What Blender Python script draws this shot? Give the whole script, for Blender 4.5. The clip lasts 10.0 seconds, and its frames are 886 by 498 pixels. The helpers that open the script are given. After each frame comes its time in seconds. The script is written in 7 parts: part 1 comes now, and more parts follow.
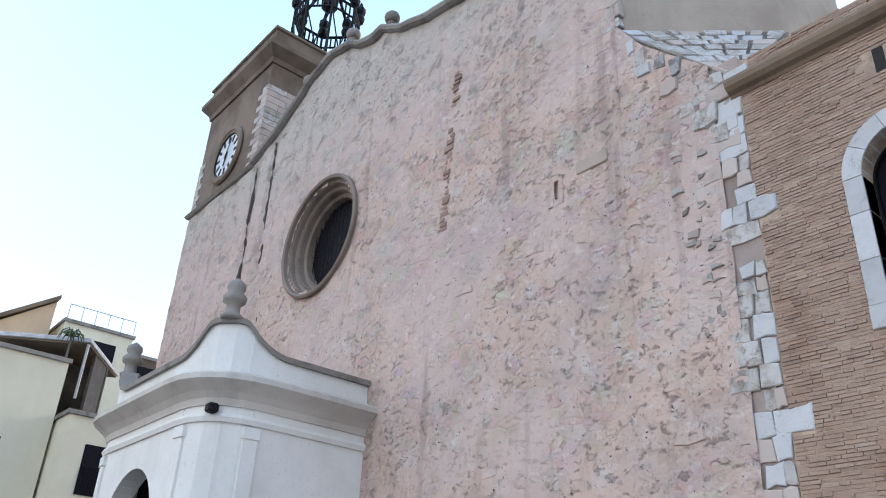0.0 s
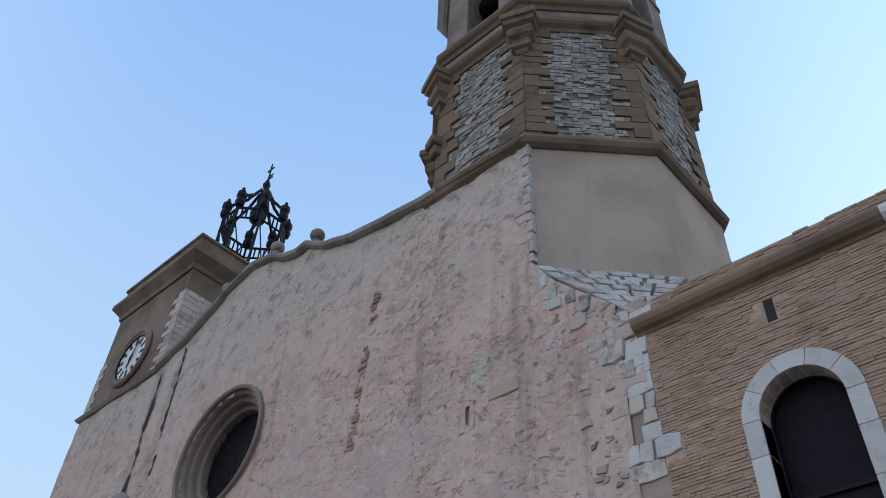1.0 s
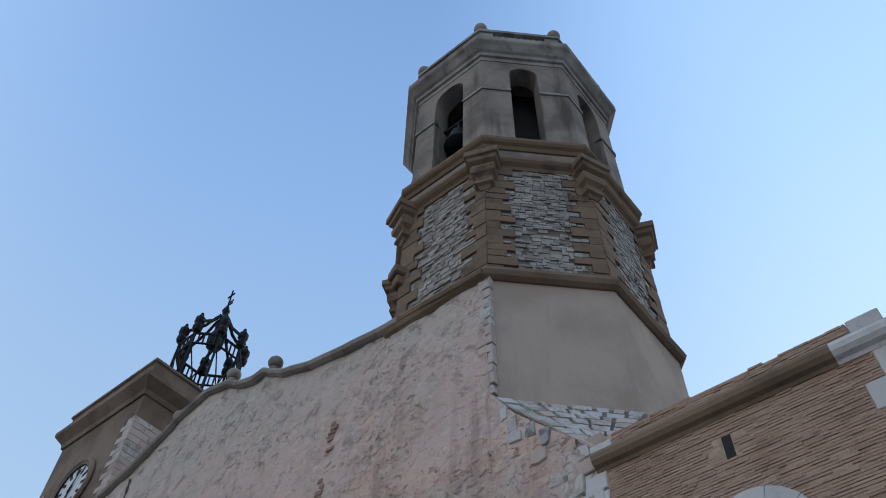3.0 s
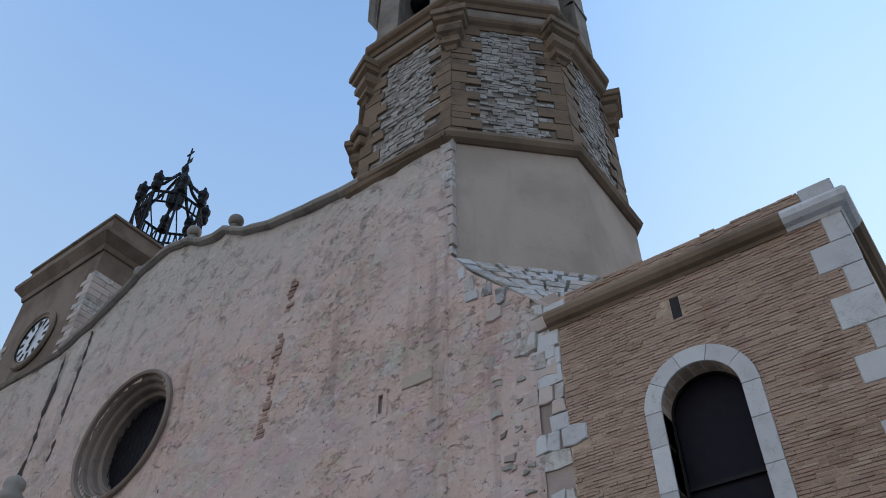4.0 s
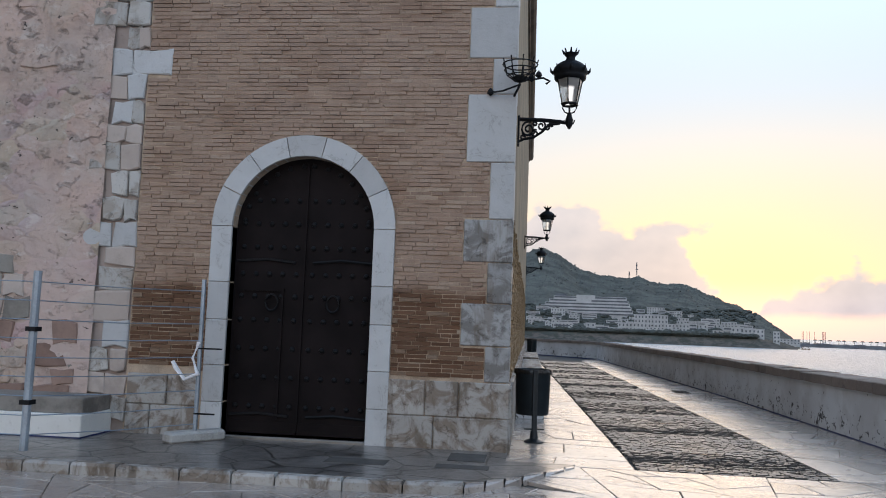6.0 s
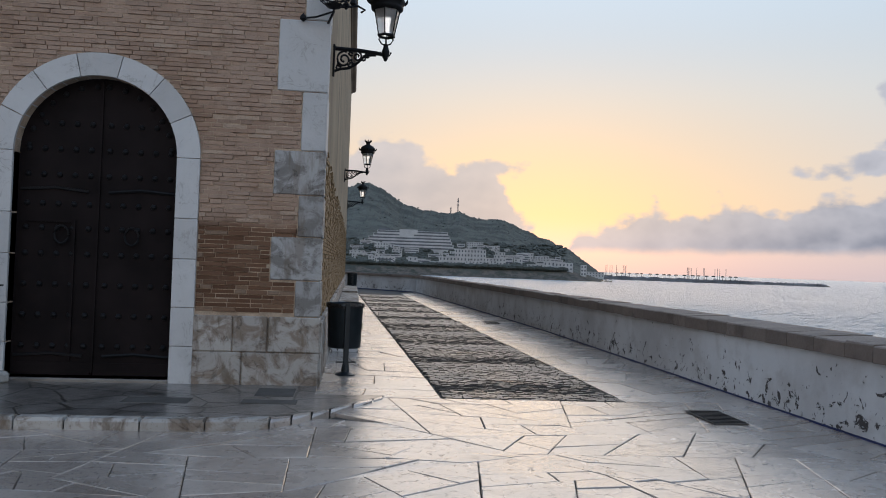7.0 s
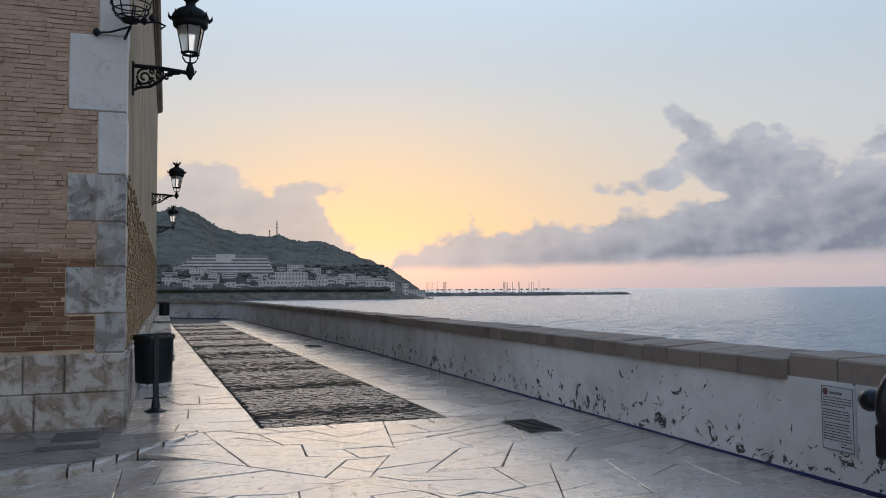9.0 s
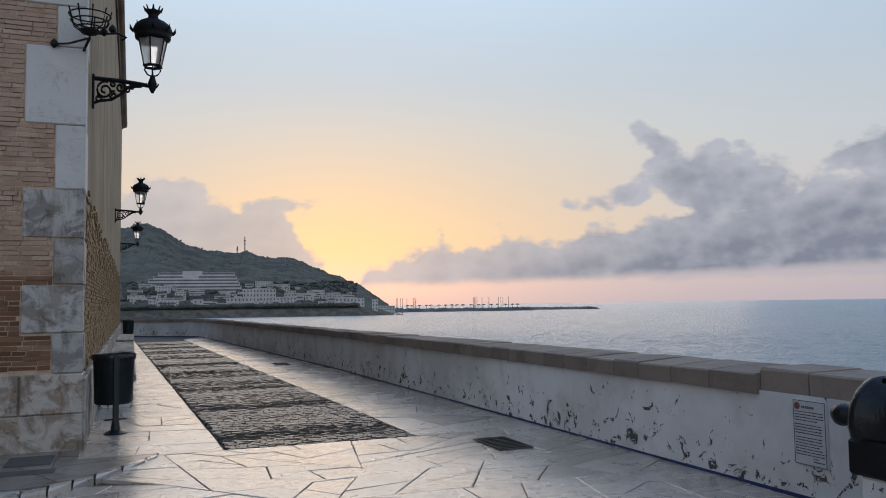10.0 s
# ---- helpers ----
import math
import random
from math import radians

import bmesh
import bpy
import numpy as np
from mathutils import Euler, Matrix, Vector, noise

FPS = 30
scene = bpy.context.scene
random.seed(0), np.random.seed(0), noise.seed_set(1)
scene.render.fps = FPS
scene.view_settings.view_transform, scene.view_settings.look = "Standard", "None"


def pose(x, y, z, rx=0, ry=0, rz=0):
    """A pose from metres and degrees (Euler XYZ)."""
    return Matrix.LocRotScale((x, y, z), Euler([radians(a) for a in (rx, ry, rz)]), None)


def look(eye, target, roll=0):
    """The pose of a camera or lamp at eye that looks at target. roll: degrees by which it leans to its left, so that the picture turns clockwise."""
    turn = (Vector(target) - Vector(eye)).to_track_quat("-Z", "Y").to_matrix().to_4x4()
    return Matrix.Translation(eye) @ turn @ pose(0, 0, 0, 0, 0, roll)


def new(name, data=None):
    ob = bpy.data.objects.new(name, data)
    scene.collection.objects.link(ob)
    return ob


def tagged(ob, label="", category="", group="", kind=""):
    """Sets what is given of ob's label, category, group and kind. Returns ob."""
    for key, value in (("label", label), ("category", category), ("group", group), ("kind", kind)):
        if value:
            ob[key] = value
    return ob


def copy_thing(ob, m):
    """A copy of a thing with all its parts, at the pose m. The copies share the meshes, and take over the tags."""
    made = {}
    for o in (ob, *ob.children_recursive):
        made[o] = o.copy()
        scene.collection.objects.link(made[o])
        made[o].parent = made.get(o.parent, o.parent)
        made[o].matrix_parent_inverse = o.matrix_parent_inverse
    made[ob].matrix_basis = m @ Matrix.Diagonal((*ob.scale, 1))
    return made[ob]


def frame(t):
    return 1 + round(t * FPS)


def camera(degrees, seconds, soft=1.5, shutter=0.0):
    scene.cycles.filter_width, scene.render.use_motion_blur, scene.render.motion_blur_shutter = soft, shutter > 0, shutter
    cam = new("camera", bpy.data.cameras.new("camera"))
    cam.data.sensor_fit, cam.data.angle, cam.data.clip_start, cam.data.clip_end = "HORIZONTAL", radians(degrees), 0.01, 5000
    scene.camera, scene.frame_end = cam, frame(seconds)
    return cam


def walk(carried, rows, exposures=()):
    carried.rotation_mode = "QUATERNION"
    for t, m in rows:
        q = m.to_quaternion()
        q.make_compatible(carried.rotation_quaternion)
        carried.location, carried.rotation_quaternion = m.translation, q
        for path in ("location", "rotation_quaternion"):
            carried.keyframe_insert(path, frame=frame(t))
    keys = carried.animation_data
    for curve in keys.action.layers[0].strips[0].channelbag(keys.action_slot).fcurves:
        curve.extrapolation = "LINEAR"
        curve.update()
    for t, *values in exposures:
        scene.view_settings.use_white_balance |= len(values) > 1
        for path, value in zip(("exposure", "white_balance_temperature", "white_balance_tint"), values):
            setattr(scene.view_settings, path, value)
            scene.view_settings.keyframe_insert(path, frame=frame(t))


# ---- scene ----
cam = camera(57.7, 10.0, 1.0)
PATH = [
    (0, (0.287, 1.665, 1.814), (-1.094, 2.784, 2.731), 3.1),
    (0.5, (0.31, 1.66, 1.829), (-0.869, 2.759, 3.013), 3.2),
    (1, (0.324, 1.653, 1.838), (-0.704, 2.691, 3.204), 3.3),
    (1.5, (0.321, 1.634, 1.843), (-0.587, 2.603, 3.338), 3.4),
    (2, (0.333, 1.605, 1.844), (-0.51, 2.527, 3.406), 3.2),
    (2.2, (0.341, 1.595, 1.838), (-0.481, 2.5, 3.421), 3.1),
    (3.3, (0.331, 1.587, 1.674), (-0.469, 2.504, 3.26), 2.1),
    (3.5, (0.326, 1.609, 1.664), (-0.495, 2.575, 3.211), 1.6),
    (4, (0.311, 1.721, 1.644), (-0.568, 2.885, 3.013), 0.6),
    (4.5, (0.329, 1.811, 1.629), (-0.553, 3.243, 2.711), -0.0),
    (5, (0.296, 1.9, 1.627), (-0.442, 3.622, 2.325), -0.1),
    (5.5, (0.249, 1.975, 1.606), (-0.236, 3.879, 1.985), 1.1),
    (5.8, (0.245, 2.017, 1.598), (-0.086, 3.973, 1.854), 1.7),
    (6, (0.259, 2.034, 1.592), (0.04, 4.013, 1.778), 2.1),
    (6.2, (0.282, 2.043, 1.591), (0.194, 4.037, 1.713), 2.4),
    (7.3, (0.458, 2.144, 1.6), (0.761, 4.12, 1.636), 1.5),
    (7.5, (0.481, 2.154, 1.6), (0.846, 4.12, 1.64), 1.1),
    (8, (0.488, 2.169, 1.601), (0.967, 4.11, 1.65), 0.4),
    (8.5, (0.47, 2.178, 1.604), (1.053, 4.09, 1.674), -0.1),
    (9, (0.477, 2.165, 1.603), (1.127, 4.054, 1.699), -0.4),
    (9.5, (0.477, 2.153, 1.605), (1.174, 4.024, 1.725), -0.6),
    (9.8, (0.501, 2.213, 1.606), (1.208, 4.079, 1.735), -0.7),
    (10, (0.533, 2.292, 1.606), (1.254, 4.153, 1.74), -0.8),
]
EXPOSURE = [(0, 1.2), (0.5, 0.8), (1, 0.35), (2, 0.2), (3.5, 0.15), (4.5, 0.4), (5.0, 0.75), (5.6, 0.55), (6.2, 0.3), (7.5, 0.0), (8.5, -0.02), (10, -0.09)]
walk(cam, [(t, look(eye, target, roll)) for t, eye, target, roll in PATH], EXPOSURE)

# ---- world, sun ----
SUN_AZ = 13.0
world = bpy.data.worlds.new("world")
scene.world = world
world.use_nodes = True
wn, wl = world.node_tree.nodes, world.node_tree.links
wn.clear()


def wmath(op, a, b=None, c=None, clamp=False):
    n = wn.new("ShaderNodeMath")
    n.operation, n.use_clamp = op, clamp
    for i, v in enumerate((a, b, c)):
        if v is None:
            continue
        if isinstance(v, (int, float)):
            n.inputs[i].default_value = v
        else:
            wl.new(v, n.inputs[i])
    return n.outputs[0]


def wsmooth(v, a, b):
    n = wn.new("ShaderNodeMapRange")
    n.interpolation_type = "SMOOTHSTEP"
    wl.new(v, n.inputs[0])
    n.inputs[1].default_value, n.inputs[2].default_value = a, b
    return n.outputs[0]


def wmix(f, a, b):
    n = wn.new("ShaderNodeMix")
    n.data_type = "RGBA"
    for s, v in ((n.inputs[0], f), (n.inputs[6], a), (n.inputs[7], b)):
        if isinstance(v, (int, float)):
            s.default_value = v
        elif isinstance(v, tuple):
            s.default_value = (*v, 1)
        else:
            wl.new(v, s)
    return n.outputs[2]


def wramp(v, stops):
    n = wn.new("ShaderNodeValToRGB")
    wl.new(v, n.inputs[0])
    e = n.color_ramp.elements
    while len(e) < len(stops):
        e.new(0.5)
    for el, (p, c) in zip(e, stops):
        el.position = p
        el.color = (*c, 1) if isinstance(c, tuple) else (c, c, c, 1)
    return n.outputs[0]


sky = wn.new("ShaderNodeTexSky")
sky.sky_type, sky.sun_disc = "NISHITA", False
sky.sun_elevation, sky.sun_rotation = radians(2.5), radians(SUN_AZ)
sky.altitude, sky.air_density, sky.dust_density, sky.ozone_density = 10, 1.0, 1.2, 1.5
coord = wn.new("ShaderNodeTexCoord")
sep = wn.new("ShaderNodeSeparateXYZ")
wl.new(coord.outputs["Generated"], sep.inputs[0])
el = wmath("MULTIPLY", wmath("ARCSINE", sep.outputs[2]), 57.2958)
az = wmath("MULTIPLY", wmath("ARCTAN2", sep.outputs[0], sep.outputs[1]), 57.2958)
# even dawn gradient that the thin high haze gives, warm towards the sun
grad = wramp(wmath("MULTIPLY", el, 1 / 90), ((0.0, (0.66, 0.60, 0.66)), (0.025, (0.74, 0.65, 0.68)), (0.06, (0.82, 0.74, 0.71)), (0.13, (0.75, 0.79, 0.82)), (0.26, (0.56, 0.76, 0.98)), (0.6, (0.345, 0.565, 0.93)), (1.0, (0.185, 0.345, 0.68))))
off_sun = wmath("ABSOLUTE", wmath("SUBTRACT", az, SUN_AZ + 1))
off_sun = wmath("MINIMUM", off_sun, wmath("SUBTRACT", 360, off_sun))
veil = wmix(wsmooth(off_sun, 62, 8), (0.85, 0.885, 0.94), wmix(wsmooth(el, 14, 30), (1.0, 1.0, 1.0), (1.5, 1.42, 1.34)))
lobe = wmath("MULTIPLY", wsmooth(off_sun, 34, 0), wmath("MULTIPLY", wsmooth(el, 17, 3), wsmooth(el, 0.8, 4.0)))
glow = wmix(wmath("MULTIPLY", lobe, 0.88), grad, (1.0, 0.715, 0.42))
# the sky opposite the dawn is lit full on by it
back = wmix(wsmooth(off_sun, 85, 165), veil, (1.6, 1.43, 1.32))
opposite = wn.new("ShaderNodeMix")
opposite.data_type, opposite.blend_type = "RGBA", "MULTIPLY"
opposite.inputs[0].default_value = 1.0
wl.new(glow, opposite.inputs[6])
wl.new(back, opposite.inputs[7])
glow = opposite.outputs[2]
nsky = wn.new("ShaderNodeVectorMath")
nsky.operation = "SCALE"
wl.new(sky.outputs[0], nsky.inputs[0])
nsky.inputs["Scale"].default_value = 0.10
base = wmix(0.82, nsky.outputs[0], glow)
# cloud banks over the sea: heaped billows over a flat base, with torn towers above
def billow(da, de, scale, detail):
    """Rounded heaps in bearing and elevation, shifted by some degrees."""
    comb = wn.new("ShaderNodeCombineXYZ")
    wl.new(wmath("MULTIPLY_ADD", az, 0.72, da), comb.inputs[0])
    wl.new(wmath("ADD", el, de), comb.inputs[1])
    cell = wn.new("ShaderNodeTexVoronoi")
    cell.feature = "SMOOTH_F1"
    wl.new(comb.outputs[0], cell.inputs["Vector"])
    cell.inputs["Scale"].default_value, cell.inputs["Detail"].default_value = scale, detail
    cell.inputs["Roughness"].default_value, cell.inputs["Smoothness"].default_value = 0.55, 0.6
    return wmath("SUBTRACT", 0.45, cell.outputs["Distance"])


def wisps(scale, stretch):
    comb = wn.new("ShaderNodeCombineXYZ")
    wl.new(wmath("MULTIPLY", az, stretch), comb.inputs[0])
    wl.new(el, comb.inputs[1])
    noi = wn.new("ShaderNodeTexNoise")
    wl.new(comb.outputs[0], noi.inputs["Vector"])
    noi.inputs["Scale"].default_value, noi.inputs["Detail"].default_value, noi.inputs["Roughness"].default_value = scale, 8, 0.6
    return wmath("SUBTRACT", noi.outputs[0], 0.5)


def puff_ball(a, e, ra, re, lean=0.0):
    """Signed height, in degrees, inside an oval cloud that leans with bearing."""
    u = wmath("MULTIPLY", wmath("SUBTRACT", az, a), 1 / ra)
    w = wmath("MULTIPLY", wmath("SUBTRACT", wmath("SUBTRACT", el, e), wmath("MULTIPLY", wmath("SUBTRACT", az, a), lean)), 1 / re)
    q = wmath("ADD", wmath("MULTIPLY", u, u), wmath("MULTIPLY", w, w))
    return wmath("MULTIPLY", wmath("SUBTRACT", 1.0, q), re * 0.75)


heap, heap_lit = billow(0, 0, 0.5, 2.6), billow(0.42, -0.5, 0.5, 2.6)
torn = wisps(0.55, 0.6)
# height of the cloud tops by azimuth, in units of 20 degrees
tops = wramp(wmath("MULTIPLY_ADD", az, 1 / 120, 0.25), ((0.0, 0.14), (0.20, 0.26), (0.255, 0.40), (0.275, 0.42), (0.30, 0.375), (0.33, 0.34), (0.352, 0.14), (0.37, 0.03), (0.41, 0.16), (0.425, 0.215), (0.436, 0.165), (0.46, 0.205), (0.53, 0.245), (0.565, 0.30), (0.62, 0.345), (0.68, 0.40), (0.78, 0.42), (0.9, 0.25)))
over = wmath("SUBTRACT", wmath("MULTIPLY", tops, 20), el)
for ball in ((40.6, 7.7, 4.8, 2.3, -0.14), (37.2, 10.3, 1.7, 0.8, -0.55), (34.2, 7.2, 2.4, 0.5, 0.10), (50.0, 9.3, 2.6, 0.8, 0.20), (54.5, 9.0, 6.0, 2.0, 0.0), (9.6, 7.0, 1.6, 0.45, 0.0)):
    over = wmath("MAXIMUM", over, puff_ball(*ball))
over = wmath("ADD", 1.45, wmath("MULTIPLY_ADD", heap, 1.9, wmath("MULTIPLY_ADD", torn, 2.6, over)))
near_east = wsmooth(az, 13, 16)
base_el = wmath("MULTIPLY_ADD", near_east, 1.3, wmath("MULTIPLY", wsmooth(az, 20, 50), 0.7))
body = wmath("MULTIPLY", wsmooth(over, -0.12, 0.75), wsmooth(wmath("SUBTRACT", wmath("MULTIPLY_ADD", torn, 0.7, el), base_el), -0.25, 0.5))
edge = wsmooth(over, 0.0, 3.6)
dense = wsmooth(az, 12, 40)
lit = wmix(dense, (0.59, 0.565, 0.60), (0.49, 0.505, 0.575))
dark = wmix(dense, (0.43, 0.45, 0.52), (0.215, 0.245, 0.32))
relief = wmath("MULTIPLY", wmath("SUBTRACT", heap_lit, heap), 0.75)
shade = wmath("ADD", wmath("MULTIPLY_ADD", torn, -0.9, relief), wmath("MULTIPLY_ADD", edge, 0.7, 0.14), clamp=True)
cloud = wmix(shade, lit, dark)
whole = wmix(wmath("MULTIPLY", body, wmix(dense, (0.74, 0.74, 0.74), (0.94, 0.94, 0.94))), base, cloud)
# a pale thin layer under the bank
low_layer = wmath("MULTIPLY", wmath("MULTIPLY", wsmooth(az, 24, 40), wsmooth(wmath("ABSOLUTE", wmath("SUBTRACT", wmath("MULTIPLY_ADD", torn, 1.2, el), 1.75)), 0.55, 0.1)), 0.4)
whole = wmix(low_layer, whole, (0.43, 0.44, 0.52))
bg = wn.new("ShaderNodeBackground")
wl.new(whole, bg.inputs[0])
bg.inputs[1].default_value = 1.0
wout = wn.new("ShaderNodeOutputWorld")
wl.new(bg.outputs[0], wout.inputs[0])

sun_data = bpy.data.lights.new("sun", "SUN")
sun_data.energy, sun_data.angle, sun_data.color = 0.68, radians(58), (1.0, 0.76, 0.55)
sun = new("sun", sun_data)
sun.matrix_world = look((0, 0, 60), (-60 * math.sin(radians(SUN_AZ)), -60 * math.cos(radians(SUN_AZ)), 60 - 60 * math.tan(radians(10))))


# ---- materials ----
class Mat:
    """A node material with short calls for mixing noise into colour, roughness and relief."""

    def __init__(self, name, rough=0.8, metal=0.0, spec=0.5):
        self.m = bpy.data.materials.new(name)
        self.m.use_nodes = True
        self.t = self.m.node_tree
        self.n, self.l = self.t.nodes, self.t.links
        self.b = self.n["Principled BSDF"]
        self.b.inputs["Roughness"].default_value = rough
        self.b.inputs["Metallic"].default_value = metal
        self.b.inputs["Specular IOR Level"].default_value = spec
        self.height = None

    def put(self, sock, v):
        if isinstance(v, (int, float)):
            sock.default_value = v
        elif isinstance(v, tuple):
            sock.default_value = (*v, 1) if len(v) == 3 and sock.type == "RGBA" else v
        else:
            self.l.new(v, sock)

    def pos(self, scale=(1, 1, 1)):
        g = self.n.new("ShaderNodeNewGeometry")
        if scale == (1, 1, 1):
            return g.outputs["Position"]
        mp = self.n.new("ShaderNodeMapping")
        self.l.new(g.outputs["Position"], mp.inputs[0])
        mp.inputs["Scale"].default_value = scale
        return mp.outputs[0]

    def noise(self, scale, detail=4, rough=0.55, stretch=(1, 1, 1), distort=0.0):
        t = self.n.new("ShaderNodeTexNoise")
        self.l.new(self.pos(stretch), t.inputs["Vector"])
        t.inputs["Scale"].default_value, t.inputs["Detail"].default_value = scale, detail
        t.inputs["Roughness"].default_value, t.inputs["Distortion"].default_value = rough, distort
        return t.outputs[0]

    def cells(self, scale, feature="F1", out="Distance", stretch=(1, 1, 1), warp=0.0):
        t = self.n.new("ShaderNodeTexVoronoi")
        v = self.pos(stretch)
        if warp:
            w = self.n.new("ShaderNodeTexNoise")
            self.l.new(v, w.inputs["Vector"])
            w.inputs["Scale"].default_value = scale * 1.4
            a = self.n.new("ShaderNodeVectorMath")
            a.operation = "MULTIPLY_ADD"
            self.l.new(w.outputs[1], a.inputs[0])
            a.inputs[1].default_value = (warp, warp, warp)
            self.l.new(v, a.inputs[2])
            v = a.outputs[0]
        self.l.new(v, t.inputs["Vector"])
        t.feature = feature
        t.inputs["Scale"].default_value = scale
        return t.outputs[out]

    def math(self, op, a, b=None, c=None, clamp=False):
        n = self.n.new("ShaderNodeMath")
        n.operation, n.use_clamp = op, clamp
        for i, v in enumerate((a, b, c)):
            if v is not None:
                self.put(n.inputs[i], v)
        return n.outputs[0]

    def step(self, v, a, b, lo=0.0, hi=1.0):
        n = self.n.new("ShaderNodeMapRange")
        n.interpolation_type = "SMOOTHSTEP"
        for i, x in enumerate((v, a, b, lo, hi)):
            self.put(n.inputs[i], x)
        return n.outputs[0]

    def mix(self, f, a, b, mode="MIX"):
        n = self.n.new("ShaderNodeMix")
        n.data_type, n.blend_type = "RGBA", mode
        for s, v in ((n.inputs[0], f), (n.inputs[6], a), (n.inputs[7], b)):
            self.put(s, v)
        return n.outputs[2]

    def rand(self, kind="object"):
        if kind == "object":
            return self.n.new("ShaderNodeObjectInfo").outputs["Random"]
        return self.n.new("ShaderNodeNewGeometry").outputs["Random Per Island"]

    def ramp(self, v, stops):
        n = self.n.new("ShaderNodeValToRGB")
        self.put(n.inputs[0], v)
        e = n.color_ramp.elements
        while len(e) < len(stops):
            e.new(0.5)
        for x, (p, c) in zip(e, stops):
            x.position, x.color = p, (*c, 1)
        return n.outputs[0]

    def z(self):
        s = self.n.new("ShaderNodeSeparateXYZ")
        self.l.new(self.pos(), s.inputs[0])
        return s.outputs

    def colour(self, c):
        self.put(self.b.inputs["Base Color"], c)
        return self

    def rough(self, r):
        self.put(self.b.inputs["Roughness"], r)
        return self

    def bump(self, h, dist=0.02, strength=0.6):
        n = self.n.new("ShaderNodeBump")
        n.inputs["Strength"].default_value, n.inputs["Distance"].default_value = strength, dist
        self.put(n.inputs["Height"], h)
        if self.height is not None:
            self.l.new(self.height, n.inputs["Normal"])
        self.height = n.outputs[0]
        self.l.new(self.height, self.b.inputs["Normal"])
        return self


def plain(name, c, rough=0.7, metal=0.0, grain=30.0, var=0.25, bump=0.003, spec=0.5):
    """One paint or metal with faint patches, grain and relief."""
    m = Mat(name, rough, metal, spec)
    big, fine = m.noise(grain * 0.08, 5), m.noise(grain, 4)
    f = m.math("MULTIPLY_ADD", big, 0.6, m.math("MULTIPLY", fine, 0.4))
    lo = tuple(v * (1 - var) for v in c)
    hi = tuple(min(1, v * (1 + var)) for v in c)
    m.colour(m.mix(m.step(f, 0.35, 0.65), lo, hi))
    m.rough(m.step(fine, 0.3, 0.7, rough * 0.85, min(1, rough * 1.15)))
    return m.bump(fine, bump, 0.5).m


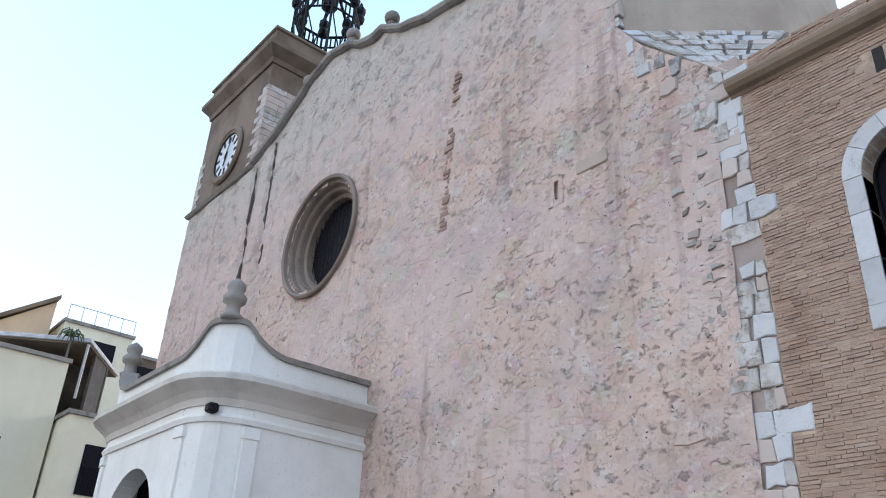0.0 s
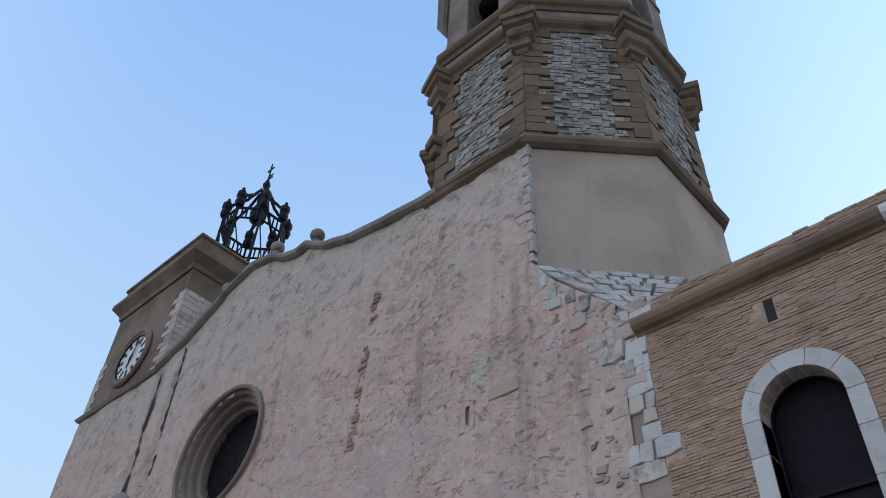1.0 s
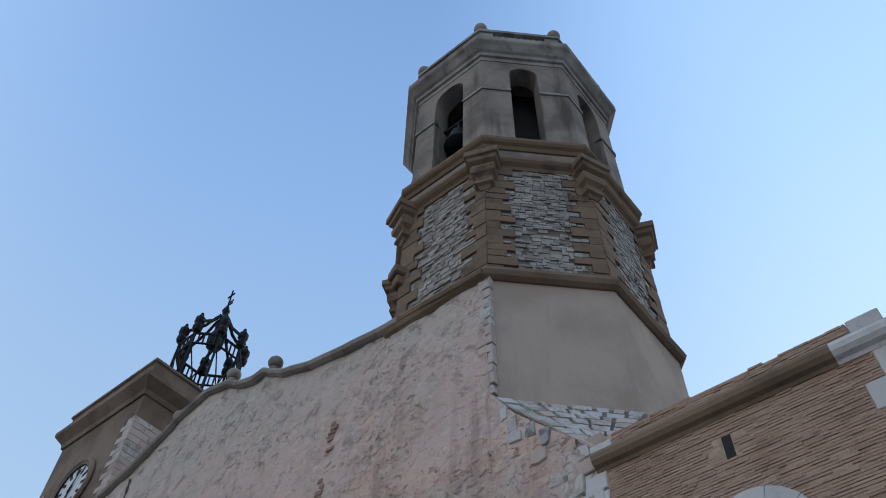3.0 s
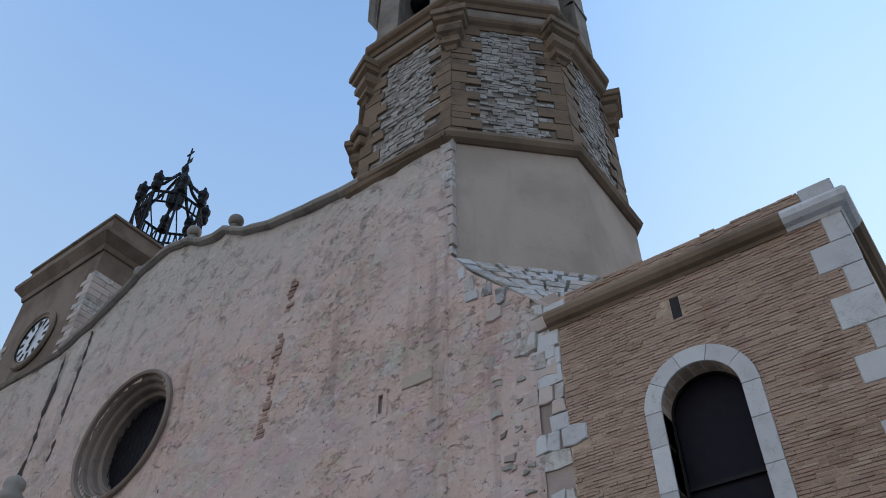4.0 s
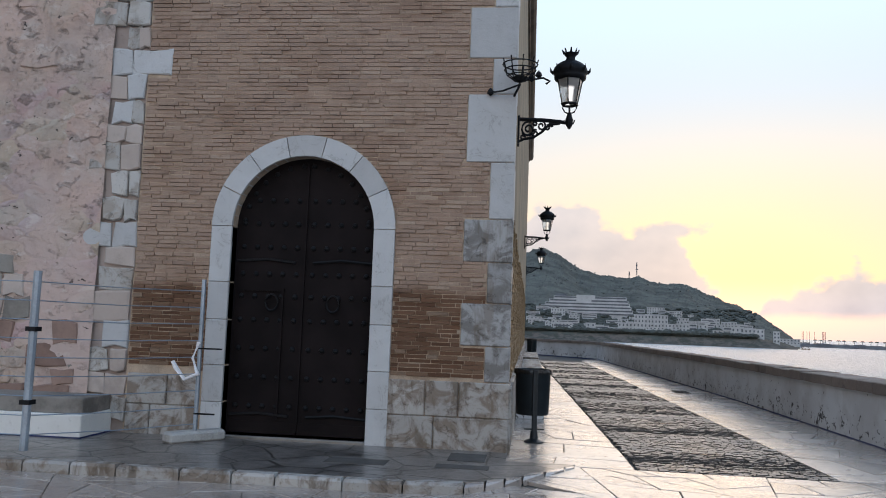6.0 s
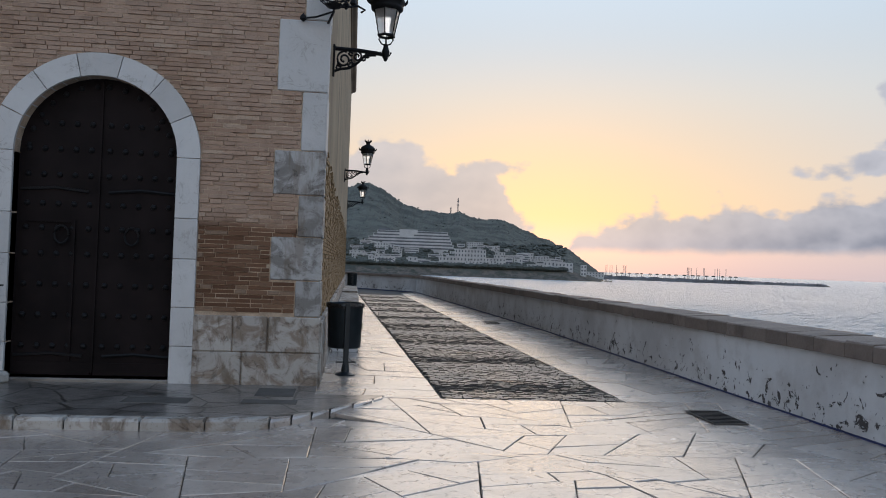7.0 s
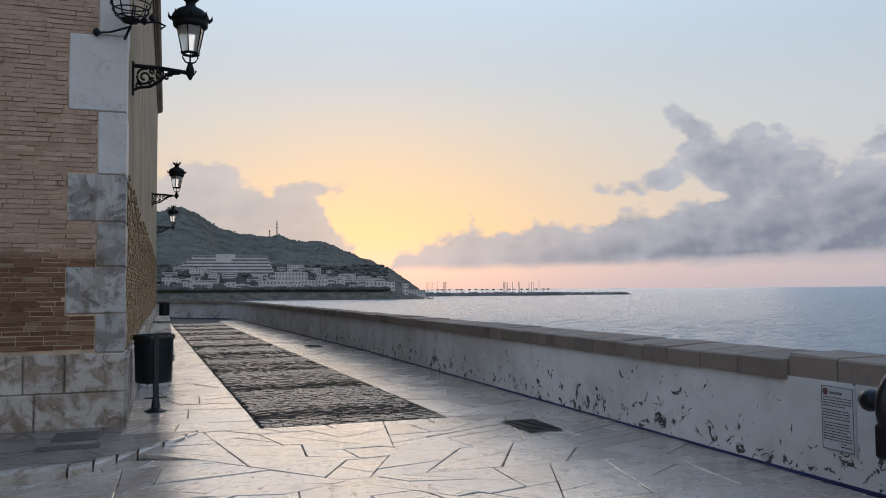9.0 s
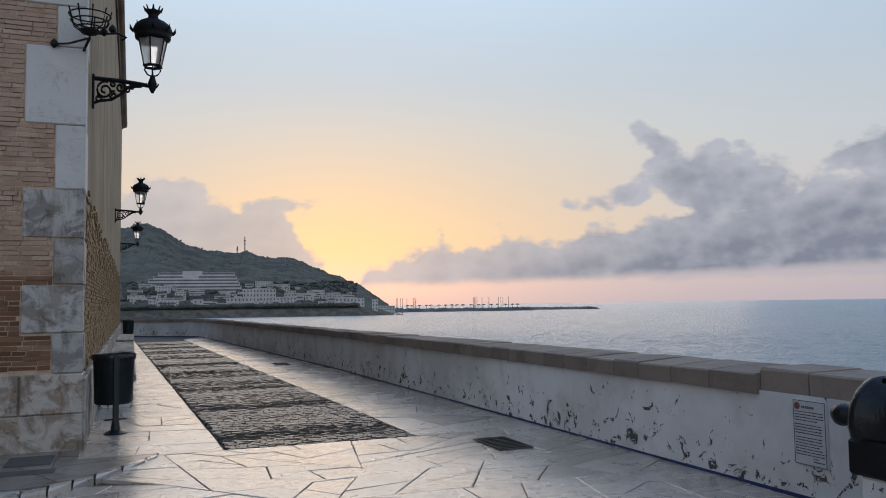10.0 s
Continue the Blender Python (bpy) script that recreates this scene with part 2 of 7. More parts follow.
def make_pink():
    m = Mat("pink_lime_render", 0.92, spec=0.25)
    patch, mid, fine = m.noise(0.33, 6, 0.6), m.noise(1.6, 6, 0.6, distort=0.6), m.noise(9, 5, 0.65)
    c = m.ramp(patch, ((0.30, (0.46, 0.385, 0.34)), (0.45, (0.55, 0.405, 0.335)), (0.58, (0.60, 0.435, 0.36)), (0.72, (0.54, 0.45, 0.39))))
    c = m.mix(m.math("MULTIPLY", m.step(mid, 0.50, 0.68), 0.75), c, (0.60, 0.52, 0.46))
    c = m.mix(m.math("MULTIPLY", m.step(mid, 0.44, 0.30), 0.5), c, (0.36, 0.265, 0.22))
    coat = m.step(m.noise(0.24, 5, 0.6, distort=0.5), 0.46, 0.56)
    c = m.mix(m.math("MULTIPLY", coat, 0.6), c, (0.53, 0.42, 0.375))
    bare = m.math("SUBTRACT", 1.0, m.math("MULTIPLY", coat, 0.65))
    stones = m.cells(2.3, "F1", "Color", (1, 1, 1.5), 0.25)
    shade = m.step(m.noise(0.8, 3), 0.42, 0.62)
    c = m.mix(m.math("MULTIPLY", shade, 0.22), c, m.mix(0.5, stones, (0.42, 0.40, 0.38)), "MULTIPLY")
    # high weathered zone and vertical run-off streaks
    xyz = m.z()
    high = m.step(m.math("MULTIPLY_ADD", mid, 6.0, xyz[2]), 17.0, 22.0)
    c = m.mix(m.math("MULTIPLY", high, 0.8), c, (0.47, 0.435, 0.38))
    mould = m.math("MULTIPLY", m.step(m.noise(1.7, 6, 0.68, distort=0.5), 0.50, 0.70), m.step(m.math("MULTIPLY_ADD", patch, 10.0, xyz[2]), 15.0, 21.5, 0.3, 1.25))
    c = m.mix(m.math("MULTIPLY", mould, 0.6), c, (0.20, 0.165, 0.14))
    crust = m.step(m.noise(4.5, 6, 0.7, (1, 1, 1.5), 0.5), 0.55, 0.66)
    c = m.mix(m.math("MULTIPLY", m.math("MULTIPLY", crust, bare), 0.6), c, (0.24, 0.18, 0.15))
    pale = m.step(m.noise(3.1, 5, 0.65, (1, 1, 1.6), 0.3), 0.57, 0.68)
    c = m.mix(m.math("MULTIPLY", pale, 0.5), c, (0.64, 0.57, 0.51))
    run = m.step(m.noise(1.0, 5, 0.6, (1.3, 1.3, 0.12)), 0.56, 0.70)
    c = m.mix(m.math("MULTIPLY", run, 0.42), c, (0.22, 0.165, 0.135))
    c = m.mix(m.math("MULTIPLY", m.math("MULTIPLY", m.step(fine, 0.54, 0.68), bare), 0.42), c, (0.22, 0.165, 0.14))
    pits = m.cells(5.5, "F1", "Distance", (1, 1, 1.4), 0.3)
    c = m.mix(m.math("MULTIPLY", m.step(pits, 0.17, 0.09), m.step(mid, 0.47, 0.56)), c, (0.07, 0.055, 0.05))
    m.colour(c)
    joint = m.cells(2.3, "DISTANCE_TO_EDGE", "Distance", (1, 1, 1.5), 0.25)
    m.bump(m.math("MULTIPLY", m.step(joint, 0.0, 0.14), shade), 0.05, 0.22)
    m.bump(mid, 0.10, 0.4)
    m.bump(m.math("MULTIPLY", crust, bare), 0.04, 0.7)
    return m.bump(m.math("MULTIPLY", fine, bare), 0.04, 0.9).m


def make_plaster(name, c, dark, var=0.5, streak=0.3):
    """Weathered plaster: broad patches, drips and a sandy grain."""
    m = Mat(name, 0.9, spec=0.25)
    broad, fine = m.noise(0.5, 6, 0.6), m.noise(14, 5, 0.6)
    drip = m.noise(1.2, 5, 0.6, (1, 1, 0.13))
    col = m.mix(m.math("MULTIPLY", m.step(broad, 0.38, 0.66), var), c, dark)
    col = m.mix(m.math("MULTIPLY", m.step(drip, 0.52, 0.7), streak), col, tuple(v * 0.55 for v in dark))
    col = m.mix(m.math("MULTIPLY", m.step(fine, 0.58, 0.72), 0.35), col, tuple(v * 0.7 for v in dark))
    m.colour(col)
    m.bump(broad, 0.05, 0.3)
    return m.bump(fine, 0.012, 0.5).m


def make_stone(name, c, c2, kind="object", rough=0.75, vein=None, stain=0.35):
    """Cut stone, a little different from block to block."""
    m = Mat(name, rough, spec=0.35)
    r = m.rand(kind)
    mid, fine = m.noise(3.2, 6, 0.6, distort=0.4), m.noise(32, 4, 0.6)
    col = m.mix(m.math("MULTIPLY_ADD", r, 0.7, m.math("MULTIPLY_ADD", mid, 0.9, -0.35), clamp=True), c, c2)
    if vein:
        v = m.math("ABSOLUTE", m.math("SUBTRACT", m.noise(2.6, 6, 0.6, distort=1.6), 0.5))
        col = m.mix(m.math("MULTIPLY", m.step(v, 0.022, 0.004), m.step(mid, 0.45, 0.6)), col, vein)
    col = m.mix(m.math("MULTIPLY", m.step(m.noise(1.1, 6, 0.65), 0.52, 0.68), stain), col, tuple(v * 0.42 for v in c2))
    m.colour(col)
    m.rough(m.step(fine, 0.3, 0.7, rough * 0.8, min(1, rough * 1.2)))
    m.bump(mid, 0.02, 0.4)
    return m.bump(fine, 0.006, 0.5).m


def make_grimy(name, c, stain, low):
    """Cracked white stone with brown blotches, soot and rust-coloured runs."""
    m = Mat(name, 0.6, spec=0.35)
    r = m.rand("object")
    blot, fine = m.noise(3.4, 7, 0.66, distort=0.9), m.noise(30, 5, 0.65)
    col = m.mix(m.math("MULTIPLY", r, 0.5), c, tuple(v * 0.6 for v in c))
    col = m.mix(m.math("MULTIPLY", m.step(blot, 0.44, 0.60), 0.85), col, stain)
    run = m.noise(4.5, 6, 0.6, (1, 1, 0.22), distort=0.3)
    col = m.mix(m.math("MULTIPLY", m.step(run, 0.55, 0.66), low), col, (0.12, 0.085, 0.055))
    crack = m.math("ABSOLUTE", m.math("SUBTRACT", m.noise(2.2, 6, 0.6, distort=1.8), 0.5))
    line = m.math("MULTIPLY", m.step(crack, 0.016, 0.004), m.step(blot, 0.42, 0.56))
    col = m.mix(m.math("MULTIPLY", line, 0.45), col, (0.07, 0.055, 0.045))
    col = m.mix(m.math("MULTIPLY", m.step(fine, 0.60, 0.70), 0.5), col, (0.10, 0.085, 0.07))
    m.colour(col)
    m.rough(m.step(blot, 0.35, 0.65, 0.45, 0.85))
    m.bump(m.math("MULTIPLY", line, -1.0), 0.006, 0.8)
    m.bump(blot, 0.03, 0.5)
    return m.bump(fine, 0.006, 0.6).m


def make_brick(kind):
    m = Mat("old_brick_" + kind, 0.9, spec=0.2)
    r = m.rand(kind)
    c = m.ramp(r, ((0.0, (0.115, 0.06, 0.034)), (0.3, (0.175, 0.092, 0.052)), (0.6, (0.235, 0.13, 0.078)), (0.86, (0.28, 0.175, 0.11)), (1.0, (0.38, 0.29, 0.21))))
    mid, fine = m.noise(1.0, 6, 0.6), m.noise(40, 4, 0.65)
    # limewash left on the upper wall, bare repaired brick low down with an uneven border
    xyz = m.z()
    lime = m.step(m.math("MULTIPLY_ADD", mid, 0.5, xyz[2]), 2.15, 2.35)
    c = m.mix(m.math("MULTIPLY", m.step(lime, 1.0, 0.0), 0.5), c, (0.085, 0.042, 0.026))
    c = m.mix(m.math("MULTIPLY", lime, m.step(mid, 0.2, 0.62, 0.25, 0.72)), c, (0.43, 0.315, 0.245))
    c = m.mix(m.math("MULTIPLY", m.step(m.noise(5, 6, 0.7), 0.52, 0.66), 0.35), c, (0.15, 0.095, 0.065))
    c = m.mix(m.math("MULTIPLY", m.step(fine, 0.55, 0.7), 0.5), c, (0.10, 0.07, 0.05))
    m.colour(c)
    return m.bump(fine, 0.010, 0.8).m


PINK = make_pink()
TAN = make_plaster("tan_tower_render", (0.225, 0.172, 0.13), (0.13, 0.095, 0.07), 0.9, 0.7)
GREYCOAT = make_plaster("grey_beige_render", (0.42, 0.345, 0.28), (0.32, 0.26, 0.21), 0.9, 0.18)
BELFRY = make_plaster("grey_belfry_render", (0.265, 0.225, 0.185), (0.13, 0.108, 0.088), 0.9, 0.8)
WHITEWASH = make_plaster("white_porch_render", (0.76, 0.74, 0.69), (0.62, 0.59, 0.54), 0.6, 0.12)
OCHRE = make_plaster("ochre_side_render", (0.33, 0.26, 0.175), (0.20, 0.155, 0.105), 0.8, 0.7)
CREAM = make_plaster("cream_house_render", (0.74, 0.68, 0.52), (0.64, 0.58, 0.44), 0.5, 0.1)
CORNICE = make_plaster("brown_cornice_render", (0.215, 0.155, 0.105), (0.13, 0.092, 0.062), 0.8, 0.4)
COPING = make_stone("grey_coping_stone", (0.30, 0.27, 0.235), (0.19, 0.165, 0.14), stain=0.65)
MARBLE = make_grimy("white_worn_limestone", (0.43, 0.395, 0.355), (0.20, 0.15, 0.11), 0.75)
GRIMYQUOIN = make_grimy("grey_grimy_quoin_stone", (0.37, 0.36, 0.345), (0.16, 0.145, 0.13), 0.5)
PALEPINK = make_stone("limewashed_pink_stone", (0.52, 0.44, 0.385), (0.40, 0.32, 0.27))
WORNWHITE = make_grimy("worn_white_stone", (0.53, 0.50, 0.46), (0.36, 0.31, 0.26), 0.35)
QUOIN = make_stone("white_dressed_stone", (0.54, 0.535, 0.525), (0.40, 0.39, 0.38), vein=(0.36, 0.345, 0.33), rough=0.65, stain=0.2)
RUBBLE = make_stone("grey_rubble_stone", (0.40, 0.375, 0.335), (0.15, 0.125, 0.10), "object", 0.85)
RUBBLE_I = make_stone("grey_rubble_stone_joined", (0.40, 0.375, 0.335), (0.15, 0.125, 0.10), "island", 0.85)
SANDSTONE = make_stone("brown_sandstone", (0.205, 0.138, 0.086), (0.135, 0.092, 0.06), "island", rough=0.95, stain=0.75)
GRIMYCROWN = make_plaster("grimy_crown_stone", (0.32, 0.295, 0.26), (0.16, 0.142, 0.12), 0.9, 0.7)
TOWERMORTAR = plain("dark_tower_mortar", (0.15, 0.125, 0.098), 0.95, grain=20, var=0.5, bump=0.02)
PARAPET_TOP = make_stone("worn_parapet_stone", (0.25, 0.20, 0.168), (0.145, 0.115, 0.096), rough=0.8, stain=0.55)
MORTAR = plain("sandy_mortar", (0.40, 0.30, 0.215), 0.95, grain=60, var=0.3, bump=0.006)
DARKMORTAR = plain("dark_joint_earth", (0.075, 0.065, 0.055), 0.95, grain=60, bump=0.01)
BRICK, BRICK_I = make_brick("object"), make_brick("island")
IRON = plain("black_painted_iron", (0.007, 0.007, 0.008), 0.6, 0.0, 80, spec=0.2)
DOORWOOD = plain("dark_iron_clad_wood", (0.010, 0.0068, 0.0068), 0.75, 0.0, 25, 0.4, spec=0.12)
# black stands for unlit depth in slits, vent, window, porch and belfry core
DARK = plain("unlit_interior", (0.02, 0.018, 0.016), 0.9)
GALV = plain("galvanised_steel", (0.33, 0.38, 0.43), 0.45, 0.7, 40, 0.15)
CONCRETE = plain("cast_concrete", (0.38, 0.36, 0.33), 0.9, grain=50)
BINPAINT = plain("dark_green_bin_paint", (0.012, 0.018, 0.022), 0.4, 0.3, 60)
DIAL = plain("white_clock_enamel", (0.56, 0.57, 0.58), 0.4, grain=20, var=0.08)
BLUELINE = plain("blue_skirting_paint", (0.02, 0.03, 0.10), 0.6, grain=40)
GLASSDARK = Mat("old_leaded_glass", 0.4, spec=0.05)
GLASSDARK.colour(GLASSDARK.mix(GLASSDARK.noise(5, 4), (0.008, 0.009, 0.014), (0.02, 0.016, 0.022)))
GLASSDARK = GLASSDARK.m


def make_flag(kind):
    m = Mat("worn_limestone_flag_" + kind, 0.3, spec=1.0)
    r = m.rand(kind)
    mid, fine = m.noise(1.7, 6, 0.6, distort=0.5), m.noise(26, 4, 0.6)
    c = m.mix(m.math("MULTIPLY_ADD", r, 0.55, m.math("MULTIPLY", mid, 0.45)), (0.31, 0.25, 0.208), (0.51, 0.43, 0.365))
    c = m.mix(m.math("MULTIPLY", m.step(fine, 0.57, 0.72), 0.6), c, (0.15, 0.115, 0.09))
    c = m.mix(m.math("MULTIPLY", m.step(m.noise(0.5, 5, 0.6), 0.46, 0.66), 0.5), c, (0.19, 0.145, 0.115))
    m.colour(c)
    m.rough(m.math("MULTIPLY_ADD", mid, 0.34, m.math("MULTIPLY_ADD", r, 0.12, 0.02)))
    c = m.mix(m.math("MULTIPLY", m.step(m.noise(6, 7, 0.7, distort=0.4), 0.5, 0.64), 0.4), c, (0.20, 0.15, 0.115))
    pock = m.step(m.noise(11, 6, 0.7, distort=0.6), 0.58, 0.66)
    c = m.mix(m.math("MULTIPLY", pock, 0.6), c, (0.14, 0.11, 0.09))
    m.colour(c)
    m.b.inputs["Coat Weight"].default_value, m.b.inputs["Coat Roughness"].default_value = 0.65, 0.24
    m.bump(mid, 0.04, 0.4)
    m.bump(m.math("MULTIPLY", pock, -1.0), 0.008, 0.6)
    return m.bump(fine, 0.006, 0.6).m


def make_sett(kind):
    m = Mat("dark_sett_" + kind, 0.3, spec=0.5)
    r = m.rand(kind)
    fine = m.noise(45, 4, 0.6)
    m.colour(m.mix(r, (0.012, 0.012, 0.013), (0.05, 0.047, 0.045)))
    m.rough(m.math("MULTIPLY_ADD", m.noise(1.3, 4, 0.6, (0.5, 2.0, 1)), 0.5, 0.10))
    return m.bump(fine, 0.008, 0.6).m


FLAG, FLAG_I, SETT, SETT_I = make_flag("object"), make_flag("island"), make_sett("object"), make_sett("island")
m_ = Mat("grey_pavement", 0.34, spec=0.5)
m_.b.inputs["Coat Weight"].default_value, m_.b.inputs["Coat Roughness"].default_value = 0.45, 0.16
joint_ = m_.cells(1.5, "DISTANCE_TO_EDGE", "Distance", (1, 1, 0.01), 0.1)
m_.colour(m_.mix(m_.step(joint_, 0.03, 0.008), m_.mix(m_.step(m_.noise(3.2, 7, 0.68), 0.38, 0.65), (0.20, 0.172, 0.152), (0.085, 0.074, 0.066)), (0.04, 0.035, 0.03)))
m_.bump(m_.step(joint_, 0.0, 0.03), 0.012, 0.7).bump(m_.noise(5, 5), 0.03, 0.4).bump(m_.noise(30, 4), 0.012, 0.8)
PAVE = m_.m

m_ = Mat("sea_water", 0.30, spec=0.6)
m_.colour(m_.mix(m_.noise(0.02, 3), (0.27, 0.325, 0.36), (0.31, 0.365, 0.40)))
m_.bump(m_.noise(0.05, 5, 0.6, (1, 2.2, 1)), 4.0, 0.8)
m_.bump(m_.noise(0.30, 6, 0.66, (1, 2.2, 1)), 2.0, 1.0)
SEA = m_.m

m_ = Mat("parapet_whitewash", 0.85, spec=0.3)
broad_, flake_ = m_.noise(0.7, 5, 0.6), m_.noise(7.5, 6, 0.66, distort=0.8)
xyz_ = m_.z()
low_ = m_.step(xyz_[2], 0.75, 0.05)
c_ = m_.mix(m_.step(broad_, 0.35, 0.7), (0.62, 0.62, 0.62), (0.47, 0.46, 0.455))
c_ = m_.mix(m_.math("MULTIPLY", m_.step(m_.noise(2.2, 5, 0.6), 0.48, 0.66), 0.35), c_, (0.36, 0.33, 0.31))
lost_ = m_.step(m_.math("MULTIPLY_ADD", low_, 0.10, m_.math("MULTIPLY_ADD", m_.noise(1.1, 3), 0.16, flake_)), 0.752, 0.765)
c_ = m_.mix(lost_, c_, (0.075, 0.068, 0.066))
m_.colour(c_)
m_.bump(m_.math("MULTIPLY", lost_, -1.0), 0.012, 0.8).bump(m_.noise(18, 5), 0.008, 0.5)
PARAPETWASH = m_.m

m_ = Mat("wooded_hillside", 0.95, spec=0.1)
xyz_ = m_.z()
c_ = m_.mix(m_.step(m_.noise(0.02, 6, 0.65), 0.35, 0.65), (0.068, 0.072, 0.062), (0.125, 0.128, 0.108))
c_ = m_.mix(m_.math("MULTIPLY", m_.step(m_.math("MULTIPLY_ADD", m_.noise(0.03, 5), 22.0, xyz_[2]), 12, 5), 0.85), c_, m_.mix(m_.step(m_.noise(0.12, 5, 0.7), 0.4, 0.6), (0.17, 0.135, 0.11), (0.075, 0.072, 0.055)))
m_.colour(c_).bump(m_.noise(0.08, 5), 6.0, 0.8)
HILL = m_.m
FARWHITE = plain("far_white_render", (0.46, 0.45, 0.44), 0.85, grain=1.0, var=0.15)
FARDARK = plain("far_dark_opening_and_shade", (0.10, 0.105, 0.115), 0.6, grain=1.0)
FARROCK = plain("breakwater_rock", (0.115, 0.105, 0.10), 0.95, grain=0.6, var=0.5, bump=0.4)
PALM = plain("far_palm_green", (0.058, 0.062, 0.05), 0.9, grain=1.0)
LANTERN = Mat("frosted_lantern_glass", 0.3, spec=0.5)
LANTERN.colour((0.93, 0.91, 0.88))
LANTERN.b.inputs["Transmission Weight"].default_value = 0.88
LANTERN = LANTERN.m


# ---- builders ----
def mesh(name, verts, faces, mat, parent=None, label="", smooth=False):
    me = bpy.data.meshes.new(name)
    me.from_pydata(verts, [], faces)
    me.materials.append(mat)
    me.validate()
    if smooth:
        for p in me.polygons:
            p.use_smooth = True
    ob = new(name, me)
    ob.parent = parent
    if label:
        ob["label"] = label
    return ob


def part(name, bm, mat, parent=None, label="", smooth=False):
    """One bmesh as one mesh object under a thing or part."""
    bmesh.ops.recalc_face_normals(bm, faces=bm.faces[:])
    me = bpy.data.meshes.new(name)
    bm.to_mesh(me)
    bm.free()
    me.materials.append(mat)
    if smooth:
        for p in me.polygons:
            p.use_smooth = True
    ob = new(name, me)
    ob.parent = parent
    if label:
        ob["label"] = label
    return ob


def empty(name, at=(0, 0, 0)):
    ob = new(name)
    ob.location = at
    return ob


def box(bm, x0, x1, y0, y1, z0, z1, bevel=0.0):
    vs = [bm.verts.new((x, y, z)) for z in (z0, z1) for y in (y0, y1) for x in (x0, x1)]
    fs = [bm.faces.new([vs[i] for i in f]) for f in ((0, 2, 3, 1), (4, 5, 7, 6), (0, 1, 5, 4), (2, 6, 7, 3), (0, 4, 6, 2), (1, 3, 7, 5))]
    if bevel:
        es = list({e for f in fs for e in f.edges})
        bmesh.ops.bevel(bm, geom=es, offset=bevel, segments=1, affect="EDGES")
    return bm


def boxes(*rows, bevel=0.0):
    bm = bmesh.new()
    for r in rows:
        box(bm, *r, bevel=bevel)
    return bm


def loft(rings, closed=True, caps=True):
    """Skin between rings of equal length."""
    bm = bmesh.new()
    vs = [[bm.verts.new(p) for p in r] for r in rings]
    n = len(vs[0])
    for a, b in zip(vs, vs[1:]):
        for i in range(n if closed else n - 1):
            j = (i + 1) % n
            bm.faces.new((a[i], a[j], b[j], b[i]))
    if caps and closed:
        bm.faces.new(vs[0][::-1])
        bm.faces.new(vs[-1])
    return bm


def turned(profile, at=(0, 0, 0), n=16, bm=None):
    """A turned solid from rows of radius and height."""
    own = loft([[(at[0] + r * math.cos(2 * math.pi * i / n), at[1] + r * math.sin(2 * math.pi * i / n), at[2] + z) for i in range(n)] for r, z in profile])
    if bm is None:
        return own
    me = bpy.data.meshes.new("tmp")
    own.to_mesh(me)
    own.free()
    bm.from_mesh(me)
    bpy.data.meshes.remove(me)
    return bm


def tube(points, r, n=6, bm=None):
    """A round bar along points."""
    bm = bm or bmesh.new()
    pts = [Vector(p) for p in points]
    rings = []
    for i, p in enumerate(pts):
        d = (pts[min(i + 1, len(pts) - 1)] - pts[max(i - 1, 0)]).normalized()
        a = d.cross(Vector((0, 0, 1)) if abs(d.z) < 0.95 else Vector((1, 0, 0))).normalized()
        b = d.cross(a)
        rr = r[i] if isinstance(r, (list, tuple)) else r
        rings.append([bm.verts.new(p + a * rr * math.cos(2 * math.pi * k / n) + b * rr * math.sin(2 * math.pi * k / n)) for k in range(n)])
    for s, t in zip(rings, rings[1:]):
        for k in range(n):
            bm.faces.new((s[k], s[(k + 1) % n], t[(k + 1) % n], t[k]))
    bm.faces.new(rings[0][::-1])
    bm.faces.new(rings[-1])
    return bm


def sweep(profile, path, closed=False):
    """A moulding: profile rows (out, z) along a plan path whose outside lies to its right; mitred corners."""
    pts = [Vector((p[0], p[1])) for p in path]
    n = len(pts)
    rings = []
    for i, p in enumerate(pts):
        def nrm(a, b):
            d = (b - a).normalized()
            return Vector((d.y, -d.x))
        if closed:
            n0, n1 = nrm(pts[i - 1], p), nrm(p, pts[(i + 1) % n])
        else:
            n0 = nrm(pts[i - 1], p) if i else nrm(p, pts[1])
            n1 = nrm(p, pts[i + 1]) if i < n - 1 else n0
        m = (n0 + n1).normalized()
        m = m / max(0.3, m.dot(n0))
        rings.append([(p.x + m.x * o, p.y + m.y * o, z) for o, z in profile])
    if closed:
        rings.append(rings[0])
    return loft(rings, closed=True, caps=not closed)


def arch_pts(cx, hw, spring, n=20):
    return [(cx - hw * math.cos(math.pi * i / n), spring + hw * math.sin(math.pi * i / n)) for i in range(n + 1)]


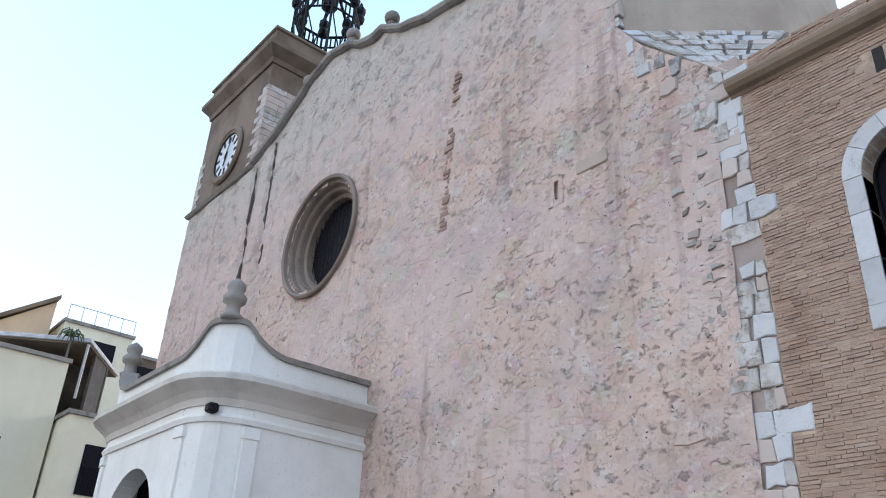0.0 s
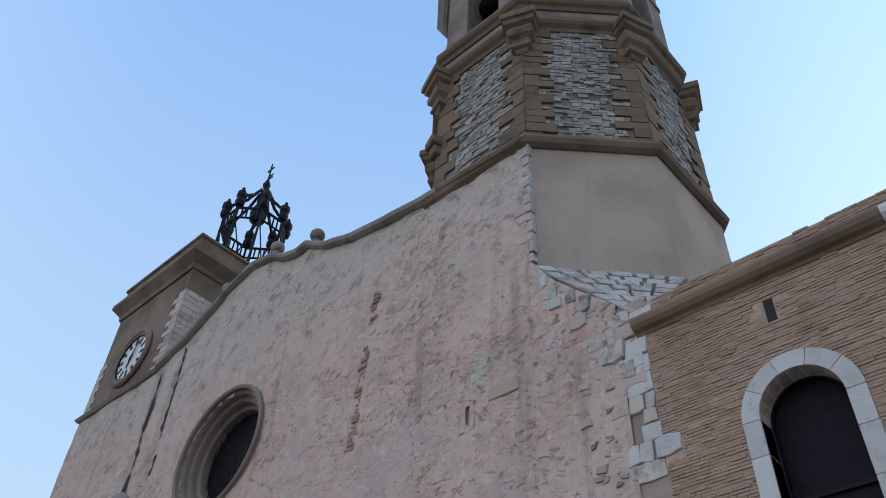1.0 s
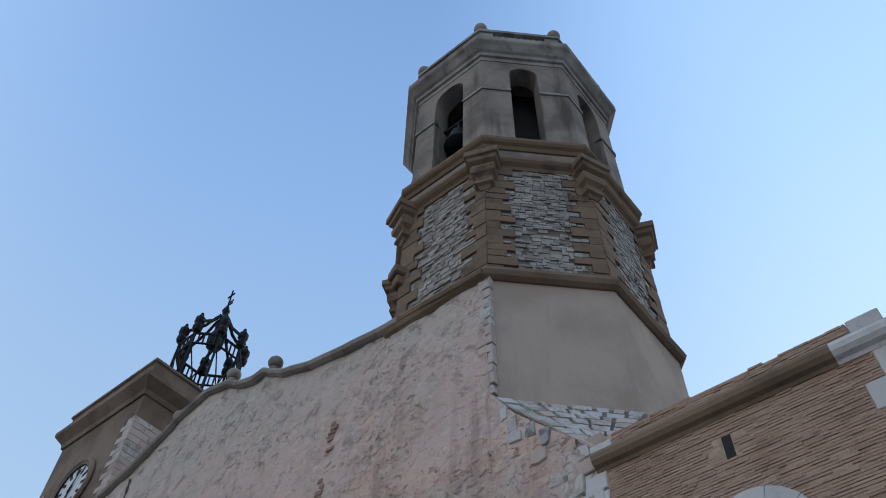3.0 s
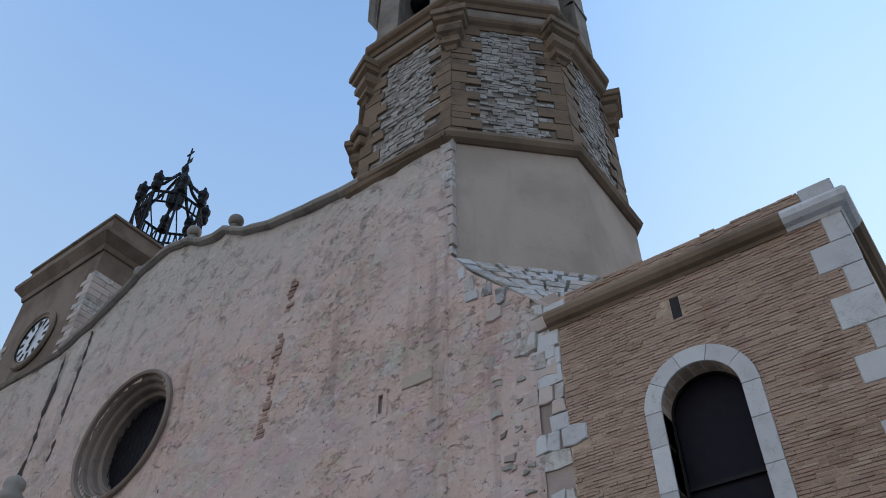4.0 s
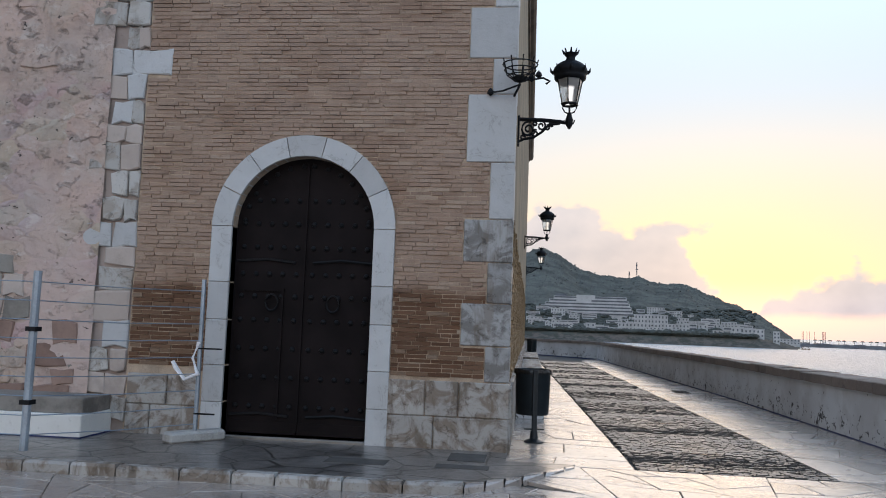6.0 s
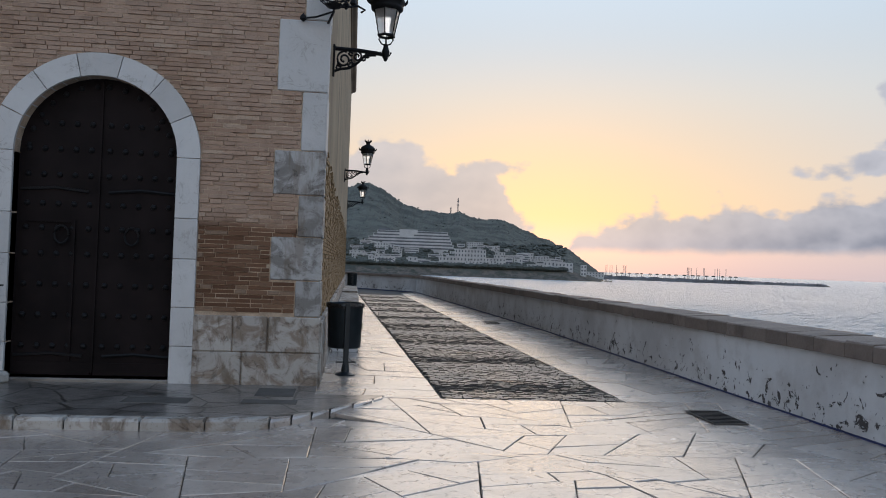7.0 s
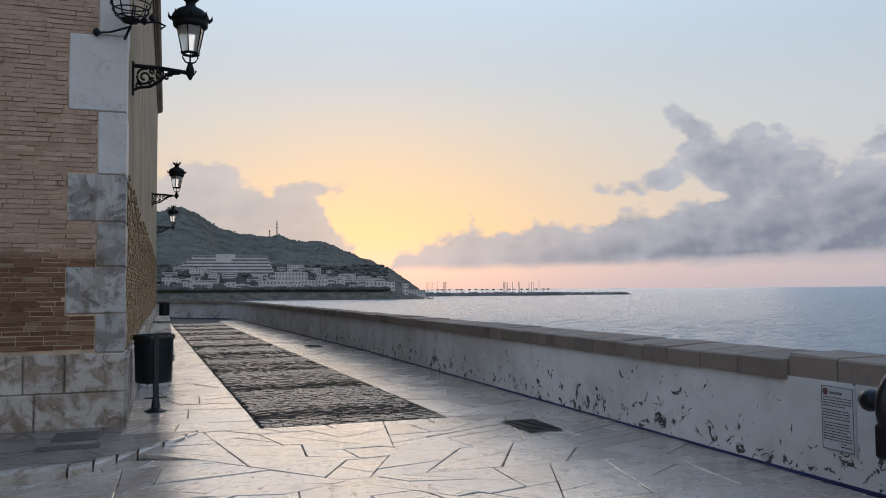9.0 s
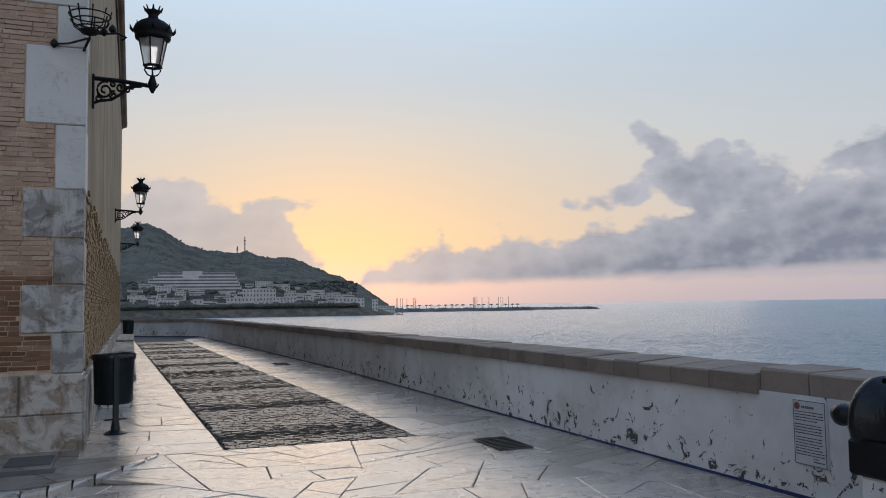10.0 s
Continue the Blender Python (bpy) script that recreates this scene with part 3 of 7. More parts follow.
def arch_wall(x0, x1, z0, z1, y0, y1, holes, n=20):
    """A wall panel in x and z, from y0 (front) to y1, with round-headed holes (centre, half width, sill, spring) one above the other."""
    bm = bmesh.new()

    def slab(poly):
        f = [bm.verts.new((x, y0, z)) for x, z in poly]
        b = [bm.verts.new((x, y1, z)) for x, z in poly]
        bm.faces.new(f)
        bm.faces.new(b[::-1])
        for i in range(len(poly)):
            j = (i + 1) % len(poly)
            bm.faces.new((f[j], f[i], b[i], b[j]))

    z = z0
    for cx, hw, sill, spring in sorted(holes, key=lambda h: h[2]):
        top = spring + hw + 0.02
        if sill > z:
            slab([(x0, z), (x1, z), (x1, sill), (x0, sill)])
        slab([(x0, sill), (cx - hw, sill), (cx - hw, spring), (x0, spring)])
        slab([(cx + hw, sill), (x1, sill), (x1, spring), (cx + hw, spring)])
        pts = arch_pts(cx, hw, spring, n)
        slab([(x0, spring), pts[0], (cx - hw, top), (x0, top)])
        slab([pts[-1], (x1, spring), (x1, top), (cx + hw, top)])
        for a, b in zip(pts, pts[1:]):
            slab([a, b, (b[0], top), (a[0], top)])
        z = top
    if z < z1:
        slab([(x0, z), (x1, z), (x1, z1), (x0, z1)])
    return bm


def voussoirs(cx, hw_in, hw_out, spring, y0, y1, count, gap=0.006):
    """The wedge blocks of a round arch, each as its own bmesh."""
    out = []
    for k in range(count):
        a0, a1 = math.pi * k / count, math.pi * (k + 1) / count
        g = gap / hw_out
        bm = bmesh.new()
        ring = []
        for i in range(7):
            a = a0 + g + (a1 - a0 - 2 * g) * i / 6
            ring.append([(cx - r * math.cos(a), y, spring + r * math.sin(a)) for r, y in ((hw_in, y0), (hw_out, y0), (hw_out, y1), (hw_in, y1))])
        bm.free()
        out.append(loft(ring))
    return out


def octagon(apothem, z, c):
    r = apothem / math.cos(math.pi / 8)
    return [(c[0] + r * math.cos(math.pi / 8 + math.pi / 4 * k), c[1] + r * math.sin(math.pi / 8 + math.pi / 4 * k), z) for k in range(8)]


def placed(bm, m):
    bmesh.ops.transform(bm, matrix=m, verts=bm.verts[:])
    return bm

# ---- ground, sea ----
FRONT = 12.4  # plane of the church front
SETT_L = lambda y: 1.53 - 0.027 * (y - 11.67)
SETT_R = lambda y: 3.78 - 0.027 * (y - 11.67)


def smooth01(t):
    t = max(0.0, min(1.0, t))
    return t * t * (3 - 2 * t)


def street_z(x, y):
    """The street lies a step lower in front of the church door and comes flush towards the promenade."""
    return -0.10 * smooth01((0.9 - x) / 1.8) * smooth01((11.8 - y) / 0.9)


xs, ys = list(np.linspace(-70, 5.75, 60)), list(np.linspace(-45, 53, 80))
gv = [(x, y, street_z(x, y) - 0.035) for y in ys for x in xs]
gf = [(j * 60 + i, j * 60 + i + 1, (j + 1) * 60 + i + 1, (j + 1) * 60 + i) for j in range(79) for i in range(59)]
tagged(mesh("ground", gv, gf, DARKMORTAR), "dark earth bed under the street paving", "ground", kind="structure")
tagged(part("sea_wall", boxes((-70, 6.05, -45, 53, -14, -0.6)), CONCRETE), "massive masonry terrace that carries the church square", "retaining wall", kind="structure")


def make_swell():
    """Rippled water near the terrace, low waves from many directions that die out with distance."""
    xs, ys = np.linspace(9, 330, 250), np.linspace(-60, 420, 300)
    X, Y = np.meshgrid(xs, ys)
    rs = np.random.RandomState(4)
    Z = np.zeros_like(X)
    for k in range(16):
        lam = 2.7 * 1.10**k
        a = rs.normal(0.9, 0.55)
        Z += 0.030 * lam**0.5 * np.sin((X * np.cos(a) + Y * np.sin(a)) * 2 * np.pi / lam + rs.uniform(0, 6.3))
    Z *= 1 / (1 + np.exp((np.hypot(X, Y) - 300) / 40))
    v = np.stack([X, Y, Z - 9.93], -1).reshape(-1, 3).tolist()
    n = len(xs)
    f = [(j * n + i, j * n + i + 1, (j + 1) * n + i + 1, (j + 1) * n + i) for j in range(len(ys) - 1) for i in range(n - 1)]
    tagged(mesh("near_water", v, f, SEA, None, "", True), "rippled sea water near the terrace", "water", kind="structure")


make_swell()
tagged(mesh("sea_water", [(-4900, -4900, -10), (4900, -4900, -10), (4900, 4900, -10), (-4900, 4900, -10)], [(0, 1, 2, 3)], SEA), "calm rippled sea under a dawn sky", "water", kind="structure")


def clip_cell(poly, px, py, nx, ny):
    """The part of a polygon on the side of the line through (px, py) against the normal."""
    out = []
    for i, a in enumerate(poly):
        b = poly[(i + 1) % len(poly)]
        da, db = (a[0] - px) * nx + (a[1] - py) * ny, (b[0] - px) * nx + (b[1] - py) * ny
        if da <= 0:
            out.append(a)
        if (da < 0 < db) or (db < 0 < da):
            t = da / (da - db)
            out.append((a[0] + t * (b[0] - a[0]), a[1] + t * (b[1] - a[1])))
    return out


def crazy_cells(region, size, seed, keep=lambda x, y: True, stretch=1.0):
    """Broken flags inside a convex region: it is cracked in two again and again along straight joints."""
    rng = random.Random(seed)
    cells, todo = [], [list(region)]
    while todo:
        poly = todo.pop()
        n = len(poly)
        area = abs(sum(poly[k][0] * poly[(k + 1) % n][1] - poly[(k + 1) % n][0] * poly[k][1] for k in range(n))) / 2
        cx, cy = sum(p[0] for p in poly) / n, sum(p[1] for p in poly) / n
        if area < size * size * rng.uniform(0.45, 1.7):
            slim = poly
            turn = 1 if sum(poly[k][0] * poly[(k + 1) % n][1] - poly[(k + 1) % n][0] * poly[k][1] for k in range(n)) > 0 else -1
            for k in range(n):
                (ax, ay), (bx, by) = poly[k], poly[(k + 1) % n]
                d = math.hypot(bx - ax, by - ay)
                if d < 1e-6:
                    continue
                nx, ny = turn * (by - ay) / d, -turn * (bx - ax) / d
                gap = rng.uniform(0.002, 0.0065)
                slim = clip_cell(slim, ax - nx * gap, ay - ny * gap, nx, ny)
                if len(slim) < 3:
                    break
            if len(slim) >= 3 and keep(cx, cy):
                cells.append((cx, cy, slim))
            continue
        wx = (max(p[0] for p in poly) - min(p[0] for p in poly)) / stretch
        wy = (max(p[1] for p in poly) - min(p[1] for p in poly)) * stretch
        a = rng.gauss(0, 0.38) + (0 if wx > wy else math.pi / 2)
        px, py = cx + rng.uniform(-0.14, 0.14) * wx, cy + rng.uniform(-0.14, 0.14) * wy
        todo += [p for p in (clip_cell(poly, px, py, math.cos(a), math.sin(a)), clip_cell(poly, px, py, -math.cos(a), -math.sin(a))) if len(p) >= 3]
    return cells


def slab_data(poly, zf, lift, tilt, rng, chamfer=0.008, depth=0.04):
    """A paving slab: a flat, faintly tilted top with a worn edge."""
    cx, cy = sum(p[0] for p in poly) / len(poly), sum(p[1] for p in poly) / len(poly)
    tx, ty = rng.uniform(-tilt, tilt), rng.uniform(-tilt, tilt)
    n = len(poly)
    v = []
    for x, y in poly:
        v.append((x, y, zf(x, y) - depth))
    for x, y in poly:
        v.append((x, y, zf(x, y) + lift + (x - cx) * tx + (y - cy) * ty - chamfer * 0.7))
    for x, y in poly:
        d = math.hypot(cx - x, cy - y) or 1
        k = min(0.3, chamfer / d)
        v.append((x + (cx - x) * k, y + (cy - y) * k, zf(x, y) + lift + (x - cx) * tx + (y - cy) * ty))
    f = [tuple(range(2 * n, 3 * n))]
    for i in range(n):
        j = (i + 1) % n
        f += [(i, j, n + j, n + i), (n + i, n + j, 2 * n + j, 2 * n + i)]
    return v, f


def pave(cells, zf, parent, near, mat, mat_i, name, lift=0.0, tilt=0.006, most=300):
    """Slabs nearer than the others as parts, the rest joined."""
    rng = random.Random(5)
    cells = sorted(cells, key=lambda c: math.hypot(c[0] - near[0], c[1] - near[1]))
    jv, jf = [], []
    for k, (cx, cy, poly) in enumerate(cells):
        v, f = slab_data(poly, zf, lift + rng.uniform(-0.003, 0.003), tilt, rng)
        if k < most:
            mesh(name, v, f, mat, parent)
        else:
            o = len(jv)
            jv += v
            jf += [tuple(i + o for i in q) for q in f]
    if jv:
        tagged(mesh(name + "_field", jv, jf, mat_i, parent), kind="stuff")


def kerb_y(x):
    return 10.12 if x < -0.6 else 10.12 + 1.5 * (1 - math.cos(min(1.0, (x + 0.6) / 1.45) * math.pi / 2)) ** 1.0


# ---- church front ----
def coping_z(x):
    """Top of the scrolled gable."""
    keys = ((-31, 18.6), (-24.7, 18.6), (-23.2, 19.1), (-21.9, 19.75), (-20.8, 20.4), (-19.7, 20.72), (-18.6, 20.5), (-17.6, 19.95), (-17.0, 19.78), (-16.5, 19.85), (-16.0, 19.5), (-15.3, 19.1), (-14.0, 18.68), (-12.6, 18.45), (-11.1, 18.25), (-7.56, 18.1))
    for (a, za), (b, zb) in zip(keys, keys[1:]):
        if a <= x <= b:
            return za + (zb - za) * smooth01((x - a) / (b - a)) * 0.5 + (zb - za) * 0.5 * (x - a) / (b - a)
    keys = ((-7.56, 13.95), (-6.97, 13.05), (-5.9, 11.95), (-5.0, 11.15))
    for (a, za), (b, zb) in zip(keys, keys[1:]):
        if a <= x <= b:
            return za + (zb - za) * (x - a) / (b - a)
    return 11.0


ROSE = (-18.9, 13.2, 1.95)
SLITS = ((-9.31, 10.62, 0.075, 0.24), (-9.08, 3.55, 0.11, 0.40))


def make_front():
    wall = empty("wall_front", (-18, FRONT, 0))
    tagged(wall, "tall weathered pink rendered stone church front with scrolled gable", "church wall", kind="structure")
    verts, faces, ids = [], [], {}
    cols = list(np.arange(-30.5, -5.55, 0.15))
    rows = 118
    for i, x in enumerate(cols):
        top = coping_z(x)
        for j in range(rows + 1):
            z = -0.1 + (top + 0.1) * j / rows
            p = Vector((x * 0.55, z * 0.55, 3.0))
            d = 0.035 * noise.fractal(p, 1.0, 2.0, 5) + 0.02 * noise.noise(Vector((x * 2.6, z * 3.2, 9.0))) + 0.012 * noise.noise(Vector((x * 6, z * 6, 1.0)))
            # an eroded upright chase of broken masonry and two run-off grooves
            chase = -12.75 - 0.07 * (15.7 - z) + 0.06 * noise.noise(Vector((0, z * 2, 0)))
            if 11.0 < z < 15.9 and abs(x - chase) < 0.28:
                d -= 0.09 * (0.6 + 0.6 * noise.noise(Vector((x * 5, z * 5, 4.0))))
            for gx, z0, z1 in ((-24.35, 8.0, 18.2), (-23.1, 13.0, 18.6)):
                if z0 < z < z1 and abs(x - gx - 0.12 * noise.noise(Vector((1, z * 1.5, 2)))) < 0.16:
                    d -= 0.16
            if z > 17.0 and noise.noise(Vector((x * 1.1, z * 1.3, 7.0))) > 0.25:
                d -= 0.03
            ids[i, j] = len(verts)
            verts.append((x, FRONT - 0.035 - d, z))
    for i in range(len(cols) - 1):
        for j in range(rows):
            q = (ids[i, j], ids[i + 1, j], ids[i + 1, j + 1], ids[i, j + 1])
            cx, cz = (verts[q[0]][0] + verts[q[2]][0]) / 2, (verts[q[0]][2] + verts[q[2]][2]) / 2
            if math.hypot(cx - ROSE[0], cz - ROSE[1]) < ROSE[2] - 0.12:
                continue
            if any(abs(cx - sx) < hw and abs(cz - sz) < hh for sx, sz, hw, hh in SLITS):
                continue
            faces.append(q)
    mesh("render_coat", [tuple(Vector(v) - wall.location) for v in verts], faces, PINK, wall, smooth=True)
    core = bmesh.new()
    for a, b in zip(np.arange(-30.5, -5.1, 0.5), np.arange(-30.0, -4.6, 0.5)):
        box(core, a, min(b, -5.3), FRONT + 1.1, FRONT + 1.7, -0.6, min(coping_z(a), coping_z(min(b, -5.3))) - 0.05)
    core = part("masonry_core", core, TAN, wall)
    core.location = -wall.location
    for sx, sz, hw, hh in SLITS:
        s = boxes((sx - hw - 0.14, sx - hw, FRONT - 0.05, FRONT + 0.08, sz - hh - 0.1, sz + hh + 0.1), (sx + hw, sx + hw + 0.12, FRONT - 0.05, FRONT + 0.08, sz - hh - 0.1, sz + hh + 0.1), (sx - hw, sx + hw, FRONT - 0.05, FRONT + 0.08, sz + hh, sz + hh + 0.14), (sx - hw, sx + hw, FRONT - 0.04, FRONT + 0.08, sz - hh - 0.12, sz - hh))
        o = part("slit_frame", s, PINK, wall)
        o.location = -wall.location
        # lining coloured black in place of the shade inside the slit
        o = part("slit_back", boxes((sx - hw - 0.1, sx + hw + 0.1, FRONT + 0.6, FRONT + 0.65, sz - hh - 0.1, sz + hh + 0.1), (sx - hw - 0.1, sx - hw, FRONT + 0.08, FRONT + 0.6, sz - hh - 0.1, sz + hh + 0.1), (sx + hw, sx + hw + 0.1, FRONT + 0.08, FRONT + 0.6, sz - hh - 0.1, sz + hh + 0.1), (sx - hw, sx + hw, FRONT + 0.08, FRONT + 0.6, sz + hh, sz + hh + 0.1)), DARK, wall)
        o.location = -wall.location
    # flat mortar repairs beside the upper slit
    for x0, x1, z0, z1 in ((-8.75, -7.95, 10.75, 11.05),):
        o = part("cement_patch", boxes((x0, x1, FRONT - 0.058, FRONT, z0, z1), bevel=0.02), GREYCOAT, wall)
        o.location = -wall.location
    # broken masonry in the old upright chase, and dark run-off cracks
    rng = random.Random(61)
    z = 11.1
    while z < 15.8:
        h = rng.uniform(0.10, 0.2)
        x = -12.75 - 0.07 * (15.7 - z) + rng.uniform(-0.06, 0.06)
        w = rng.uniform(0.07, 0.2)
        o = part("broken_stone", boxes((x - w, x + w, FRONT - rng.uniform(-0.03, 0.03), FRONT + 0.3, z, z + h * 0.85), bevel=0.02), CHASE, wall)
        o.location = -wall.location
        z += h
    for gx, z0, z1, r in ((-24.4, 9.0, 18.3, 0.085), (-23.1, 13.6, 18.7, 0.075), (-22.6, 11.2, 14.0, 0.05)):
        pts, rad = [], []
        for t in np.linspace(0, 1, 40):
            zz = z0 + (z1 - z0) * t
            pts.append((gx + 0.15 * noise.noise(Vector((gx, zz * 0.8, 0))) + 0.35 * (1 - t), FRONT - 0.02, zz))
            rad.append(max(0.004, r * (0.5 + 1.8 * noise.noise(Vector((gx, zz * 2.5, 5))))))
        o = part("runoff_crack", tube(pts, rad, 5), DARKMORTAR, wall, "dark weathered crack")
        o.location = -wall.location
    return wall


CHASE = make_stone("reddish_broken_stone", (0.36, 0.24, 0.19), (0.22, 0.14, 0.11), rough=0.95)
wall_front = make_front()


def make_coping():
    """Rounded stone coping that follows the gable, in lengths."""
    thing = empty("gable_coping", (-18, FRONT, 19))
    tagged(thing, "rounded grey stone coping along the scrolled gable", "coping", kind="structure")
    x = -24.75
    rng = random.Random(3)
    while x < -7.6:
        b = min(x + rng.uniform(0.75, 1.05), -7.58)
        rings = []
        for k in range(5):
            xx = x + 0.008 + (b - x - 0.016) * k / 4
            z = coping_z(xx)
            rings.append([(xx, FRONT + yy, z + zz) for yy, zz in ((0.55, -0.16), (-0.10, -0.16), (-0.22, -0.10), (-0.26, 0.0), (-0.22, 0.10), (-0.1, 0.16), (0.55, 0.16))])
        o = part("coping_stone", loft(rings), COPING if x < -11.1 else CORNICE, thing, smooth=False)
        o.location = -thing.location
        x = b
    return thing


make_coping()


def ball_finial(at, s=1.0):
    prof = [(0.30, 0.0), (0.30, 0.10), (0.20, 0.16), (0.16, 0.42), (0.22, 0.48), (0.16, 0.54)] + [(0.30 * math.sin(a) + 0.02, 0.80 - 0.30 * math.cos(a)) for a in np.linspace(0.5, math.pi - 0.05, 9)]
    o = part("ball_finial", turned([(r * s, z * s) for r, z in prof], n=18), COPING, smooth=True)
    o.location = at
    return tagged(o, "weathered grey stone ball finial on a short neck", "finial", "gable finials")


for fx, fz in ((-18.75, 20.45), (-16.4, 19.6), (-21.5, 20.0)):
    ball_finial((fx, FRONT + 0.15, fz + 0.12), 0.8)


def make_rose():
    thing = empty("rose_window", (ROSE[0], FRONT, ROSE[1]))
    tagged(thing, "deep moulded round rose window with iron grille and dark glass", "window", kind="structure")
    steps = ((2.02, -0.05), (2.02, -0.15), (1.96, -0.19), (1.89, -0.15), (1.87, -0.02), (1.82, 0.02), (1.77, -0.02), (1.74, 0.03), (1.72, 0.16), (1.66, 0.20), (1.61, 0.16), (1.58, 0.22), (1.56, 0.38), (1.50, 0.42), (1.46, 0.38), (1.43, 0.42), (1.43, 0.72))
    rings = [[(r * math.cos(2 * math.pi * i / 64), y, r * math.sin(2 * math.pi * i / 64)) for i in range(64)] for r, y in steps]
    part("moulded_surround", loft(rings, caps=False), make_stone("rose_sandstone", (0.27, 0.21, 0.165), (0.19, 0.145, 0.115)), thing)
    part("pane", turned([(1.5, 0), (1.5, 0.03)], n=48), GLASSDARK, thing).matrix_local = pose(0, 0.70, 0, 90, 0, 0)
    for k in range(-6, 7):
        a = k * 0.215
        h = math.sqrt(max(0.0, 1.44**2 - a * a))
        part("grille_bar", tube([(a, 0.60, -h), (a, 0.60, h)], 0.013, 5), IRON, thing)
        part("grille_bar", tube([(-h, 0.62, a), (h, 0.62, a)], 0.013, 5), IRON, thing)


make_rose()


def make_clock_tower():
    x0, x1, y0, y1 = -30.5, -24.8, FRONT, FRONT + 5.7
    thing = empty("clock_tower", ((x0 + x1) / 2, (y0 + y1) / 2, 18.5))
    tagged(thing, "square tan rendered clock tower with corner quoins and moulded cornice", "tower")
    off = -thing.location

    def add(name, bm, mat, label="", smooth=False):
        o = part(name, bm, mat, thing, label, smooth)
        o.location = off
        return o

    add("shaft", boxes((x0, x1, y0 + 0.02, y1, 18.5, 24.0)), TAN)
    add("lower_shaft", boxes((x0, x0 + 0.6, y0 + 0.02, y1, -0.5, 18.5), (x0, x1, y1 - 0.5, y1, -0.5, 18.5)), PINK)
    ring = [(x0, y0), (x1, y0), (x1, y1), (x0, y1)]
    add("cornice", sweep([(0, 23.6), (0.06, 23.62), (0.10, 23.85), (0.30, 24.1), (0.42, 24.25), (0.42, 24.45), (0.30, 24.5), (0, 24.52)], ring, True), TAN)
    add("parapet", sweep([(-0.4, 24.5), (0.12, 24.5), (0.12, 25.25), (0.2, 25.3), (0.2, 25.42), (-0.4, 25.42)], ring, True), TAN)
    add("deck", boxes((x0 + 0.2, x1 - 0.2, y0 + 0.2, y1 - 0.2, 24.3, 24.6)), TAN)
    add("string_course", sweep([(0, 18.35), (0.12, 18.4), (0.2, 18.52), (0.12, 18.64), (0, 18.68)], [(x0, y1), (x0, y0), (x1 + 0.1, y0)]), COPING)
    # toothed quoins on the two front corners and the return
    rng = random.Random(8)
    z = 18.7
    k = 0
    while z < 22.4:
        h = rng.uniform(0.22, 0.32)
        w = (0.75, 0.45)[k % 2]
        o = add("quoin", boxes((x1 - w, x1 + 0.03, y0 - 0.02, y0 + (1.3 - w), z, z + h - 0.012), bevel=0.012), rng.choice((WORNWHITE, PALEPINK)))
        if z < 21:
            add("quoin", boxes((x0 - 0.03, x0 + w * 0.7, y0 - 0.02, y0 + 0.5, z, z + h - 0.012), bevel=0.012), rng.choice((WORNWHITE, PALEPINK)))
        add("quoin", boxes((x1 - 0.3, x1 + 0.025, y0 + (1.3 - w) + 0.012, y0 + 2.2 + rng.uniform(-0.3, 0.4), z, z + h - 0.012), bevel=0.012), rng.choice((WORNWHITE, PALEPINK)))
        z += h
        k += 1
    # clock
    cx, cz = -27.65, 20.35
    clock = empty("clock", (cx, y0, cz))
    tagged(clock, "round white tower clock with dark hands in a moulded stone ring", "clock")
    prof = [(1.02, 0.0), (1.30, 0.0), (1.34, 0.06), (1.28, 0.14), (1.18, 0.16), (1.10, 0.10), (1.02, 0.10)]
    rings = [[(r * math.cos(2 * math.pi * i / 48), -yy, r * math.sin(2 * math.pi * i / 48)) for i in range(48)] for r, yy in prof]
    part("stone_ring", loft(rings, caps=False), TAN, clock)
    part("dial", turned([(1.04, 0), (1.04, 0.04)], n=48), DIAL, clock, "white dial").matrix_local = pose(0, 0, 0, 90, 0, 0)
    rim = [[(r * math.cos(2 * math.pi * i / 48), -yy, r * math.sin(2 * math.pi * i / 48)) for i in range(48)] for r, yy in ((1.03, 0.03), (1.03, 0.075), (0.97, 0.075), (0.97, 0.03))]
    part("dial_rim", loft(rim, caps=False), IRON, clock)
    for h in range(12):
        a = h * math.pi / 6
        part("hour_mark", placed(boxes((-0.07, 0.07, -0.055, -0.03, 0.62, 0.93)), Matrix.Rotation(a, 4, "Y")), IRON, clock)
    part("hour_hand", placed(boxes((-0.05, 0.05, -0.085, -0.065, -0.15, 0.5)), Matrix.Rotation(radians(195), 4, "Y")), IRON, clock)
    part("minute_hand", placed(boxes((-0.035, 0.035, -0.11, -0.09, -0.2, 0.8)), Matrix.Rotation(radians(25), 4, "Y")), IRON, clock)


make_clock_tower()


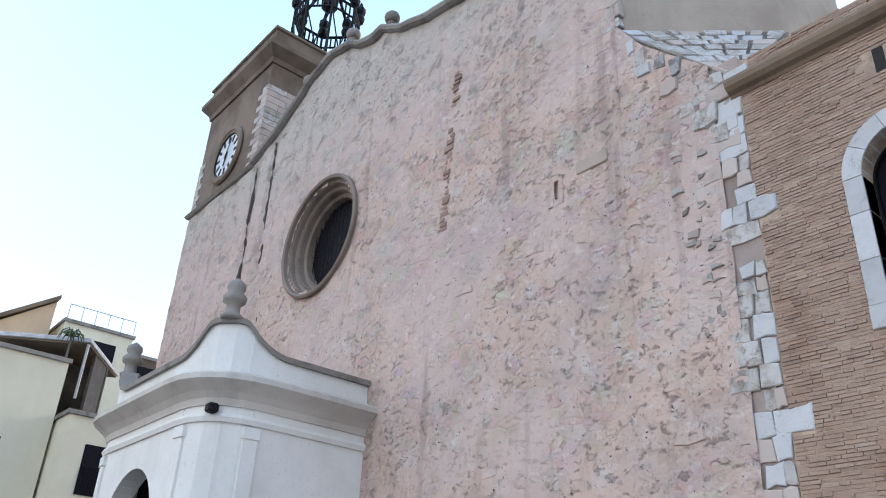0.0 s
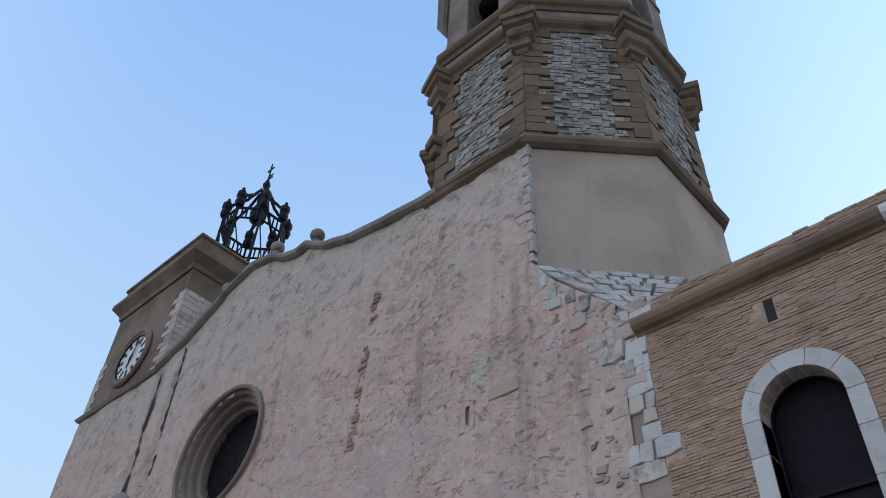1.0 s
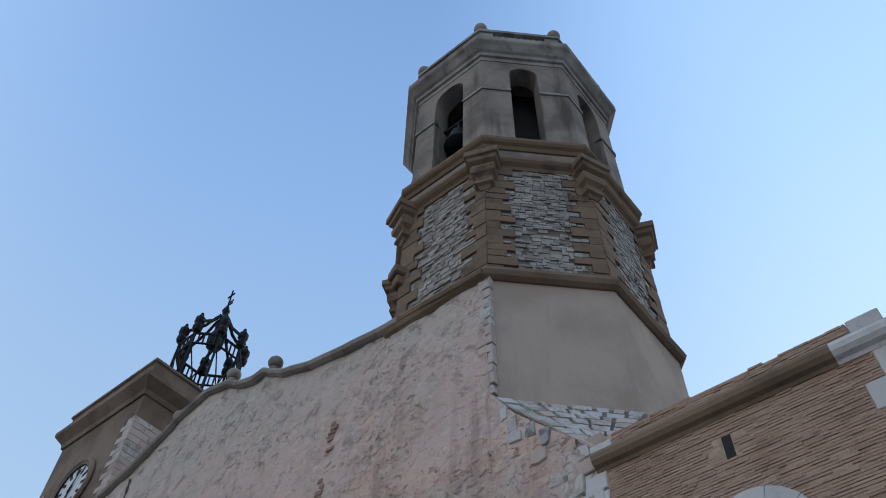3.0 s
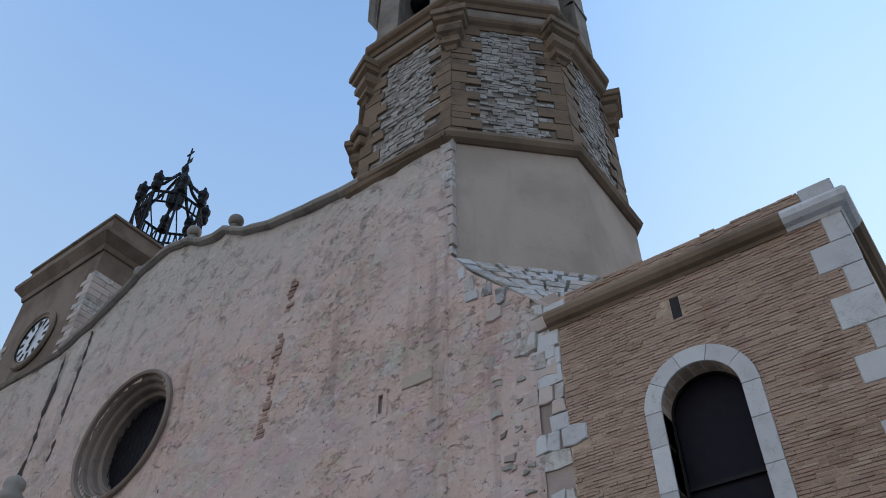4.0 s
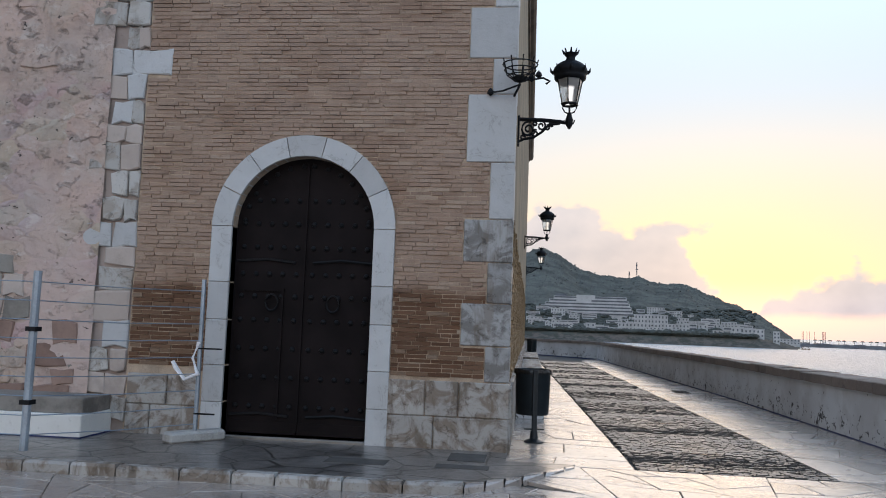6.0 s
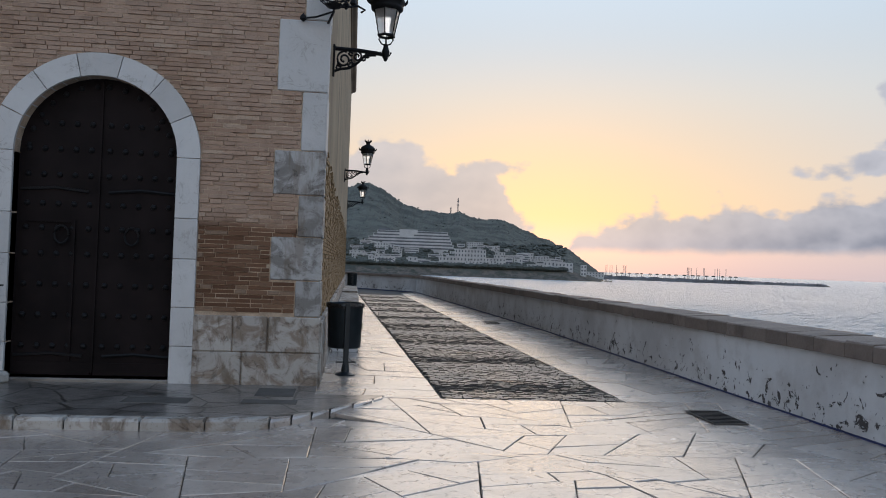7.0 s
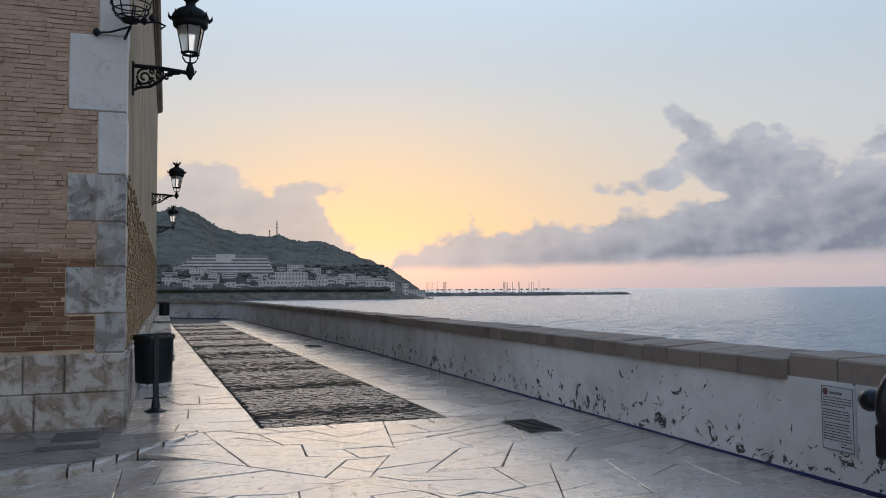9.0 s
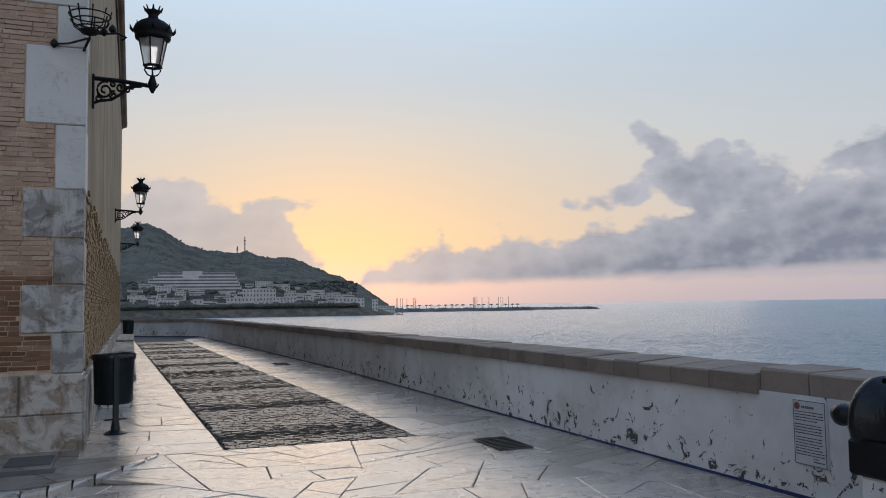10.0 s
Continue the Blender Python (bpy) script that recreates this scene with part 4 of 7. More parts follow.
def make_bell_cage():
    """Open wrought-iron bell frame on the clock tower."""
    c = (-28.35, FRONT + 4.0, 24.6)
    thing = empty("bell_cage", c)
    thing.scale = (1.0, 1.0, 1.26)
    tagged(thing, "black wrought-iron bell cage with lanterns and a cross on top", "bell frame")
    R, H = 1.65, 5.2
    corners = [(R * math.cos(2 * math.pi * (k + 0.5) / 8), R * math.sin(2 * math.pi * (k + 0.5) / 8)) for k in range(8)]
    for k, (x, y) in enumerate(corners):
        part("post", tube([(x, y, 0), (x, y, H)], 0.07), IRON, thing)
        lan = part("finial_lantern", turned([(0.05, H), (0.22, H + 0.12), (0.27, H + 0.3), (0.20, H + 0.5), (0.28, H + 0.65), (0.26, H + 0.85), (0.12, H + 1.0), (0.08, H + 1.15), (0.02, H + 1.22)], (x, y, 0), 8), IRON, thing)
        x2, y2 = corners[(k + 1) % 8]
        part("ring_rail", tube([(x, y, H), (x2, y2, H)], 0.065), IRON, thing)
        part("ring_rail", tube([(x, y, H - 0.55), (x2, y2, H - 0.55)], 0.05), IRON, thing)
        part("ring_rail", tube([(x, y, 0.9), (x2, y2, 0.9)], 0.05), IRON, thing)
        part("brace", tube([(x, y, 1.0), (x2, y2, H - 0.6)], 0.035, 5), IRON, thing)
        part("brace", tube([(x2, y2, 1.0), (x, y, H - 0.6)], 0.035, 5), IRON, thing)
        for f in (0.2, 0.4, 0.6, 0.8):
            px, py = x + (x2 - x) * f, y + (y2 - y) * f
            part("baluster", tube([(px, py, H - 0.55), (px, py, H + 0.02)], 0.05, 4), IRON, thing)
        # curved crown bar to the mast
        part("crown_bar", tube([(x, y, H), (x * 0.85, y * 0.85, H + 0.9), (x * 0.45, y * 0.45, H + 1.5), (x * 0.18, y * 0.18, H + 2.2)], 0.085, 5), IRON, thing)
    for k in range(4):
        x, y = corners[k]
        part("cross_beam", tube([(x, y, 2.9), (-x, -y, 2.9)], 0.05, 5), IRON, thing)
    part("bell", turned([(0.80, 1.55), (0.77, 1.72), (0.60, 2.15), (0.50, 2.65), (0.40, 2.9), (0.12, 3.0), (0.10, 3.3)], n=20), IRON, thing, "dark bronze bell", True)
    part("crown_basket", turned([(0.05, H + 0.2), (0.42, H + 0.5), (0.46, H + 1.0), (0.25, H + 1.4), (0.3, H + 1.9), (0.12, H + 2.4), (0.22, H + 2.7), (0.05, H + 3.1)], n=10), IRON, thing)
    part("mast", tube([(0, 0, H + 1), (0, 0, H + 4.1)], 0.05), IRON, thing)
    part("cross_arm", tube([(-0.28, 0, H + 3.75), (0.28, 0, H + 3.75)], 0.05), IRON, thing)
    part("vane", boxes((0.05, 0.4, -0.01, 0.01, H + 3.0, H + 3.3)), IRON, thing)


make_bell_cage()


# ---- octagonal bell tower ----
TC, TA = (-9.25, FRONT + 4.10), 4.10


def face_mat(k):
    """From a face's own plan (x along it, y out, z up) to the world, face k counted from the front one to the right."""
    a = radians(45 * k)
    return Matrix.Translation((TC[0], TC[1], 0)) @ Matrix.Rotation(a, 4, "Z")


def make_bell_tower():
    thing = empty("bell_tower", (TC[0], TC[1], 11))
    tagged(thing, "tall octagonal stone bell tower with arched belfry and balustrade", "tower")

    def add(name, bm, mat, label="", smooth=False, parent=None):
        o = part(name, bm, mat, parent or thing, label, smooth)
        if parent is None:
            o.location = -thing.location
        return o

    add("rendered_base", loft([octagon(TA - 0.04, z, TC) for z in (10.5, 18.2)]), GREYCOAT)
    oct_path = [p[:2] for p in octagon(TA, 0, TC)]
    add("base_moulding", sweep([(-0.2, 17.9), (0.02, 17.9), (0.14, 17.98), (0.20, 18.12), (0.16, 18.27), (0.05, 18.36), (-0.2, 18.38)], oct_path, True), CORNICE)
    A2 = 3.99
    add("stone_shaft", loft([octagon(A2 - 0.03, z, TC) for z in (18.2, 24.2)]), TOWERMORTAR)
    s2 = A2 * math.tan(math.pi / 8)
    rng = random.Random(21)
    # the masonry of the faces turned to the square, stone by stone; sandstone corner blocks in bond
    jb = {True: ([], []), False: ([], [])}
    count = 0

    def block(m, x, x2, z, h, d, g, rag):
        y0, y1 = -A2 - d, -A2 + 0.05
        j = lambda: rng.uniform(-rag, rag)
        f = [(x + g + j(), y0 + j(), z + g + j()), (x2 - g + j(), y0 + j(), z + g + j()), (x2 - g + j(), y0 + j(), z + h - g + j()), (x + g + j(), y0 + j(), z + h - g + j())]
        b = [(x + g * 0.4, y1, z + g * 0.4), (x2 - g * 0.4, y1, z + g * 0.4), (x2 - g * 0.4, y1, z + h - g * 0.4), (x + g * 0.4, y1, z + h - g * 0.4)]
        return [tuple(m @ Vector(p)) for p in f + b], [(0, 1, 2, 3), (0, 4, 5, 1), (1, 5, 6, 2), (2, 6, 7, 3), (3, 7, 4, 0)]

    def join(corner, vs, fs):
        V, F = jb[corner]
        n0 = len(V)
        V += vs
        F += [tuple(i + n0 for i in q) for q in fs]

    for k in range(8):
        m = face_mat(k)
        z, row, bonds = 18.40, k, []
        while z < 23.6:
            h = rng.uniform(0.26, 0.44)
            wl_, wr_ = ((0.50, 0.78) if row % 2 else (0.80, 0.48))
            wl_, wr_ = wl_ + rng.uniform(-0.12, 0.14), wr_ + rng.uniform(-0.12, 0.14)
            join(True, *block(m, -s2 - 0.01, -s2 + wl_, z, h, rng.uniform(0.03, 0.06), 0.007, 0.008))
            join(True, *block(m, s2 - wr_, s2 + 0.01, z, h, rng.uniform(0.03, 0.06), 0.007, 0.008))
            bonds.append((z, z + h, -s2 + wl_, s2 - wr_))
            z += h
            row += 1
        if k not in (0, 1, 2):
            continue
        z = 18.42
        while z < 23.5:
            h = rng.uniform(0.09, 0.17)
            lo = max(b[2] for b in bonds if b[0] < z + h and b[1] > z)
            hi = min(b[3] for b in bonds if b[0] < z + h and b[1] > z)
            x = lo
            while x < hi - 0.05:
                x2 = min(x + rng.uniform(0.11, 0.36), hi)
                if rng.random() > 0.06 + 0.12 * (z < 20.6):
                    vs, fs = block(m, x, x2, z, h, rng.uniform(-0.012, 0.03), 0.009, 0.011)
                    if k == 1 and count < 290:
                        mesh("stone", vs, fs, RUBBLE, thing).location = -thing.location
                        count += 1
                    else:
                        join(False, vs, fs)
                x = x2
            z += h
    o = tagged(mesh("corner_masonry", *jb[True], SANDSTONE, thing, "brown sandstone corner strips"), kind="stuff")
    o.location = -thing.location
    o = tagged(mesh("rubble_masonry", *jb[False], RUBBLE_I, thing, "grey rubble masonry"), kind="stuff")
    o.location = -thing.location
    # bracket capitals on the corners
    for k in range(8):
        a = math.pi / 8 + math.pi / 4 * k
        r = A2 / math.cos(math.pi / 8)
        m = Matrix.Translation((TC[0], TC[1], 0)) @ Matrix.Rotation(a, 4, "Z")
        shape = ((0.06, 0.14, 22.25), (0.12, 0.20, 22.4), (0.22, 0.30, 22.46), (0.22, 0.31, 22.6), (0.15, 0.24, 22.66), (0.18, 0.27, 22.82), (0.31, 0.38, 22.95), (0.33, 0.40, 23.2), (0.26, 0.35, 23.42), (0.40, 0.46, 23.5), (0.43, 0.49, 23.66), (0.51, 0.55, 23.7), (0.51, 0.55, 23.96), (0.46, 0.50, 24.0))
        cap = loft([[(r - 0.5, -w, z), (r + ro, -w, z), (r + ro, w, z), (r - 0.5, w, z)] for ro, w, z in shape])
        add("bracket_capital", placed(cap, m), SANDSTONE)
        if k == 5:
            add("corner_corbel", placed(boxes((r - 0.3, r + 0.32, -0.28, 0.28, 20.5, 20.85), (r - 0.3, r + 0.2, -0.2, 0.2, 20.1, 20.5), bevel=0.05), m), SANDSTONE)
    p2 = [p[:2] for p in octagon(A2, 0, TC)]
    add("lower_cornice", sweep([(-0.3, 23.58), (0.04, 23.58), (0.08, 23.7), (0.20, 23.8), (0.26, 23.9), (0.26, 24.0), (0.08, 24.05), (-0.3, 24.05)], p2, True), SANDSTONE)
    add("frieze", loft([octagon(A2 - 0.02, 24.05, TC), octagon(A2 - 0.02, 24.85, TC)]), BELFRY)
    add("upper_cornice", sweep([(-0.3, 24.82), (0.04, 24.82), (0.10, 24.95), (0.20, 25.02), (0.26, 25.12), (0.26, 25.26), (0.08, 25.33), (-0.5, 25.36)], p2, True), SANDSTONE)
    # belfry: eight arched walls
    A3 = 3.92
    s3 = A3 * math.tan(math.pi / 8)
    for k in range(8):
        m = face_mat(k)
        hw = 0.70 if k % 2 == 0 else 0.54
        add("belfry_wall", placed(arch_wall(-s3, s3, 25.3, 32.6, -A3, -A3 + 0.75, [(0, hw, 25.4, 31.25 - hw * 0.7)], 14), m), BELFRY)
        for x0, x1 in ((-s3 - 0.02, -hw), (hw, s3 + 0.02)):
            add("impost_band", placed(boxes((x0, x1, -A3 - 0.06, -A3 + 0.3, 29.3, 29.45)), m), COPING)
    # core added to block the far arches, black for the belfry's unlit inside
    add("dark_filler_core", loft([octagon(2.35, z, TC) for z in (25.2, 32.4)]), DARK)
    add("belfry_floor", loft([octagon(A3 - 0.1, z, TC) for z in (25.2, 25.4)]), BELFRY)
    add("belfry_ceiling", loft([octagon(A3 - 0.1, z, TC) for z in (32.2, 32.5)]), BELFRY)
    p3 = [p[:2] for p in octagon(A3, 0, TC)]
    add("crown_cornice", sweep([(-0.5, 31.72), (0.03, 31.72), (0.05, 31.95), (0.14, 31.98), (0.16, 32.2), (0.26, 32.28), (0.40, 32.5), (0.50, 32.62), (0.53, 32.68), (0.53, 33.0), (0.42, 33.1), (0.36, 33.25), (-0.5, 33.32)], p3, True), GRIMYCROWN)
    # balustrade with balls
    A4 = 3.98
    s4 = A4 * math.tan(math.pi / 8)
    p4 = [p[:2] for p in octagon(A4, 0, TC)]
    add("balustrade_plinth", sweep([(-0.3, 33.3), (0.08, 33.3), (0.08, 33.55), (-0.3, 33.55)], p4, True), GRIMYCROWN)
    add("balustrade_rail", sweep([(-0.3, 34.35), (0.12, 34.35), (0.12, 34.55), (-0.3, 34.6)], p4, True), GRIMYCROWN)
    for k in range(8):
        m = face_mat(k)
        add("balustrade_pier", placed(boxes((-s4 - 0.01, -s4 + 0.55, -A4 - 0.04, -A4 + 0.28, 33.5, 34.4)), m), GRIMYCROWN)
        add("balustrade_pier", placed(boxes((s4 - 0.55, s4 + 0.01, -A4 - 0.04, -A4 + 0.28, 33.5, 34.4)), m), GRIMYCROWN)
        if k in (0, 1, 2, 7):
            for i in range(8):
                x = -s4 + 0.72 + (2 * s4 - 1.44) * i / 7
                add("baluster", placed(turned([(0.09, 33.5), (0.05, 33.6), (0.11, 33.85), (0.05, 34.2), (0.09, 34.36)], (x, -A4 + 0.12, 0), 8), m), GRIMYCROWN)
        r = A4 / math.cos(math.pi / 8) - 0.15
        a = math.pi / 8 + math.pi / 4 * k
        add("ball", turned([(0.2, 34.55), (0.12, 34.75)] + [(0.30 * math.sin(t), 35.05 - 0.30 * math.cos(t)) for t in np.linspace(0.4, math.pi - 0.05, 8)], (TC[0] + r * math.cos(a), TC[1] + r * math.sin(a), 0), 14), GRIMYCROWN, "", True)
    # bell hung in the front opening, and the iron rods on the roof
    add("hanging_bell", turned([(0.55, 27.6), (0.52, 27.8), (0.38, 28.2), (0.30, 28.6), (0.08, 28.75), (0.06, 29.4)], (TC[0], TC[1] - 3.3, 0), 18), IRON, "dark bronze bell in the arch", True)
    add("bell_yoke", tube([(TC[0] - 0.9, TC[1] - 3.3, 29.4), (TC[0] + 0.9, TC[1] - 3.3, 29.4)], 0.09), IRON)
    for ob in thing.children:
        if ob.name.split(".")[0] in ("crown_cornice", "balustrade_plinth", "balustrade_rail", "balustrade_pier", "baluster", "ball"):
            ob.location.z += 0.12
    add("roof_cone", loft([octagon(a, z, TC) for a, z in ((3.6, 32.5), (2.6, 33.6), (0.4, 34.4))]), BELFRY)
    add("lightning_rod", tube([(TC[0] + 0.7, TC[1] - 2.6, 33.5), (TC[0] + 0.7, TC[1] - 2.6, 37.2)], 0.03), IRON)
    hoop = [(TC[0] - 0.5 + 0.3 * math.cos(t), TC[1] - 3.4, 35.0 + 0.75 * math.sin(t)) for t in np.linspace(0, math.pi, 12)]
    add("iron_hoop", tube(hoop, 0.035), IRON)


make_bell_tower()

# ---- broach of white stones at the foot of the tower ----
def make_broach():
    thing = empty("tower_broach", (-6.3, FRONT + 1, 12))
    tagged(thing, "sloping white stone courses between wall corner and tower", "stone slope", kind="structure")
    A, B = Vector((-7.55, FRONT, 13.75)), Vector((-5.02, FRONT, 11.0))
    C, D_ = Vector((-5.12, FRONT + 2.5, 13.75)), Vector((-5.02, FRONT + 2.5, 11.0))
    bed = mesh("bed", [tuple(p - thing.location) for p in (A, B, D_, C, Vector((-5.02, FRONT + 2.5, 10)), Vector((-5.02, FRONT, 10)))], [(0, 1, 3), (1, 2, 3), (1, 5, 4, 2)], TOWERMORTAR, thing)
    rng = random.Random(4)
    n = (B - A).cross(C - A).normalized()
    if n.z < 0:
        n = -n
    rows = 9
    for r in range(rows):
        t0, t1 = r / rows, (r + 1) / rows
        l0, r0 = B.lerp(A, t0), B.lerp(C, t0)
        l1, r1 = B.lerp(A, t1), B.lerp(C, t1)
        k = max(1, int((r1 - l1).length / 0.42))
        cuts = [0] + sorted((i + rng.uniform(-0.25, 0.25)) / k for i in range(1, k)) + [1]
        for a, b in zip(cuts, cuts[1:]):
            g = 0.015
            q = [l0.lerp(r0, a + g), l0.lerp(r0, b - g), l1.lerp(r1, b - g), l1.lerp(r1, a + g)]
            c = sum(q, Vector()) / 4
            up = n * rng.uniform(0.03, 0.07)
            top = [c + (p - c) * 0.94 + up for p in q]
            low = [p - n * 0.05 for p in q]
            vs = [tuple(p - thing.location) for p in top + low]
            mesh("stone", vs, [(0, 1, 2, 3), (0, 4, 5, 1), (1, 5, 6, 2), (2, 6, 7, 3), (3, 7, 4, 0)], rng.choice((QUOIN, WORNWHITE, WORNWHITE, PALEPINK)), thing)


make_broach()


# ---- white quoins between the pink wall and the brick chapel, and the stones low on the wall ----
def stone_mesh(x0, x1, z0, z1, out, rng, y=FRONT, rag=0.02, depth=0.12):
    j = lambda: rng.uniform(-rag, rag)
    f = [(x0 + j(), z0 + j()), ((x0 + x1) / 2, z0 + j()), (x1 + j(), z0 + j()), (x1 + j(), z1 + j()), ((x0 + x1) / 2, z1 + j()), (x0 + j(), z1 + j())]
    cx, cz = (x0 + x1) / 2, (z0 + z1) / 2
    n = len(f)
    vs = [(x, y + depth, z) for x, z in f] + [(x, y - out * 0.6, z) for x, z in f]
    vs += [(x + (cx - x) * 0.08, y - out + rng.uniform(-0.006, 0.006), z + (cz - z) * 0.1) for x, z in f]
    fs = [tuple(range(2 * n, 3 * n))]
    for i in range(n):
        k = (i + 1) % n
        fs += [(i, k, n + k, n + i), (n + i, n + k, 2 * n + k, 2 * n + i)]
    return vs, fs




def make_quoin_strip():
    wall = empty("quoin_strip", (-5.5, FRONT, 0))
    tagged(wall, "ragged strip of white stone quoins beside the pink wall", "quoins", kind="structure")
    o = part("bedding", boxes((-6.6, -5.08, FRONT + 0.02, FRONT + 0.9, -0.3, 11.6)), make_plaster("ragged_bedding", (0.43, 0.35, 0.305), (0.27, 0.21, 0.18), 0.8, 0.5), wall)
    o.location = -wall.location
    rng = random.Random(12)
    z, k = 0.15, 0
    while z < 11.15:
        h = rng.uniform(0.26, 0.40)
        w = (0.42, 0.72, 0.55)[k % 3] + rng.uniform(-0.08, 0.1)
        reach = 0.0
        if 4.85 < z + h / 2 < 5.1 or 8.25 < z + h / 2 < 8.55:
            reach = 0.33
        parts = [(-5.09 + reach - w, -5.09 + reach)] if rng.random() < 0.45 else [(-5.09 - w, -5.09 - w * 0.42), (-5.09 - w * 0.42 + 0.02, -5.09 + reach)]
        if rng.random() < 0.5 and z > 5.5:
            parts.append((parts[0][0] - rng.uniform(0.22, 0.45), parts[0][0] - 0.03))
        for a, b in parts:
            if z > 6.5 and not reach and a < -5.6 and rng.random() < 0.22:
                continue
            v, f = stone_mesh(a, b, z + 0.012, z + h - 0.012, rng.uniform(0.015, 0.045), rng, rag=0.032)
            o = mesh("quoin", v, f, QUOIN if reach else rng.choice((WORNWHITE, WORNWHITE, QUOIN, PALEPINK)) if b > -5.6 else PALEPINK, wall)
            o.location = -wall.location
        z += h
        k += 1
    # stepped white quoins that climb from the chapel to the tower's corner
    edge = ((9.9, -5.6), (10.45, -5.75), (10.99, -6.1), (11.71, -6.55), (12.44, -6.98), (13.17, -7.1), (14.0, -7.35))
    z = 9.75
    while z < 13.5:
        h = rng.uniform(0.30, 0.42)
        zm = z + h / 2
        xl = next(a[1] + (b[1] - a[1]) * (zm - a[0]) / (b[0] - a[0]) for a, b in zip(edge, edge[1:]) if zm <= b[0]) + rng.uniform(-0.2, 0.08)
        xr = -5.12
        while xr > xl and coping_z(xr) < z + h - 0.05:
            xr -= 0.05
        x = xl
        while x < xr - 0.12:
            x2 = min(x + rng.uniform(0.38, 0.62), xr)
            if xr - x2 < 0.2:
                x2 = xr
            v, f = stone_mesh(x, x2 - 0.02, z + 0.012, z + h - 0.012, rng.uniform(0.02, 0.10), rng, rag=0.05)
            if rng.random() < 0.1:
                x = x2
                continue
            o = mesh("quoin", v, f, rng.choice((QUOIN, WORNWHITE, WORNWHITE, GRIMYQUOIN, PALEPINK)), wall)
            o.location = -wall.location
            x = x2
        z += h
    z = 13.9
    while z < 17.6:
        h = rng.uniform(0.25, 0.4)
        v, f = stone_mesh(-7.56 - rng.uniform(0.05, 0.38), -7.46, z, z + h - 0.02, rng.uniform(0.03, 0.05), rng, rag=0.03)
        o = mesh("quoin", v, f, rng.choice((PALEPINK, PALEPINK, WORNWHITE)), wall)
        o.location = -wall.location
        z += h
    # squared stones low on the pink wall, in courses
    low = empty("wall_footing_stones", (-8, FRONT, 0))
    tagged(low, "courses of worn squared stones low on the pink wall", "stonework", kind="structure")
    z = 0.32
    while z < 2.3:
        h = rng.uniform(0.22, 0.34)
        x = -14.8
        while x < -5.9:
            w = rng.uniform(0.3, 0.75)
            if rng.random() < 0.82 - 0.25 * (z > 1.7) and not (abs(x + w / 2 + 9.08) < 0.6 and z > 2.9):
                v, f = stone_mesh(x, min(x + w - 0.02, -5.8), z + 0.01, z + h - 0.01, rng.uniform(0.035, 0.07), rng, rag=0.035)
                o = mesh("stone", v, f, rng.choice((PALEPINK, PALEPINK, RUBBLE, PINK, CHASE)), low)
                o.location = -low.location
            x += w
        z += h
    # eroded bare stones beside the upper quoins
    for i in range(34):
        z = rng.uniform(6.5, 11.8)
        x = -5.75 - rng.uniform(0.0, 0.35 + 0.18 * max(0, z - 7))
        if z > coping_z(x) - 0.3:
            continue
        w, h = rng.uniform(0.08, 0.24), rng.uniform(0.06, 0.16)
        v, f = stone_mesh(x - w, x, z, z + h, rng.uniform(0.03, 0.06), rng, rag=0.03)
        o = mesh("eroded_stone", v, f, RUBBLE if rng.random() < 0.6 else PALEPINK, low)
        o.location = -low.location
    # single larger stones that stand out higher up
    for i in range(14):
        x, z = rng.uniform(-14.5, -6.3), rng.uniform(2.4, 11.0)
        if any(abs(x - s[0]) < 1 and abs(z - s[1]) < 0.9 for s in SLITS):
            continue
        w, h = rng.uniform(0.25, 0.6), rng.uniform(0.18, 0.3)
        v, f = stone_mesh(x, x + w, z, z + h, rng.uniform(0.035, 0.055), rng, rag=0.04)
        o = mesh("stone", v, f, PINK, low)
        o.location = -low.location


make_quoin_strip()


# ---- brick chapel ----
WIN = (-2.815, 0.64, 6.38, 8.36)  # centre, half width, sill, spring
DOOR = (-2.77, 0.965, 0.05, 2.80)
QUOINS_Z = (0.87, 1.325, 1.875, 2.405, 2.965, 3.715, 4.63, 5.115, 5.815, 6.51, 7.19, 7.745, 8.2, 8.645, 9.22, 9.69, 10.2, 10.72)


